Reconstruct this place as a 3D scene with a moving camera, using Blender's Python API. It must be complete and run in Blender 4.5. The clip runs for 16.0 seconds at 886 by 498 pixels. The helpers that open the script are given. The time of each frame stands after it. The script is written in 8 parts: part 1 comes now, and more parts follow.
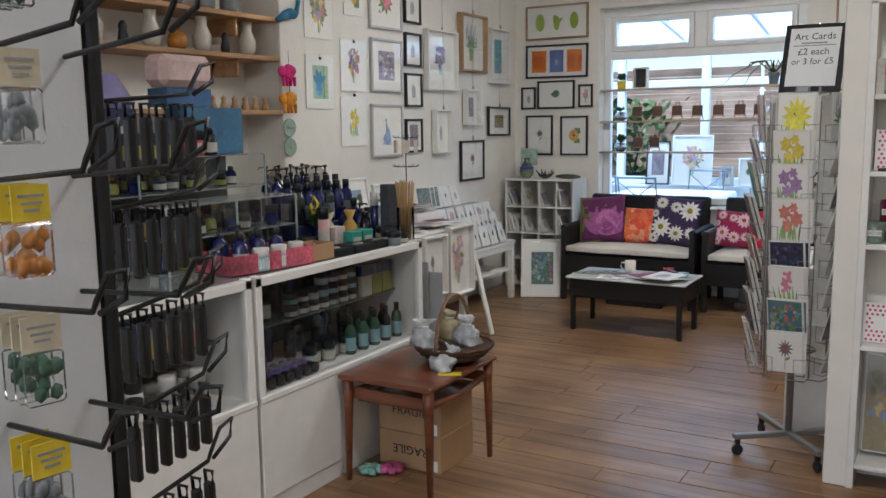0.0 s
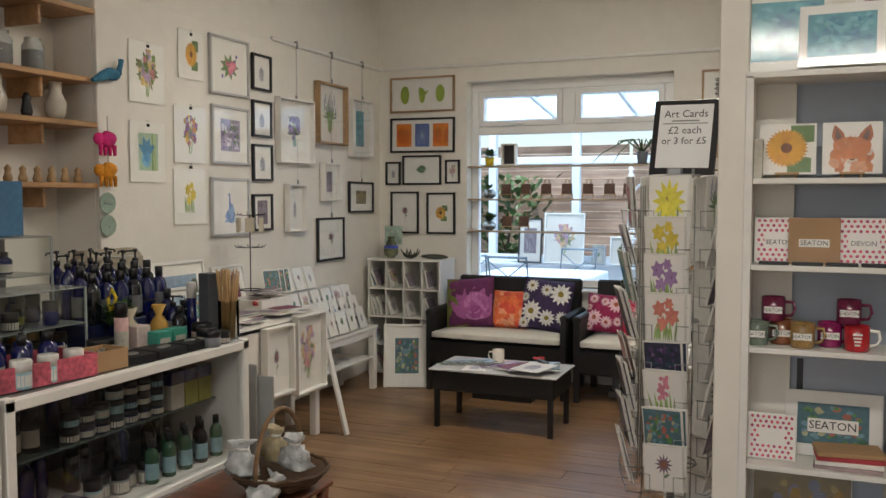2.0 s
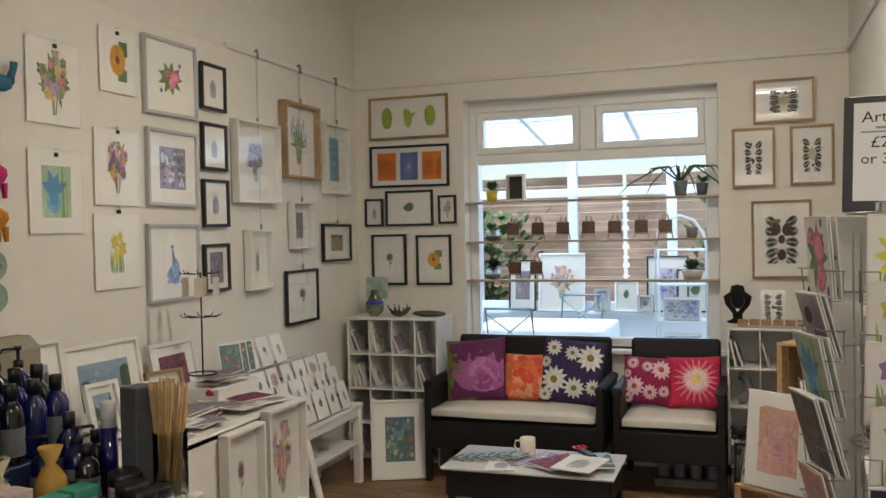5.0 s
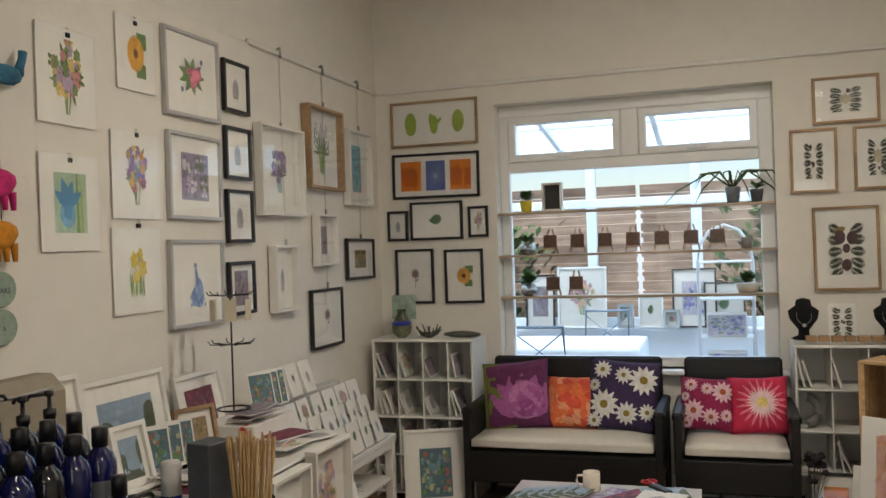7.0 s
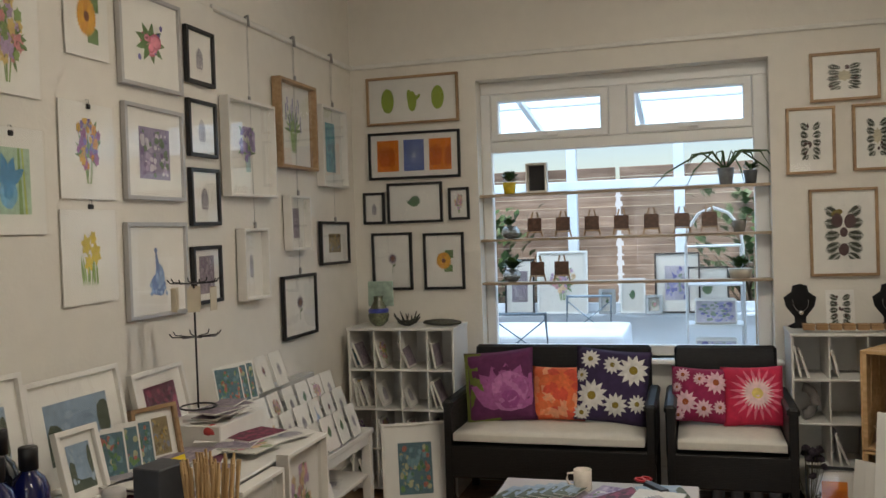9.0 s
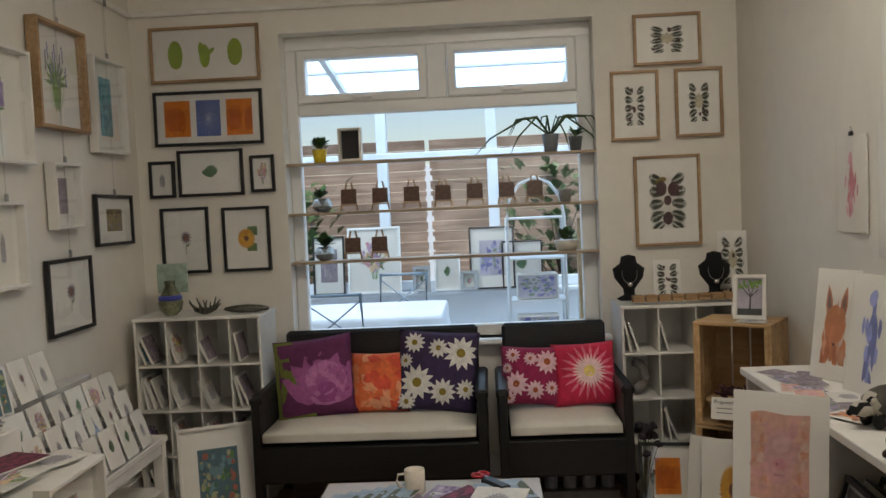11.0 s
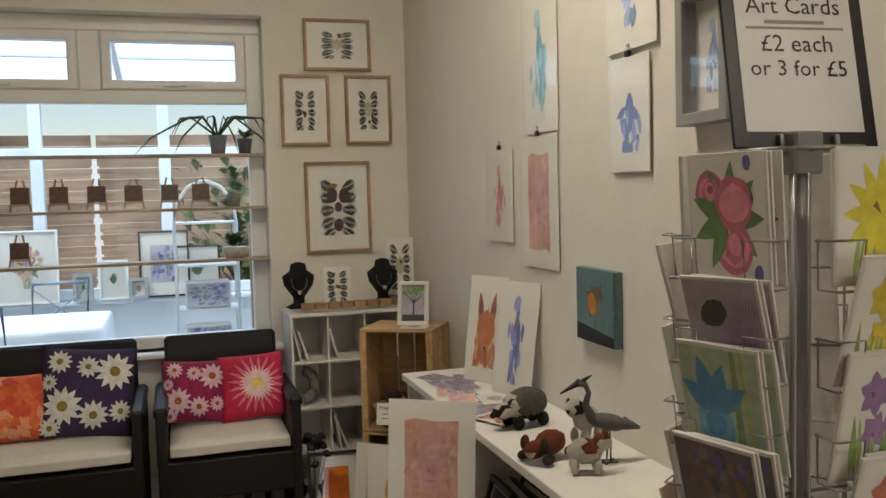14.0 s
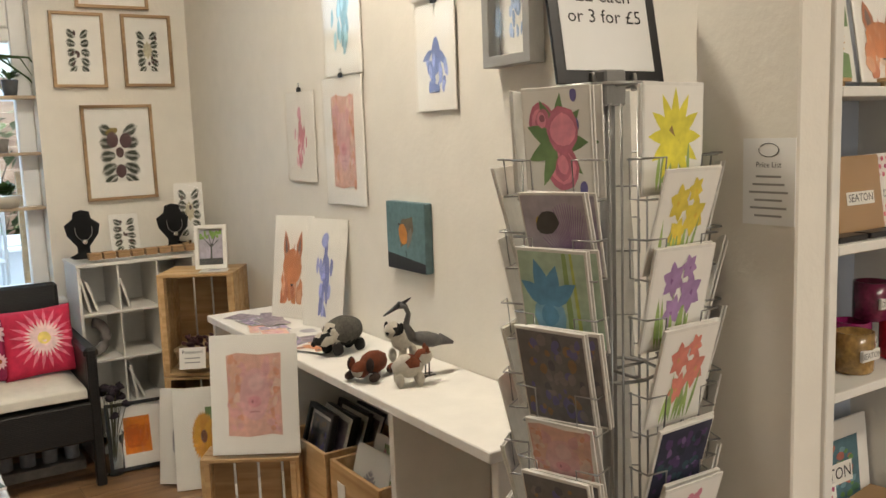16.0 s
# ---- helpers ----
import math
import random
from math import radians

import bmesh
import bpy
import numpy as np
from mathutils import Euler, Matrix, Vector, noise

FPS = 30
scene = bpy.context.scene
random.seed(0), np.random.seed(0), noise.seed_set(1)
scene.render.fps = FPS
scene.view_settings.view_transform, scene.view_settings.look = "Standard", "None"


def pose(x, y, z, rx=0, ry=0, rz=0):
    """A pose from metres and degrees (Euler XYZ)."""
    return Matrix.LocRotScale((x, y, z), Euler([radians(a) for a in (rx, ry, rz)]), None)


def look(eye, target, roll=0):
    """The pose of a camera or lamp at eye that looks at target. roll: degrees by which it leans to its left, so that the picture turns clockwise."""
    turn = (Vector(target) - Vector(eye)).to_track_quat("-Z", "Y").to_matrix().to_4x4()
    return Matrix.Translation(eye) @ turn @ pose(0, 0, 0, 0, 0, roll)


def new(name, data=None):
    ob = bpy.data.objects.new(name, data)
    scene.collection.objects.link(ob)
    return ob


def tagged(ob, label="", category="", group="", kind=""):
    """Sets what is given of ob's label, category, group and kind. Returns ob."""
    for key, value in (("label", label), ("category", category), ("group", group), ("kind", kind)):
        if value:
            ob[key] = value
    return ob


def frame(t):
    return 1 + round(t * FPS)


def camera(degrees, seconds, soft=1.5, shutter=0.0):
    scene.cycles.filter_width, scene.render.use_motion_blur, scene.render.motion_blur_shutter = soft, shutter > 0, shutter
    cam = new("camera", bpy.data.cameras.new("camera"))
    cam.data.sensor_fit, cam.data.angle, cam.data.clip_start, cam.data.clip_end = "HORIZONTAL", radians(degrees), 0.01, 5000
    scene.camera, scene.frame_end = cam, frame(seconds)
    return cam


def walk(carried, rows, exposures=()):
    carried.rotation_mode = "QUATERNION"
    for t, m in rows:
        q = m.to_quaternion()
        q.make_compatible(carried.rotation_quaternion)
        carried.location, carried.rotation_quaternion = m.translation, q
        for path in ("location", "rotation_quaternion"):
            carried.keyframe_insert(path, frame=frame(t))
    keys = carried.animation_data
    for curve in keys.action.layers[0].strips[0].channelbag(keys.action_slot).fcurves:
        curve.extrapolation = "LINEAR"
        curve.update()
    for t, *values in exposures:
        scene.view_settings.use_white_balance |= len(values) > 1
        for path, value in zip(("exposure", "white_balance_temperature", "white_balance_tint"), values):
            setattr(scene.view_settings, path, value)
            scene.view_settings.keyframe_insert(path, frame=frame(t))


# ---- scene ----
cam = camera(54.4, 16.0)
METRES, EYE, TILT, LEAN, TURN = 4.4, 1.55, 0.0, 0.0, 29.6
PATH = [
    (0, (0.078, 0.161, 1.543), (-0.93, 1.865, 1.258), -0.8),
    (0.5, (0.022, 0.249, 1.544), (-0.84, 2.034, 1.28), -0.4),
    (1, (0.001, 0.386, 1.551), (-0.799, 2.204, 1.314), -0.3),
    (1.5, (0.013, 0.606, 1.576), (-0.759, 2.445, 1.432), -0.2),
    (2, (-0.036, 0.77, 1.577), (-0.806, 2.611, 1.455), -0.0),
    (2.5, (-0.187, 0.967, 1.596), (-0.903, 2.831, 1.472), -0.4),
    (3, (-0.305, 1.115, 1.609), (-0.993, 2.99, 1.498), -0.5),
    (3.5, (-0.378, 1.357, 1.611), (-1.075, 3.229, 1.505), -0.4),
    (4, (-0.438, 1.608, 1.622), (-1.168, 3.468, 1.54), -0.2),
    (4.5, (-0.614, 1.771, 1.621), (-1.346, 3.63, 1.543), -0.2),
    (5, (-0.856, 1.901, 1.638), (-1.519, 3.787, 1.596), -1.2),
    (5.2, (-0.913, 1.932, 1.63), (-1.581, 3.817, 1.588), -1.0),
    (7.5, (-1.437, 2.26, 1.631), (-2.028, 4.171, 1.631), -2.3),
    (8, (-1.487, 2.28, 1.64), (-2.042, 4.201, 1.612), -2.0),
    (8.2, (-1.476, 2.312, 1.643), (-2.032, 4.233, 1.607), -1.9),
    (10.3, (-1.525, 2.845, 1.61), (-2.051, 4.774, 1.545), -2.0),
    (10.5, (-1.592, 2.902, 1.616), (-2.013, 4.855, 1.526), -2.2),
    (11, (-1.65, 2.998, 1.591), (-1.755, 4.992, 1.48), -2.6),
    (11.5, (-1.642, 3.048, 1.593), (-1.464, 5.035, 1.452), -2.0),
    (12, (-1.577, 3.108, 1.594), (-1.276, 5.08, 1.46), -1.8),
    (12.5, (-1.497, 3.157, 1.592), (-1.128, 5.119, 1.477), -1.7),
    (13, (-1.431, 3.173, 1.592), (-1.057, 5.134, 1.478), -1.7),
    (13.5, (-1.418, 3.138, 1.609), (-0.99, 5.089, 1.496), -1.8),
    (14, (-1.505, 3.113, 1.606), (-0.917, 5.02, 1.474), -1.5),
    (14.5, (-1.616, 3.097, 1.6), (-0.849, 4.935, 1.417), -1.1),
    (15, (-1.698, 3.076, 1.59), (-0.81, 4.853, 1.358), -1.7),
    (15.5, (-1.747, 3.056, 1.585), (-0.735, 4.763, 1.334), -1.7),
    (16, (-1.743, 3.037, 1.577), (-0.662, 4.699, 1.312), -2.0),
]
walk(cam, [(t, look(eye, target, roll)) for t, eye, target, roll in PATH],
     [(0.0, 0.6, 5550, 10), (1.5, 0.5, 6050, 10), (3.5, 0.4, 6600, 10), (5.0, 0.4, 6550, 10), (8.0, 0.25, 6550, 10), (10.5, 0.0, 6550, 10), (12.5, -0.1, 6550, 10), (13.5, -0.05, 6750, 10), (14.5, 0.3, 7000, 10), (15.0, 0.5, 6950, 10), (16.0, 0.85, 6900, 10)])

# ---- light and exposure ----
world = bpy.data.worlds.new("sky")
scene.world = world
world.use_nodes = True
wn = world.node_tree.nodes
sky = wn.new("ShaderNodeTexSky")
sky.sky_type = "NISHITA"
sky.sun_disc = False
sky.sun_elevation = radians(62)
sky.sun_rotation = radians(220)
world.node_tree.links.new(sky.outputs[0], wn["Background"].inputs[0])
wn["Background"].inputs[1].default_value = 0.15

sun = new("sun", bpy.data.lights.new("sun", "SUN"))
sun.data.energy, sun.data.angle, sun.data.color = 5.0, radians(8), (1.0, 0.97, 0.93)
sun.matrix_basis = look((0, 0, 0), (0.3, 0.35, -0.9))


def area_lamp(name, m, sx, sy, power, color):
    ob = new(name, bpy.data.lights.new(name, "AREA"))
    ob.data.shape, ob.data.size, ob.data.size_y = "RECTANGLE", sx, sy
    ob.data.energy, ob.data.color = power, color
    ob.matrix_basis = m
    return ob


WARM = (1.0, 0.92, 0.80)
# first strip shows in picture glass; the other two are added, unseen fill
LAMPS = ((0.0, 1.9, 23), (-1.15, 5.35, 29), (-0.6, -0.8, 14))
for lx, ly, watts in LAMPS:
    area_lamp("strip_lamp", pose(lx, ly, 3.34), 1.5, 0.14, watts, WARM)
# daylight of the shop front behind the walker
area_lamp("shopfront_daylight", look((-0.9, -2.85, 1.6), (-1.2, 4, 1.2)), 3.2, 1.9, 24, (1.0, 0.97, 0.93))

area_lamp("garden_roof_daylight", look((-1.9, 9.9, 3.02), (-1.9, 9.55, 0)), 6.0, 2.8, 85, (0.52, 0.80, 1.0))

# ---- materials ----
MATS = {}


def mat(name, color, rough=0.6, metal=0.0, vary=0.12, scale=18.0, bump=0.08, spec=0.5, coat=0.0):
    """Painted, printed or plain surface: colour broken at two scales, fine relief."""
    key = name
    if key in MATS:
        return MATS[key]
    m = bpy.data.materials.new(name)
    m.use_nodes = True
    n, l = m.node_tree.nodes, m.node_tree.links
    b = n["Principled BSDF"]
    b.inputs["Roughness"].default_value = rough
    b.inputs["Metallic"].default_value = metal
    b.inputs["Specular IOR Level"].default_value = spec
    b.inputs["Coat Weight"].default_value = coat
    tc = n.new("ShaderNodeTexCoord")
    mix = None
    prev = None
    for i, (s, a) in enumerate(((scale * 0.12, vary), (scale, vary * 0.7))):
        t = n.new("ShaderNodeTexNoise")
        t.inputs["Scale"].default_value = s
        t.inputs["Detail"].default_value = 4
        l.new(tc.outputs["Object"], t.inputs["Vector"])
        mix = n.new("ShaderNodeMix")
        mix.data_type, mix.blend_type = "RGBA", "MULTIPLY"
        mix.inputs[0].default_value = 1.0
        ramp = n.new("ShaderNodeValToRGB")
        ramp.color_ramp.elements[0].position, ramp.color_ramp.elements[1].position = 0.3, 0.7
        lo = 1 - a
        ramp.color_ramp.elements[0].color = (lo, lo, lo, 1)
        ramp.color_ramp.elements[1].color = (1 + a * 0.3,) * 3 + (1,)
        l.new(t.outputs["Fac"], ramp.inputs["Fac"])
        if prev is None:
            mix.inputs[6].default_value = (*color, 1)
        else:
            l.new(prev, mix.inputs[6])
        l.new(ramp.outputs["Color"], mix.inputs[7])
        prev = mix.outputs[2]
    l.new(prev, b.inputs["Base Color"])
    if bump:
        t = n.new("ShaderNodeTexNoise")
        t.inputs["Scale"].default_value = scale * 6
        t.inputs["Detail"].default_value = 3
        l.new(tc.outputs["Object"], t.inputs["Vector"])
        bp = n.new("ShaderNodeBump")
        bp.inputs["Strength"].default_value = bump
        bp.inputs["Distance"].default_value = 0.01
        l.new(t.outputs["Fac"], bp.inputs["Height"])
        l.new(bp.outputs[0], b.inputs["Normal"])
    MATS[key] = m
    return m


def wood(name, dark, light, along=0, scale=6.0, rough=0.5, per_object=0.0, coat=0.0):
    """Grained wood; the grain runs along local axis `along`."""
    if name in MATS:
        return MATS[name]
    m = bpy.data.materials.new(name)
    m.use_nodes = True
    n, l = m.node_tree.nodes, m.node_tree.links
    b = n["Principled BSDF"]
    b.inputs["Roughness"].default_value = rough
    b.inputs["Coat Weight"].default_value = coat
    tc = n.new("ShaderNodeTexCoord")
    mp = n.new("ShaderNodeMapping")
    s = [scale * 6] * 3
    s[along] = scale * 0.45
    mp.inputs["Scale"].default_value = s
    l.new(tc.outputs["Object"], mp.inputs["Vector"])
    info = n.new("ShaderNodeObjectInfo")
    if per_object:
        mul = n.new("ShaderNodeMath")
        mul.operation = "MULTIPLY"
        mul.inputs[1].default_value = 37.0
        l.new(info.outputs["Random"], mul.inputs[0])
        l.new(mul.outputs[0], mp.inputs["Location"])
    t = n.new("ShaderNodeTexNoise")
    t.inputs["Scale"].default_value = 1.0
    t.inputs["Detail"].default_value = 7
    t.inputs["Distortion"].default_value = 0.6
    l.new(mp.outputs[0], t.inputs["Vector"])
    ramp = n.new("ShaderNodeValToRGB")
    e = ramp.color_ramp.elements
    e[0].position, e[1].position = 0.3, 0.72
    e[0].color, e[1].color = (*dark, 1), (*light, 1)
    l.new(t.outputs["Fac"], ramp.inputs["Fac"])
    stain = n.new("ShaderNodeTexNoise")
    stain.inputs["Scale"].default_value = 2.3
    stain.inputs["Detail"].default_value = 5
    geo = n.new("ShaderNodeNewGeometry")
    l.new(geo.outputs["Position"], stain.inputs["Vector"])
    sr = n.new("ShaderNodeValToRGB")
    sr.color_ramp.elements[0].position, sr.color_ramp.elements[1].position = 0.32, 0.62
    sr.color_ramp.elements[0].color = (0.58, 0.55, 0.52, 1)
    sr.color_ramp.elements[1].color = (1, 1, 1, 1)
    l.new(stain.outputs["Fac"], sr.inputs["Fac"])
    mix = n.new("ShaderNodeMix")
    mix.data_type, mix.blend_type = "RGBA", "MULTIPLY"
    mix.inputs[0].default_value = 1
    l.new(ramp.outputs["Color"], mix.inputs[6])
    l.new(sr.outputs["Color"], mix.inputs[7])
    out = mix.outputs[2]
    if per_object:
        hsv = n.new("ShaderNodeHueSaturation")
        mr = n.new("ShaderNodeMapRange")
        mr.inputs["To Min"].default_value, mr.inputs["To Max"].default_value = 1 - per_object, 1 + per_object
        l.new(info.outputs["Random"], mr.inputs["Value"])
        l.new(mr.outputs[0], hsv.inputs["Value"])
        l.new(out, hsv.inputs["Color"])
        out = hsv.outputs[0]
    l.new(out, b.inputs["Base Color"])
    bp = n.new("ShaderNodeBump")
    bp.inputs["Strength"].default_value = 0.15
    bp.inputs["Distance"].default_value = 0.004
    l.new(t.outputs["Fac"], bp.inputs["Height"])
    l.new(bp.outputs[0], b.inputs["Normal"])
    MATS[name] = m
    return m


def sheet_glass(name, gloss=0.9, tint=(1, 1, 1), rough=0.02):
    """Thin clear sheet: lets light straight through, mirrors at its surface."""
    if name in MATS:
        return MATS[name]
    m = bpy.data.materials.new(name)
    m.use_nodes = True
    n, l = m.node_tree.nodes, m.node_tree.links
    n.remove(n["Principled BSDF"])
    tr, gl, fr, mx = (n.new("ShaderNode" + k) for k in ("BsdfTransparent", "BsdfGlossy", "Fresnel", "MixShader"))
    tr.inputs[0].default_value = (*tint, 1)
    gl.inputs["Roughness"].default_value = rough
    gl.inputs["Color"].default_value = (gloss, gloss, gloss, 1)
    fr.inputs["IOR"].default_value = 1.5
    l.new(fr.outputs[0], mx.inputs[0])
    l.new(tr.outputs[0], mx.inputs[1])
    l.new(gl.outputs[0], mx.inputs[2])
    l.new(mx.outputs[0], n["Material Output"].inputs[0])
    MATS[name] = m
    return m


def solid_glass(name, color, rough=0.05, ior=1.45, clear=0.75):
    if name in MATS:
        return MATS[name]
    m = bpy.data.materials.new(name)
    m.use_nodes = True
    b = m.node_tree.nodes["Principled BSDF"]
    b.inputs["Base Color"].default_value = (*color, 1)
    b.inputs["Roughness"].default_value = rough
    b.inputs["Transmission Weight"].default_value = clear
    b.inputs["IOR"].default_value = ior
    MATS[name] = m
    return m


def glowing(name, color, strength):
    m = bpy.data.materials.new(name)
    m.use_nodes = True
    b = m.node_tree.nodes["Principled BSDF"]
    b.inputs["Base Color"].default_value = (*color, 1)
    b.inputs["Emission Color"].default_value = (*color, 1)
    b.inputs["Emission Strength"].default_value = strength
    return m


def weave(name, color):
    """Woven flat rattan strip."""
    m = bpy.data.materials.new(name)
    m.use_nodes = True
    n, l = m.node_tree.nodes, m.node_tree.links
    b = n["Principled BSDF"]
    b.inputs["Roughness"].default_value = 0.45
    tc = n.new("ShaderNodeTexCoord")
    br = n.new("ShaderNodeTexBrick")
    mp = n.new("ShaderNodeMapping")
    mp.inputs["Rotation"].default_value = (radians(90), 0, 0)
    l.new(tc.outputs["Object"], mp.inputs["Vector"])
    l.new(mp.outputs[0], br.inputs["Vector"])
    br.inputs["Scale"].default_value = 14
    br.inputs["Mortar Size"].default_value = 0.03
    br.inputs["Color1"].default_value = (*color, 1)
    br.inputs["Color2"].default_value = (*[c * 1.9 for c in color], 1)
    br.inputs["Mortar"].default_value = (0.002, 0.002, 0.002, 1)
    br.inputs["Brick Width"].default_value, br.inputs["Row Height"].default_value = 0.42, 0.12
    l.new(br.outputs["Color"], b.inputs["Base Color"])
    bp = n.new("ShaderNodeBump")
    bp.inputs["Strength"].default_value = 0.6
    bp.inputs["Distance"].default_value = 0.006
    bp.invert = True
    l.new(br.outputs["Fac"], bp.inputs["Height"])
    l.new(bp.outputs[0], b.inputs["Normal"])
    return m


WALL = mat("cream_wall_paint", (0.80, 0.765, 0.69), 0.75, vary=0.05, scale=9, bump=0.12)
WHITE = mat("white_painted_wood", (0.80, 0.78, 0.73), 0.45, vary=0.07, scale=14, bump=0.05)
UPVC = mat("white_window_plastic", (0.84, 0.84, 0.82), 0.3, vary=0.03, bump=0.0)
CEIL = mat("ceiling_paint", (0.82, 0.80, 0.76), 0.85, vary=0.04, bump=0.1)
BOARD = wood("floor_board", (0.20, 0.105, 0.048), (0.36, 0.215, 0.105), 0, 3.0, 0.42, 0.09, 0.12)
PINE = wood("pine", (0.50, 0.30, 0.13), (0.74, 0.52, 0.28), 0, 5, 0.5, 0.08)
PINE_Y = wood("pine_shelf", (0.40, 0.21, 0.085), (0.60, 0.36, 0.17), 1, 4, 0.45, 0.06)
OAK = wood("oak_frame", (0.36, 0.22, 0.11), (0.52, 0.35, 0.19), 0, 8, 0.45)
TEAK = wood("teak", (0.13, 0.035, 0.014), (0.26, 0.085, 0.035), 0, 4, 0.28, 0.0, 0.3)
BLACKF = mat("black_frame", (0.012, 0.012, 0.012), 0.35, bump=0.03)
SILVER = mat("silver_frame", (0.52, 0.51, 0.50), 0.35, metal=0.3, vary=0.05)
GREYF = mat("grey_frame", (0.33, 0.33, 0.32), 0.5)
PAPER = mat("white_paper", (0.83, 0.81, 0.76), 0.6, vary=0.04, bump=0.02)
CARDSTOCK = mat("card_edges", (0.78, 0.76, 0.71), 0.7, vary=0.12, scale=40, bump=0.05)
RATTAN = weave("black_rattan", (0.010, 0.0085, 0.0075))
DARK = mat("black_painted_metal", (0.012, 0.012, 0.013), 0.4, metal=0.2)
CUSHION = mat("cream_cotton", (0.74, 0.71, 0.63), 0.9, vary=0.08, scale=30, bump=0.25)
CHROME = mat("steel_wire", (0.36, 0.36, 0.35), 0.32, metal=0.9, vary=0.1, bump=0.0)
GREYMETAL = mat("grey_steel_pole", (0.30, 0.30, 0.30), 0.4, metal=0.6)
GLASS = sheet_glass("picture_glass", 0.95)
PANE = sheet_glass("window_glass", 0.9)
ACRYLIC = sheet_glass("clear_acrylic", 0.9, (0.90, 0.93, 0.92), 0.05)
FILM = sheet_glass("clear_film", 1.0, (0.98, 0.98, 0.98), 0.12)
COBALT = mat("cobalt_glass", (0.006, 0.010, 0.085), 0.08, vary=0.1, bump=0, coat=0.6)
BLACKP = mat("black_plastic", (0.012, 0.012, 0.014), 0.35, bump=0.02)
CARTON = mat("brown_cardboard", (0.42, 0.26, 0.13), 0.75, vary=0.12, scale=10, bump=0.1)
WICKER = mat("wicker", (0.10, 0.050, 0.022), 0.6, vary=0.35, scale=60, bump=0.6)
VELVET = mat("black_velvet", (0.006, 0.006, 0.007), 0.95, bump=0.1)
TERRA = mat("soil", (0.05, 0.03, 0.02), 0.9, vary=0.4, scale=60, bump=0.5)
CLEARG = solid_glass("jar_glass", (0.93, 0.96, 0.96), 0.0, 1.1, 1.0)


def paint(r, g, b, rough=0.6):
    return mat("paint_%02d_%02d_%02d_%d" % (r * 99, g * 99, b * 99, rough * 10), (r, g, b), rough, vary=0.25, scale=45, bump=0.02)


# ---- mesh helpers ----
def box(sx, sy, sz, at=(0, 0, 0), bev=0.002, bm=None, rot=None):
    """A bevelled block centred at `at`; adds to bm if given."""
    tmp = bmesh.new()
    bmesh.ops.create_cube(tmp, size=1, matrix=Matrix.Diagonal((sx, sy, sz, 1)))
    bev = min(bev, 0.3 * min(sx, sy, sz))
    if bev > 0:
        bmesh.ops.bevel(tmp, geom=tmp.edges[:], offset=bev, segments=1, affect="EDGES")
    m = Matrix.Translation(at)
    if rot:
        m = m @ Euler([radians(a) for a in rot]).to_matrix().to_4x4()
    bmesh.ops.transform(tmp, matrix=m, verts=tmp.verts[:])
    return merge(bm, tmp)


def merge(bm, tmp):
    if bm is None:
        return tmp
    me = bpy.data.meshes.new("tmp")
    tmp.to_mesh(me)
    tmp.free()
    bm.from_mesh(me)
    bpy.data.meshes.remove(me)
    return bm


def lathe(profile, seg=20, at=(0, 0, 0), bm=None):
    """A turned shape from (radius, height) pairs."""
    tmp = bmesh.new()
    rings = []
    for r, z in profile:
        if r < 1e-5:
            rings.append([tmp.verts.new((0, 0, z))])
        else:
            rings.append([tmp.verts.new((r * math.cos(2 * math.pi * i / seg), r * math.sin(2 * math.pi * i / seg), z)) for i in range(seg)])
    for a, b in zip(rings, rings[1:]):
        for i in range(seg):
            j = (i + 1) % seg
            if len(a) == 1 and len(b) == 1:
                continue
            if len(a) == 1:
                f = (a[0], b[j], b[i])
            elif len(b) == 1:
                f = (a[i], a[j], b[0])
            else:
                f = (a[i], a[j], b[j], b[i])
            tmp.faces.new(f).smooth = True
    for ring, flip in ((rings[0], True), (rings[-1], False)):
        if len(ring) > 1:
            tmp.faces.new(ring[::-1] if flip else ring)
    bmesh.ops.translate(tmp, vec=at, verts=tmp.verts[:])
    return merge(bm, tmp)


def tube(points, r, seg=6, bm=None, closed=False):
    """A round bar bent along points; r is one radius or one for each point."""
    tmp = bmesh.new()
    pts = [Vector(p) for p in points]
    n = len(pts)
    rings = []
    for i, p in enumerate(pts):
        a = pts[(i - 1) % n] if (i > 0 or closed) else p
        b = pts[(i + 1) % n] if (i < n - 1 or closed) else p
        d = (b - a).normalized()
        u = d.orthogonal() if abs(d.z) > 0.95 else d.cross(Vector((0, 0, 1)))
        u.normalize()
        v = d.cross(u)
        rad = r[i] if isinstance(r, (list, tuple)) else r
        rings.append([tmp.verts.new(p + rad * (math.cos(2 * math.pi * k / seg) * u + math.sin(2 * math.pi * k / seg) * v)) for k in range(seg)])
    for i in range(n if closed else n - 1):
        a, b = rings[i], rings[(i + 1) % n]
        for k in range(seg):
            j = (k + 1) % seg
            tmp.faces.new((a[k], a[j], b[j], b[k])).smooth = True
    if not closed:
        tmp.faces.new(rings[0])
        tmp.faces.new(rings[-1][::-1])
    bmesh.ops.recalc_face_normals(tmp, faces=tmp.faces[:])
    return merge(bm, tmp)


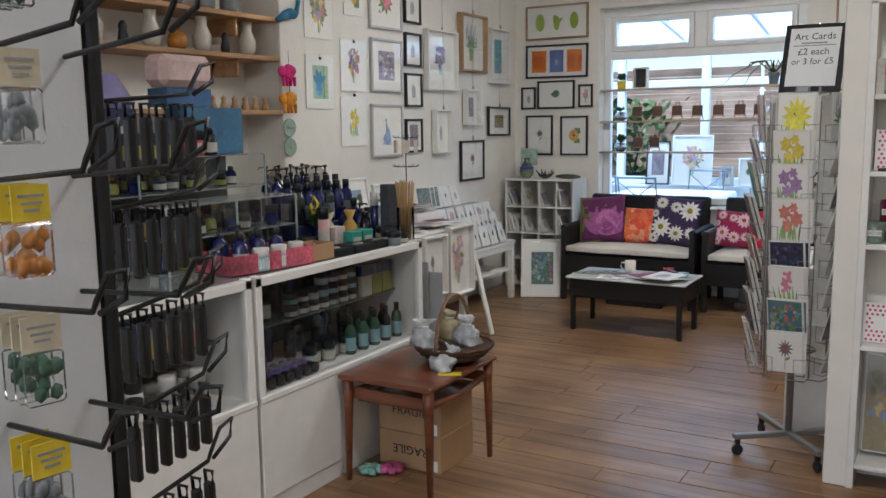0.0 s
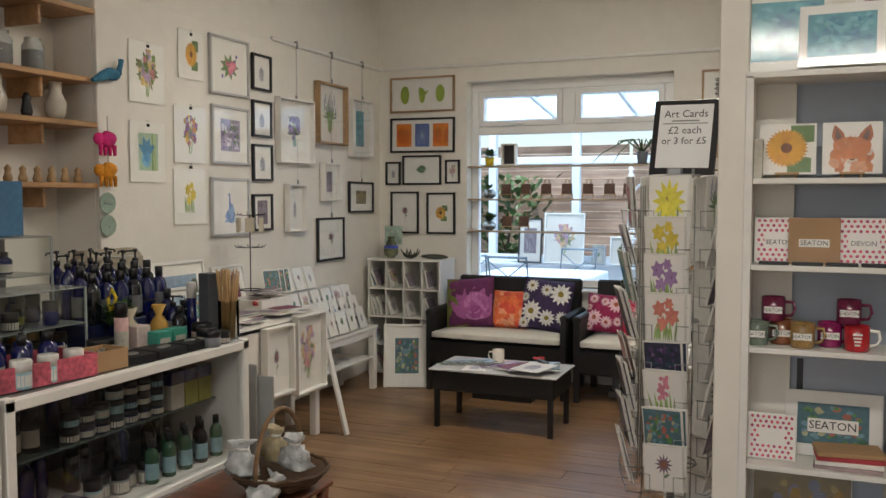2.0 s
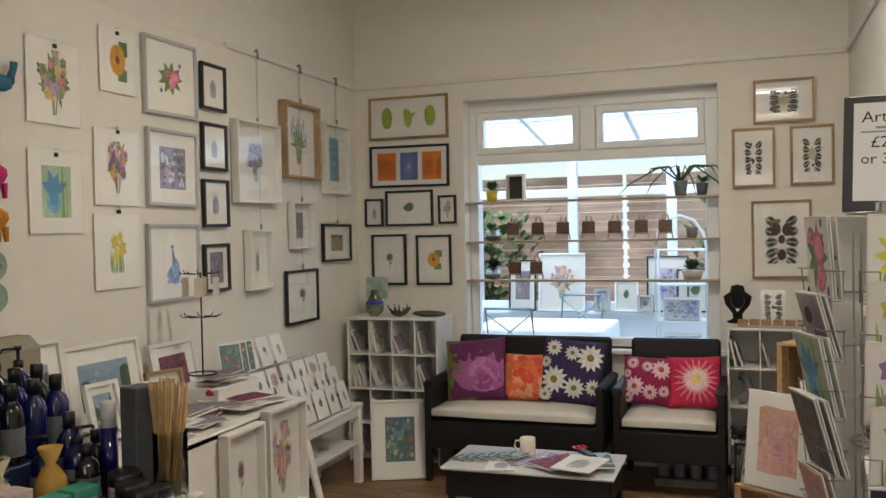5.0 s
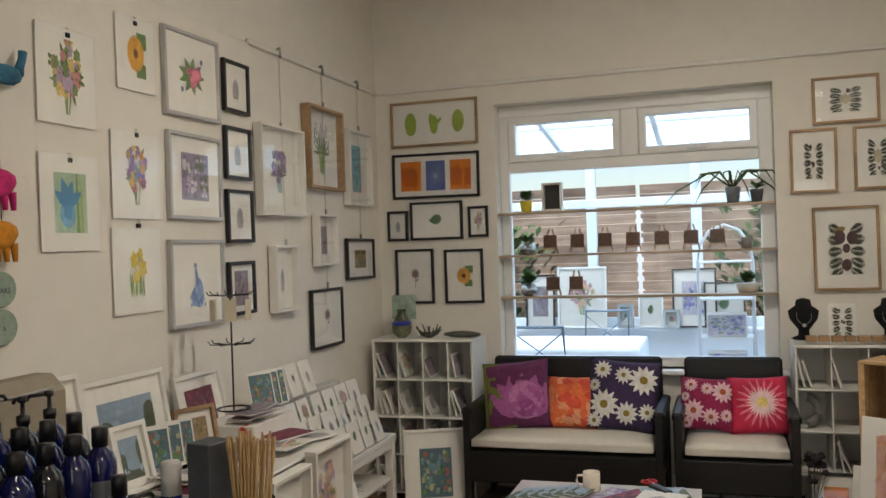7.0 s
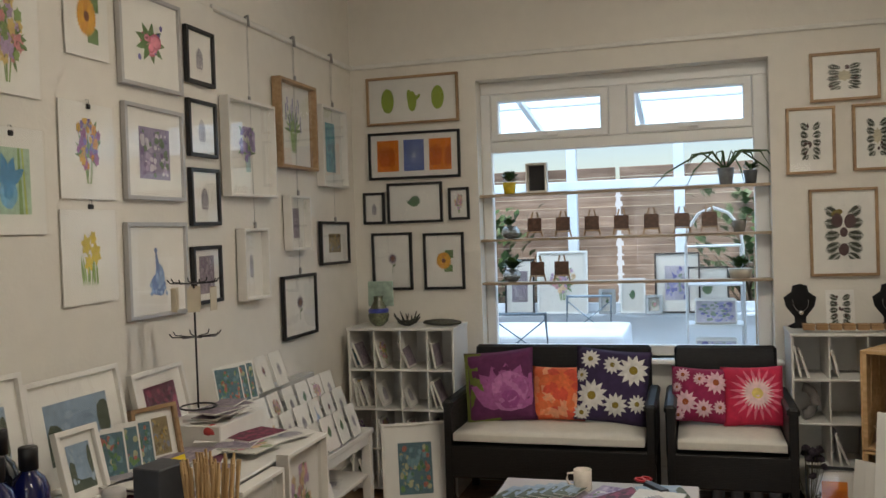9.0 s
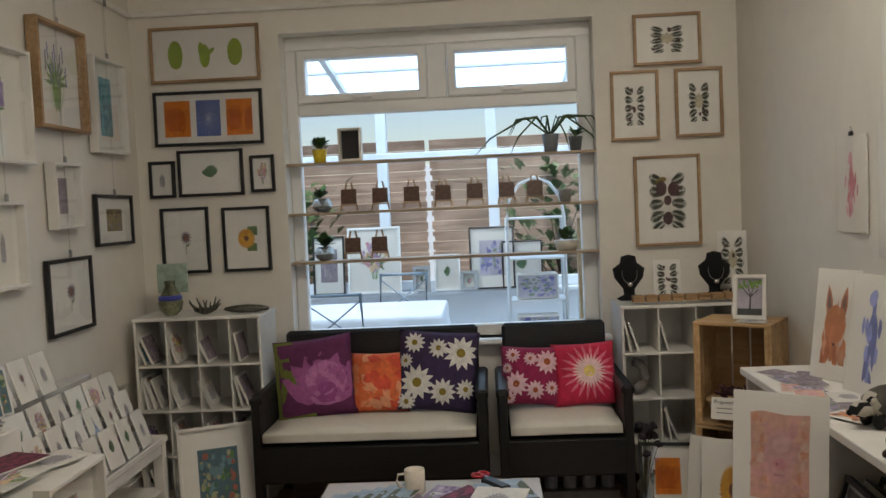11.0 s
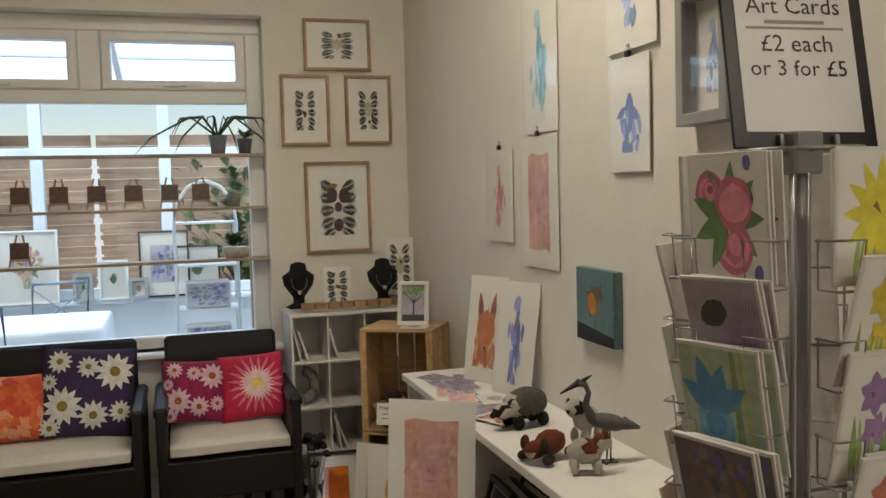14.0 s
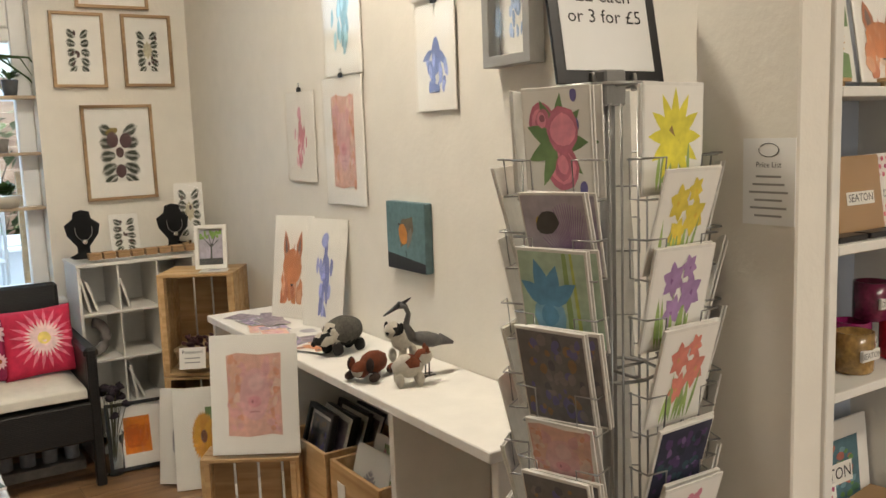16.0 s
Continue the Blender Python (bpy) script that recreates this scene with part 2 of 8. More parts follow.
def ball(r, at=(0, 0, 0), sx=1, sy=1, sz=1, bm=None, rough=0.0, seed=0, sub=2, rot=None):
    """A rounded lump, uneven by `rough`."""
    tmp = bmesh.new()
    bmesh.ops.create_icosphere(tmp, subdivisions=sub, radius=r)
    for v in tmp.verts:
        if rough:
            v.co *= 1 + rough * noise.noise(v.co * (3 / r) * 0.4 + Vector((seed, 0, 0)))
        v.co = Vector((v.co.x * sx, v.co.y * sy, v.co.z * sz))
    for f in tmp.faces:
        f.smooth = True
    m = Matrix.Translation(at)
    if rot:
        m = m @ Euler([radians(a) for a in rot]).to_matrix().to_4x4()
    bmesh.ops.transform(tmp, matrix=m, verts=tmp.verts[:])
    return merge(bm, tmp)


def ring_frame(w, h, bar, depth, bev=0.002):
    """A rectangular frame of four mitred bars, in the local XZ plane, back at y=0, front at y=-depth."""
    bm = bmesh.new()
    prof = ((0, 0), (0, -depth + bev), (bev, -depth), (bar - bev, -depth), (bar, -depth + bev), (bar, 0))
    rings = []
    for cx, cz in ((-1, -1), (1, -1), (1, 1), (-1, 1)):
        rings.append([bm.verts.new((cx * (w / 2 - i), y, cz * (h / 2 - i))) for i, y in prof])
    for k in range(4):
        a, b = rings[k], rings[(k + 1) % 4]
        for i in range(len(prof) - 1):
            bm.faces.new((a[i], b[i], b[i + 1], a[i + 1]))
    bmesh.ops.recalc_face_normals(bm, faces=bm.faces[:])
    return bm


def sheet(w, h, at=(0, 0, 0)):
    """One clear sheet in the local XZ plane, its face to -Y."""
    bm = bmesh.new()
    x, y, z = at
    bm.faces.new([bm.verts.new((x + a * w / 2, y, z + b * h / 2)) for a, b in ((-1, -1), (1, -1), (1, 1), (-1, 1))])
    return bm


def thing(name, m, label, category, group=""):
    ob = new(name)
    ob.empty_display_size = 0.05
    ob.matrix_basis = m if isinstance(m, Matrix) else pose(*m)
    return tagged(ob, label, category, group)


def mesh_ob(name, bm, material):
    me = bpy.data.meshes.new(name)
    bm.to_mesh(me)
    bm.free()
    for mm in (material if isinstance(material, (list, tuple)) else [material]):
        me.materials.append(mm)
    return new(name, me)


def part(name, bm, material, parent, label="", m=None):
    ob = mesh_ob(name, bm, material)
    ob.parent = parent
    if m is not None:
        ob.matrix_basis = m
    if label:
        ob["label"] = label
    return ob


def shared(name, me, parent, m):
    ob = new(name, me)
    ob.parent = parent
    ob.matrix_basis = m
    return ob


def structure(name, bm, material, label=""):
    return tagged(mesh_ob(name, bm, material), label, "", "", "structure")


def text_mesh(body, size, at_x=0, at_z=0, y=0, align="CENTER", flip=False):
    """Lettering as a flat mesh in the local XZ plane, read from -Y."""
    cu = bpy.data.curves.new("lettering", "FONT")
    cu.body, cu.size, cu.align_x, cu.align_y = body, size, align, "CENTER"
    cu.resolution_u = 2
    ob = bpy.data.objects.new("lettering", cu)
    scene.collection.objects.link(ob)
    bpy.context.view_layer.update()
    me = bpy.data.meshes.new_from_object(ob.evaluated_get(bpy.context.evaluated_depsgraph_get()))
    bpy.data.objects.remove(ob)
    bm = bmesh.new()
    bm.from_mesh(me)
    bpy.data.meshes.remove(me)
    m = Matrix.Translation((at_x, y, at_z)) @ Euler((radians(90), radians(180) if flip else 0, 0)).to_matrix().to_4x4()
    bmesh.ops.transform(bm, matrix=m, verts=bm.verts[:])
    return bm


# ---- painted art: flat shapes on paper ----
def ellipse(cx, cz, rx, rz, ang=0, n=12, wob=0.0, rnd=random):
    c, s = math.cos(ang), math.sin(ang)
    out = []
    for i in range(n):
        a = 2 * math.pi * i / n
        k = 1 + wob * (rnd.random() - 0.5)
        u, v = rx * k * math.cos(a), rz * k * math.sin(a)
        out.append((cx + c * u - s * v, cz + s * u + c * v))
    return out


def petal(cx, cz, length, width, ang, n=4):
    """A pointed petal or leaf from (cx, cz) outwards."""
    c, s = math.cos(ang), math.sin(ang)
    side = [(length * i / n, width * math.sin(math.pi * (i / n) ** 0.8)) for i in range(n + 1)]
    pts = side + [(u, -v) for u, v in side[-2:0:-1]]
    return [(cx + c * u - s * v, cz + s * u + c * v) for u, v in pts]


def stroke(x0, z0, x1, z1, w):
    d = math.hypot(x1 - x0, z1 - z0) or 1
    px, pz = -(z1 - z0) / d * w / 2, (x1 - x0) / d * w / 2
    return [(x0 + px, z0 + pz), (x0 - px, z0 - pz), (x1 - px * 0.6, z1 - pz * 0.6), (x1 + px * 0.6, z1 + pz * 0.6)]


def flower(sh, cx, cz, r, col, heart=(0.55, 0.4, 0.03), n=10, w=0.28, start=0.0, back=None):
    for i in range(n):
        a = start + 2 * math.pi * i / n
        if back:
            sh.append((back, petal(cx, cz, r, r * w, a + math.pi / n)))
    for i in range(n):
        a = start + 2 * math.pi * i / n
        sh.append((col, petal(cx, cz, r, r * w, a)))
    sh.append((heart, ellipse(cx, cz, r * 0.26, r * 0.26)))


def rose(sh, cx, cz, r, col):
    dark = tuple(c * 0.6 for c in col)
    lite = tuple(min(1, c * 1.3 + 0.12) for c in col)
    sh.append((col, ellipse(cx, cz, r, r * 0.95, 0, 14, 0.1)))
    for k, rr in enumerate((0.82, 0.62, 0.42, 0.22)):
        sh.append(((lite, col, lite, dark)[k], ellipse(cx + 0.05 * r * (k % 2), cz + 0.06 * r * k, r * rr, r * rr * 0.8, k, 12, 0.14)))


def fern(sh, x0, z0, ang, length, col, n=9, w=0.2):
    dx, dz = math.cos(ang), math.sin(ang)
    sh.append((col, stroke(x0, z0, x0 + dx * length, z0 + dz * length, length * 0.02)))
    for i in range(1, n + 1):
        f = i / (n + 1)
        ln = length * 0.34 * math.sin(math.pi * min(0.95, f * 0.85 + 0.15))
        for sg in (-1, 1):
            sh.append((col, petal(x0 + dx * length * f, z0 + dz * length * f, ln, ln * w, ang + sg * 0.9, 3)))


def art(kind, seed=0):
    """Shapes of a picture in a unit square, x and z from -0.5 to 0.5: (colour, outline)."""
    rnd = random.Random(seed)
    sh = []
    G, G2 = (0.15, 0.29, 0.08), (0.28, 0.42, 0.12)
    if kind in ("bouquet", "orange_bouquet", "lilac", "lavender", "pink_bouquet"):
        heads = {"bouquet": ((0.75, 0.30, 0.30), (0.80, 0.60, 0.20), (0.55, 0.40, 0.60), G2), "orange_bouquet": ((0.85, 0.36, 0.04), (0.80, 0.50, 0.06), (0.25, 0.18, 0.50), (0.4, 0.12, 0.3)), "lilac": ((0.34, 0.24, 0.55), (0.25, 0.16, 0.42), (0.5, 0.38, 0.65)), "lavender": ((0.16, 0.14, 0.40), (0.22, 0.18, 0.5)), "pink_bouquet": ((0.75, 0.35, 0.40), (0.85, 0.62, 0.35), (0.6, 0.4, 0.6))}[kind]
        for i in range(9):
            x = rnd.uniform(-0.12, 0.12)
            sh.append((G2, stroke(x * 0.6, -0.5, x * 2.0, 0.02, 0.018)))
        for i in range(9):
            sh.append((G2 if i % 2 else G, petal(0, -0.1, rnd.uniform(0.36, 0.52), 0.035, 0.1 + 0.37 * i)))
        if kind == "lavender":
            for i in range(9):
                x = -0.32 + 0.08 * i
                z = 0.2 + 0.2 * math.sin(i * 2.1)
                sh.append((G2, stroke(x * 0.35, -0.45, x, z, 0.012)))
                for k in range(6):
                    sh.append((heads[k % 2], ellipse(x + rnd.uniform(-0.015, 0.015), z - 0.1 + 0.05 * k, 0.022, 0.028, 0, 7)))
            for i in range(8):
                sh.append((G2, petal(0, -0.48, 0.4, 0.05, 1.2 + 0.1 * i)))
        else:
            for i in range(44):
                a, r = rnd.uniform(0, 6.28), 0.38 * math.sqrt(rnd.random())
                x, z = r * math.cos(a) * 1.05, 0.14 + r * math.sin(a)
                if i % 4 == 0:
                    sh.append((G, petal(x, z, 0.2, 0.035, math.atan2(z - 0.05, x))))
                c = heads[i % len(heads)]
                flower(sh, x, z, rnd.uniform(0.06, 0.12), c, tuple(v * 0.5 for v in c), 6, 0.4, a)
        if kind in ("lilac",):
            sh.append(((0.42, 0.62, 0.62), [(-0.13, -0.5), (0.13, -0.5), (0.10, -0.16), (-0.10, -0.16)]))
    elif kind == "sunflower":
        sh.append((G, [(0.05, 0.5), (0.5, 0.5), (0.5, 0.15), (0.1, 0.1)]))
        sh.append((G, [(0.0, -0.5), (0.45, -0.5), (0.45, -0.2), (0.0, -0.1)]))
        flower(sh, -0.02, 0.02, 0.42, (0.86, 0.47, 0.02), (0.22, 0.07, 0.02), 16, 0.2, 0, (0.75, 0.36, 0.02))
    elif kind in ("rose", "roses"):
        for i in range(9):
            a = i * 0.7
            sh.append((G, petal(0, 0, 0.48, 0.09, a)))
        for i in range(5):
            sh.append(((0.15, 0.13, 0.42), ellipse(rnd.uniform(-0.4, 0.4), rnd.uniform(-0.45, 0.45), 0.05, 0.07)))
        for x, z, r in (((-0.22, 0.2, 0.2), (0.1, 0.12, 0.24), (0.08, -0.24, 0.24)) if kind == "roses" else ((-0.12, 0.06, 0.2), (0.16, 0.05, 0.19), (0.02, -0.12, 0.2))):
            rose(sh, x, z, r, (0.70, 0.17, 0.26))
    elif kind == "iris":
        sh.append(((0.50, 0.66, 0.48), [(-0.5, -0.5), (0.5, -0.5), (0.5, 0.5), (-0.5, 0.5)]))
        sh.append((G2, stroke(0.22, -0.5, 0.2, 0.5, 0.10)))
        sh.append(((0.55, 0.62, 0.10), stroke(0.36, -0.5, 0.30, 0.5, 0.06)))
        B = (0.10, 0.36, 0.62)
        for a, ln, w in ((1.9, 0.5, 0.12), (1.2, 0.45, 0.12), (2.6, 0.46, 0.1), (0.5, 0.5, 0.1)):
            sh.append((B, petal(-0.1, -0.05, ln, w, a)))
        sh.append(((0.22, 0.52, 0.72), ellipse(-0.1, -0.18, 0.24, 0.24, 0, 14, 0.1)))
        sh.append((B, ellipse(-0.1, -0.16, 0.14, 0.12, 0, 12, 0.2)))
    elif kind in ("daffodil", "daisy_yellow", "purple_iris", "hyacinth", "orange_lily"):
        c, h = {"daffodil": ((0.86, 0.68, 0.05), (0.85, 0.55, 0.02)), "daisy_yellow": ((0.88, 0.78, 0.03), (0.35, 0.2, 0.02)), "purple_iris": ((0.40, 0.22, 0.48), (0.25, 0.08, 0.3)), "hyacinth": ((0.78, 0.25, 0.36), (0.7, 0.2, 0.3)), "orange_lily": ((0.76, 0.22, 0.16), (0.7, 0.35, 0.1))}[kind]
        for i in range(10):
            sh.append((G2 if i % 2 else (0.35, 0.5, 0.12), petal(-0.3 + 0.06 * i, -0.5, rnd.uniform(0.35, 0.6), 0.03, 1.57 + rnd.uniform(-0.25, 0.25))))
        if kind == "daisy_yellow":
            flower(sh, 0.02, 0.02, 0.46, c, h, 12, 0.16)
        elif kind == "hyacinth":
            for k in range(24):
                sh.append((c, ellipse(rnd.uniform(-0.12, 0.12), -0.1 + 0.5 * k / 24, 0.06, 0.05, k, 7)))
        else:
            for x, z, r in ((-0.15, 0.2, 0.2), (0.18, 0.05, 0.22), (-0.08, -0.12, 0.18), (0.1, 0.32, 0.14)):
                flower(sh, x, z, r, c, h, 6, 0.34, x * 9)
    elif kind == "peacock":
        Bl = (0.16, 0.27, 0.55)
        sh.append((Bl, ellipse(0.0, -0.28, 0.26, 0.22, 0, 14, 0.2)))
        sh.append(((0.28, 0.42, 0.66), ellipse(0.05, -0.12, 0.16, 0.22, 0.3, 12, 0.2)))
        sh.append((Bl, petal(0.02, -0.15, 0.55, 0.06, 1.75)))
        sh.append((Bl, ellipse(-0.07, 0.36, 0.06, 0.05)))
        for i in range(12):
            sh.append(((0.35, 0.5, 0.72), ellipse(rnd.uniform(-0.3, 0.3), rnd.uniform(-0.48, -0.05), 0.04, 0.06, i, 8)))
    elif kind in ("purple_field", "blue_flowers", "garden", "plum", "sea", "autumn", "lake", "mauve", "night", "dusk"):
        base, spots = {"purple_field": ((0.36, 0.30, 0.46), ((0.22, 0.14, 0.3), (0.6, 0.5, 0.66), (0.16, 0.26, 0.13), (0.8, 0.76, 0.8))), "blue_flowers": ((0.65, 0.62, 0.72), ((0.2, 0.2, 0.55), (0.4, 0.4, 0.7), (0.3, 0.4, 0.3))), "garden": ((0.10, 0.20, 0.24), ((0.08, 0.2, 0.12), (0.2, 0.36, 0.42), (0.5, 0.16, 0.12), (0.5, 0.5, 0.3), (0.15, 0.3, 0.1))), "plum": ((0.18, 0.04, 0.08), ((0.34, 0.06, 0.12), (0.1, 0.03, 0.05))), "sea": ((0.12, 0.42, 0.50), ((0.2, 0.55, 0.6), (0.08, 0.3, 0.45))), "autumn": ((0.30, 0.24, 0.13), ((0.45, 0.28, 0.06), (0.2, 0.15, 0.07), (0.5, 0.38, 0.16), (0.24, 0.26, 0.33))), "lake": ((0.30, 0.42, 0.55), ((0.40, 0.52, 0.62),)), "night": ((0.035, 0.04, 0.075), ((0.09, 0.05, 0.15), (0.04, 0.09, 0.11), (0.20, 0.12, 0.28), (0.02, 0.03, 0.05))), "dusk": ((0.20, 0.19, 0.19), ((0.27, 0.25, 0.24), (0.13, 0.13, 0.15), (0.18, 0.17, 0.36), (0.34, 0.22, 0.12))), "mauve": ((0.32, 0.27, 0.31), ((0.25, 0.2, 0.26), (0.42, 0.36, 0.40)))}[kind]
        sh.append((base, [(-0.5, -0.5), (0.5, -0.5), (0.5, 0.5), (-0.5, 0.5)]))
        for i in range(60 if kind != "lake" else 14):
            x, z = rnd.uniform(-0.42, 0.42), rnd.uniform(-0.42, 0.42)
            r = rnd.uniform(0.03, 0.075)
            sh.append((rnd.choice(spots), ellipse(x, z, r * rnd.uniform(0.7, 1.3) if kind != "sea" else 0.07, r, rnd.random() * 3, 8, 0.4, rnd)))
        if kind == "lake":
            sh.append(((0.05, 0.08, 0.04), [(-0.5, -0.1), (-0.1, -0.28), (0.5, -0.3), (0.5, -0.5), (-0.5, -0.5)]))
            sh.append(((0.06, 0.09, 0.04), ellipse(-0.38, -0.05, 0.14, 0.2, 0, 10, 0.3, rnd)))
            sh.append(((0.06, 0.09, 0.04), ellipse(0.42, 0.1, 0.12, 0.32, 0, 10, 0.3, rnd)))
    elif kind == "orange_panel":
        sh.append(((0.82, 0.27, 0.02), [(-0.5, -0.5), (0.5, -0.5), (0.5, 0.5), (-0.5, 0.5)]))
        for k in range(7):
            fern(sh, rnd.uniform(-0.3, 0.3), -0.45, 1.57 + rnd.uniform(-0.5, 0.5), 0.8, (0.62, 0.15, 0.01), 6)
    elif kind == "blue_panel":
        sh.append(((0.13, 0.19, 0.47), [(-0.5, -0.5), (0.5, -0.5), (0.5, 0.5), (-0.5, 0.5)]))
        for k in range(20):
            sh.append(((0.42, 0.48, 0.62), stroke(0, 0, 0.46 * math.cos(k * 0.314), 0.46 * math.sin(k * 0.314), 0.02)))
    elif kind == "cacti":
        c = (0.37, 0.48, 0.06)
        sh.append((c, ellipse(-0.33, 0.0, 0.085, 0.40, 0, 14, 0.05)))
        sh.append((c, ellipse(0.0, -0.05, 0.06, 0.33, 0, 12)))
        sh.append((c, ellipse(0.045, 0.02, 0.035, 0.16, -0.4, 10)))
        sh.append((c, ellipse(-0.04, 0.14, 0.03, 0.2, 0, 10)))
        sh.append((c, ellipse(0.34, 0.02, 0.085, 0.38, 0, 14, 0.05)))
    elif kind in ("sprig", "thistle", "faint"):
        c = {"sprig": (0.09, 0.22, 0.08), "thistle": (0.20, 0.13, 0.2), "faint": (0.45, 0.45, 0.42)}[kind]
        if kind == "sprig":
            for k in range(5):
                fern(sh, -0.3 + 0.02 * k, 0.12 - 0.04 * k, -0.6 + 0.35 * k, 0.5, c, 6, 0.28)
        elif kind == "thistle":
            sh.append(((0.2, 0.3, 0.15), stroke(0, -0.45, 0.02, 0.1, 0.02)))
            for k in range(12):
                sh.append((c, petal(0.02, 0.1, 0.24, 0.03, k * 0.52)))
            sh.append(((0.28, 0.1, 0.06), ellipse(0.02, 0.1, 0.1, 0.1)))
            sh.append(((0.2, 0.3, 0.15), petal(0, -0.2, 0.2, 0.04, 0.5)))
        else:
            for k in range(3):
                fern(sh, -0.15 + 0.15 * k, -0.42, 1.57 + 0.2 * (k - 1), 0.7, (0.40, 0.38, 0.42), 7, 0.18)
    elif kind in ("pressed", "pressed_tall", "face"):
        D, Br = (0.05, 0.06, 0.035), (0.09, 0.045, 0.04)
        for k in range(5):
            for sg in (-1, 1):
                fern(sh, sg * 0.08, 0.3 - 0.17 * k, (0.35 - 0.22 * k) if sg > 0 else (math.pi - 0.35 + 0.22 * k), 0.42, D, 11, 0.13)
        if kind == "face":
            for x, z, r in ((-0.16, 0.22, 0.15), (0.16, 0.2, 0.15), (0.0, 0.0, 0.1), (0.0, -0.32, 0.13)):
                sh.append(((0.11, 0.05, 0.05), ellipse(x, z, r, r * 0.9, 0, 12, 0.15, rnd)))
            sh.append(((0.3, 0.22, 0.05), ellipse(-0.16, 0.36, 0.15, 0.06, 0.2)))
        elif kind == "pressed":
            flower(sh, 0.0, 0.02, 0.22, (0.62, 0.56, 0.40), (0.3, 0.2, 0.06), 8, 0.4)
            for k in range(5):
                sh.append((Br, ellipse(rnd.uniform(-0.42, 0.42), rnd.uniform(-0.42, 0.42), 0.06, 0.05, 0, 8)))
        else:
            for k in range(6):
                sh.append((Br, ellipse(rnd.uniform(-0.25, 0.25), rnd.uniform(-0.42, 0.42), 0.07, 0.05, k, 8)))
    elif kind == "pig":
        sh.append(((0.80, 0.48, 0.38), [(-0.48, -0.47), (-0.1, -0.49), (0.3, -0.46), (0.48, -0.48), (0.47, 0.1), (0.49, 0.48), (0.1, 0.46), (-0.3, 0.49), (-0.49, 0.46), (-0.47, 0.0)]))
        for i in range(70):
            sh.append((rnd.choice(((0.82, 0.5, 0.36), (0.76, 0.36, 0.22), (0.80, 0.44, 0.42), (0.84, 0.62, 0.50))), ellipse(rnd.choice((-1, 1)) * rnd.uniform(0.22, 0.43), rnd.uniform(-0.44, 0.44), rnd.uniform(0.03, 0.08), rnd.uniform(0.03, 0.07), rnd.random() * 3, 9, 0.5, rnd)))
        for sg in (-1, 1):
            sh.append(((0.74, 0.40, 0.40), petal(sg * 0.16, 0.2, 0.24, 0.08, 1.57 - sg * 0.5)))
        sh.append(((0.78, 0.46, 0.46), ellipse(0, 0.0, 0.27, 0.31, 0, 16, 0.1, rnd)))
        sh.append(((0.82, 0.55, 0.53), ellipse(0.03, 0.14, 0.14, 0.10, 0.3, 12, 0.3, rnd)))
        sh.append(((0.72, 0.33, 0.36), ellipse(0, -0.08, 0.12, 0.07)))
        for x in (-0.04, 0.04):
            sh.append(((0.4, 0.12, 0.15), ellipse(x, -0.08, 0.02, 0.025, 0, 8)))
        for x in (-0.16, 0.16):
            sh.append(((0.05, 0.04, 0.04), ellipse(x, 0.06, 0.022, 0.018, 0, 8)))
        sh.append(((0.5, 0.2, 0.22), stroke(-0.1, -0.2, 0.1, -0.2, 0.015)))
    elif kind == "fox":
        O, O2, Cr = (0.70, 0.27, 0.10), (0.56, 0.19, 0.08), (0.78, 0.68, 0.58)
        for i in range(30):
            sh.append((rnd.choice((O, O2, (0.78, 0.42, 0.24))), ellipse(rnd.uniform(-0.36, 0.36), rnd.uniform(-0.48, -0.1), 0.09, 0.12, rnd.uniform(-0.6, 0.6), 9, 0.5, rnd)))
        for sg in (-1, 1):
            sh.append((O2, petal(sg * 0.2, 0.05, 0.46, 0.12, 1.57 - sg * 0.28)))
            sh.append(((0.20, 0.13, 0.11), petal(sg * 0.22, 0.12, 0.30, 0.055, 1.57 - sg * 0.26)))
        sh.append((O, ellipse(0, 0.0, 0.36, 0.24, 0, 16, 0.12, rnd)))
        for sg in (-1, 1):
            sh.append((Cr, petal(sg * 0.06, -0.24, 0.38, 0.11, 1.57 - sg * 1.05)))
        sh.append((O2, petal(0, -0.24, 0.44, 0.09, 1.57)))
        sh.append((Cr, ellipse(0, -0.27, 0.11, 0.07, 0, 10, 0.1, rnd)))
        for i in range(18):
            x, z = rnd.uniform(-0.3, 0.3), rnd.uniform(-0.08, 0.2)
            sh.append((rnd.choice((O2, (0.80, 0.46, 0.28))), petal(x, z, 0.12, 0.014, 1.57 - x * 2)))
        for x in (-0.15, 0.15):
            sh.append(((0.06, 0.04, 0.03), ellipse(x, 0.0, 0.045, 0.022, -x)))
        sh.append(((0.04, 0.03, 0.03), ellipse(0, -0.23, 0.05, 0.035)))
    elif kind in ("heron_blue", "elephant", "hare_pink", "whale", "seal"):
        c = {"heron_blue": (0.22, 0.26, 0.58), "elephant": (0.25, 0.52, 0.60), "hare_pink": (0.78, 0.26, 0.34), "whale": (0.20, 0.28, 0.62), "seal": (0.28, 0.4, 0.62)}[kind]
        lite = tuple(min(0.9, v * 1.25 + 0.15) for v in c)
        for i in range(22):
            x, z = rnd.gauss(0, 0.17), rnd.uniform(-0.48, 0.1)
            sh.append((lite if i % 2 else c, ellipse(max(-0.4, min(0.4, x)), z, 0.06, 0.1, rnd.uniform(-0.5, 0.5), 9, 0.4, rnd)))
        sh.append((c, ellipse(0.05, 0.02, 0.16, 0.26, 0.3, 12, 0.3, rnd)))
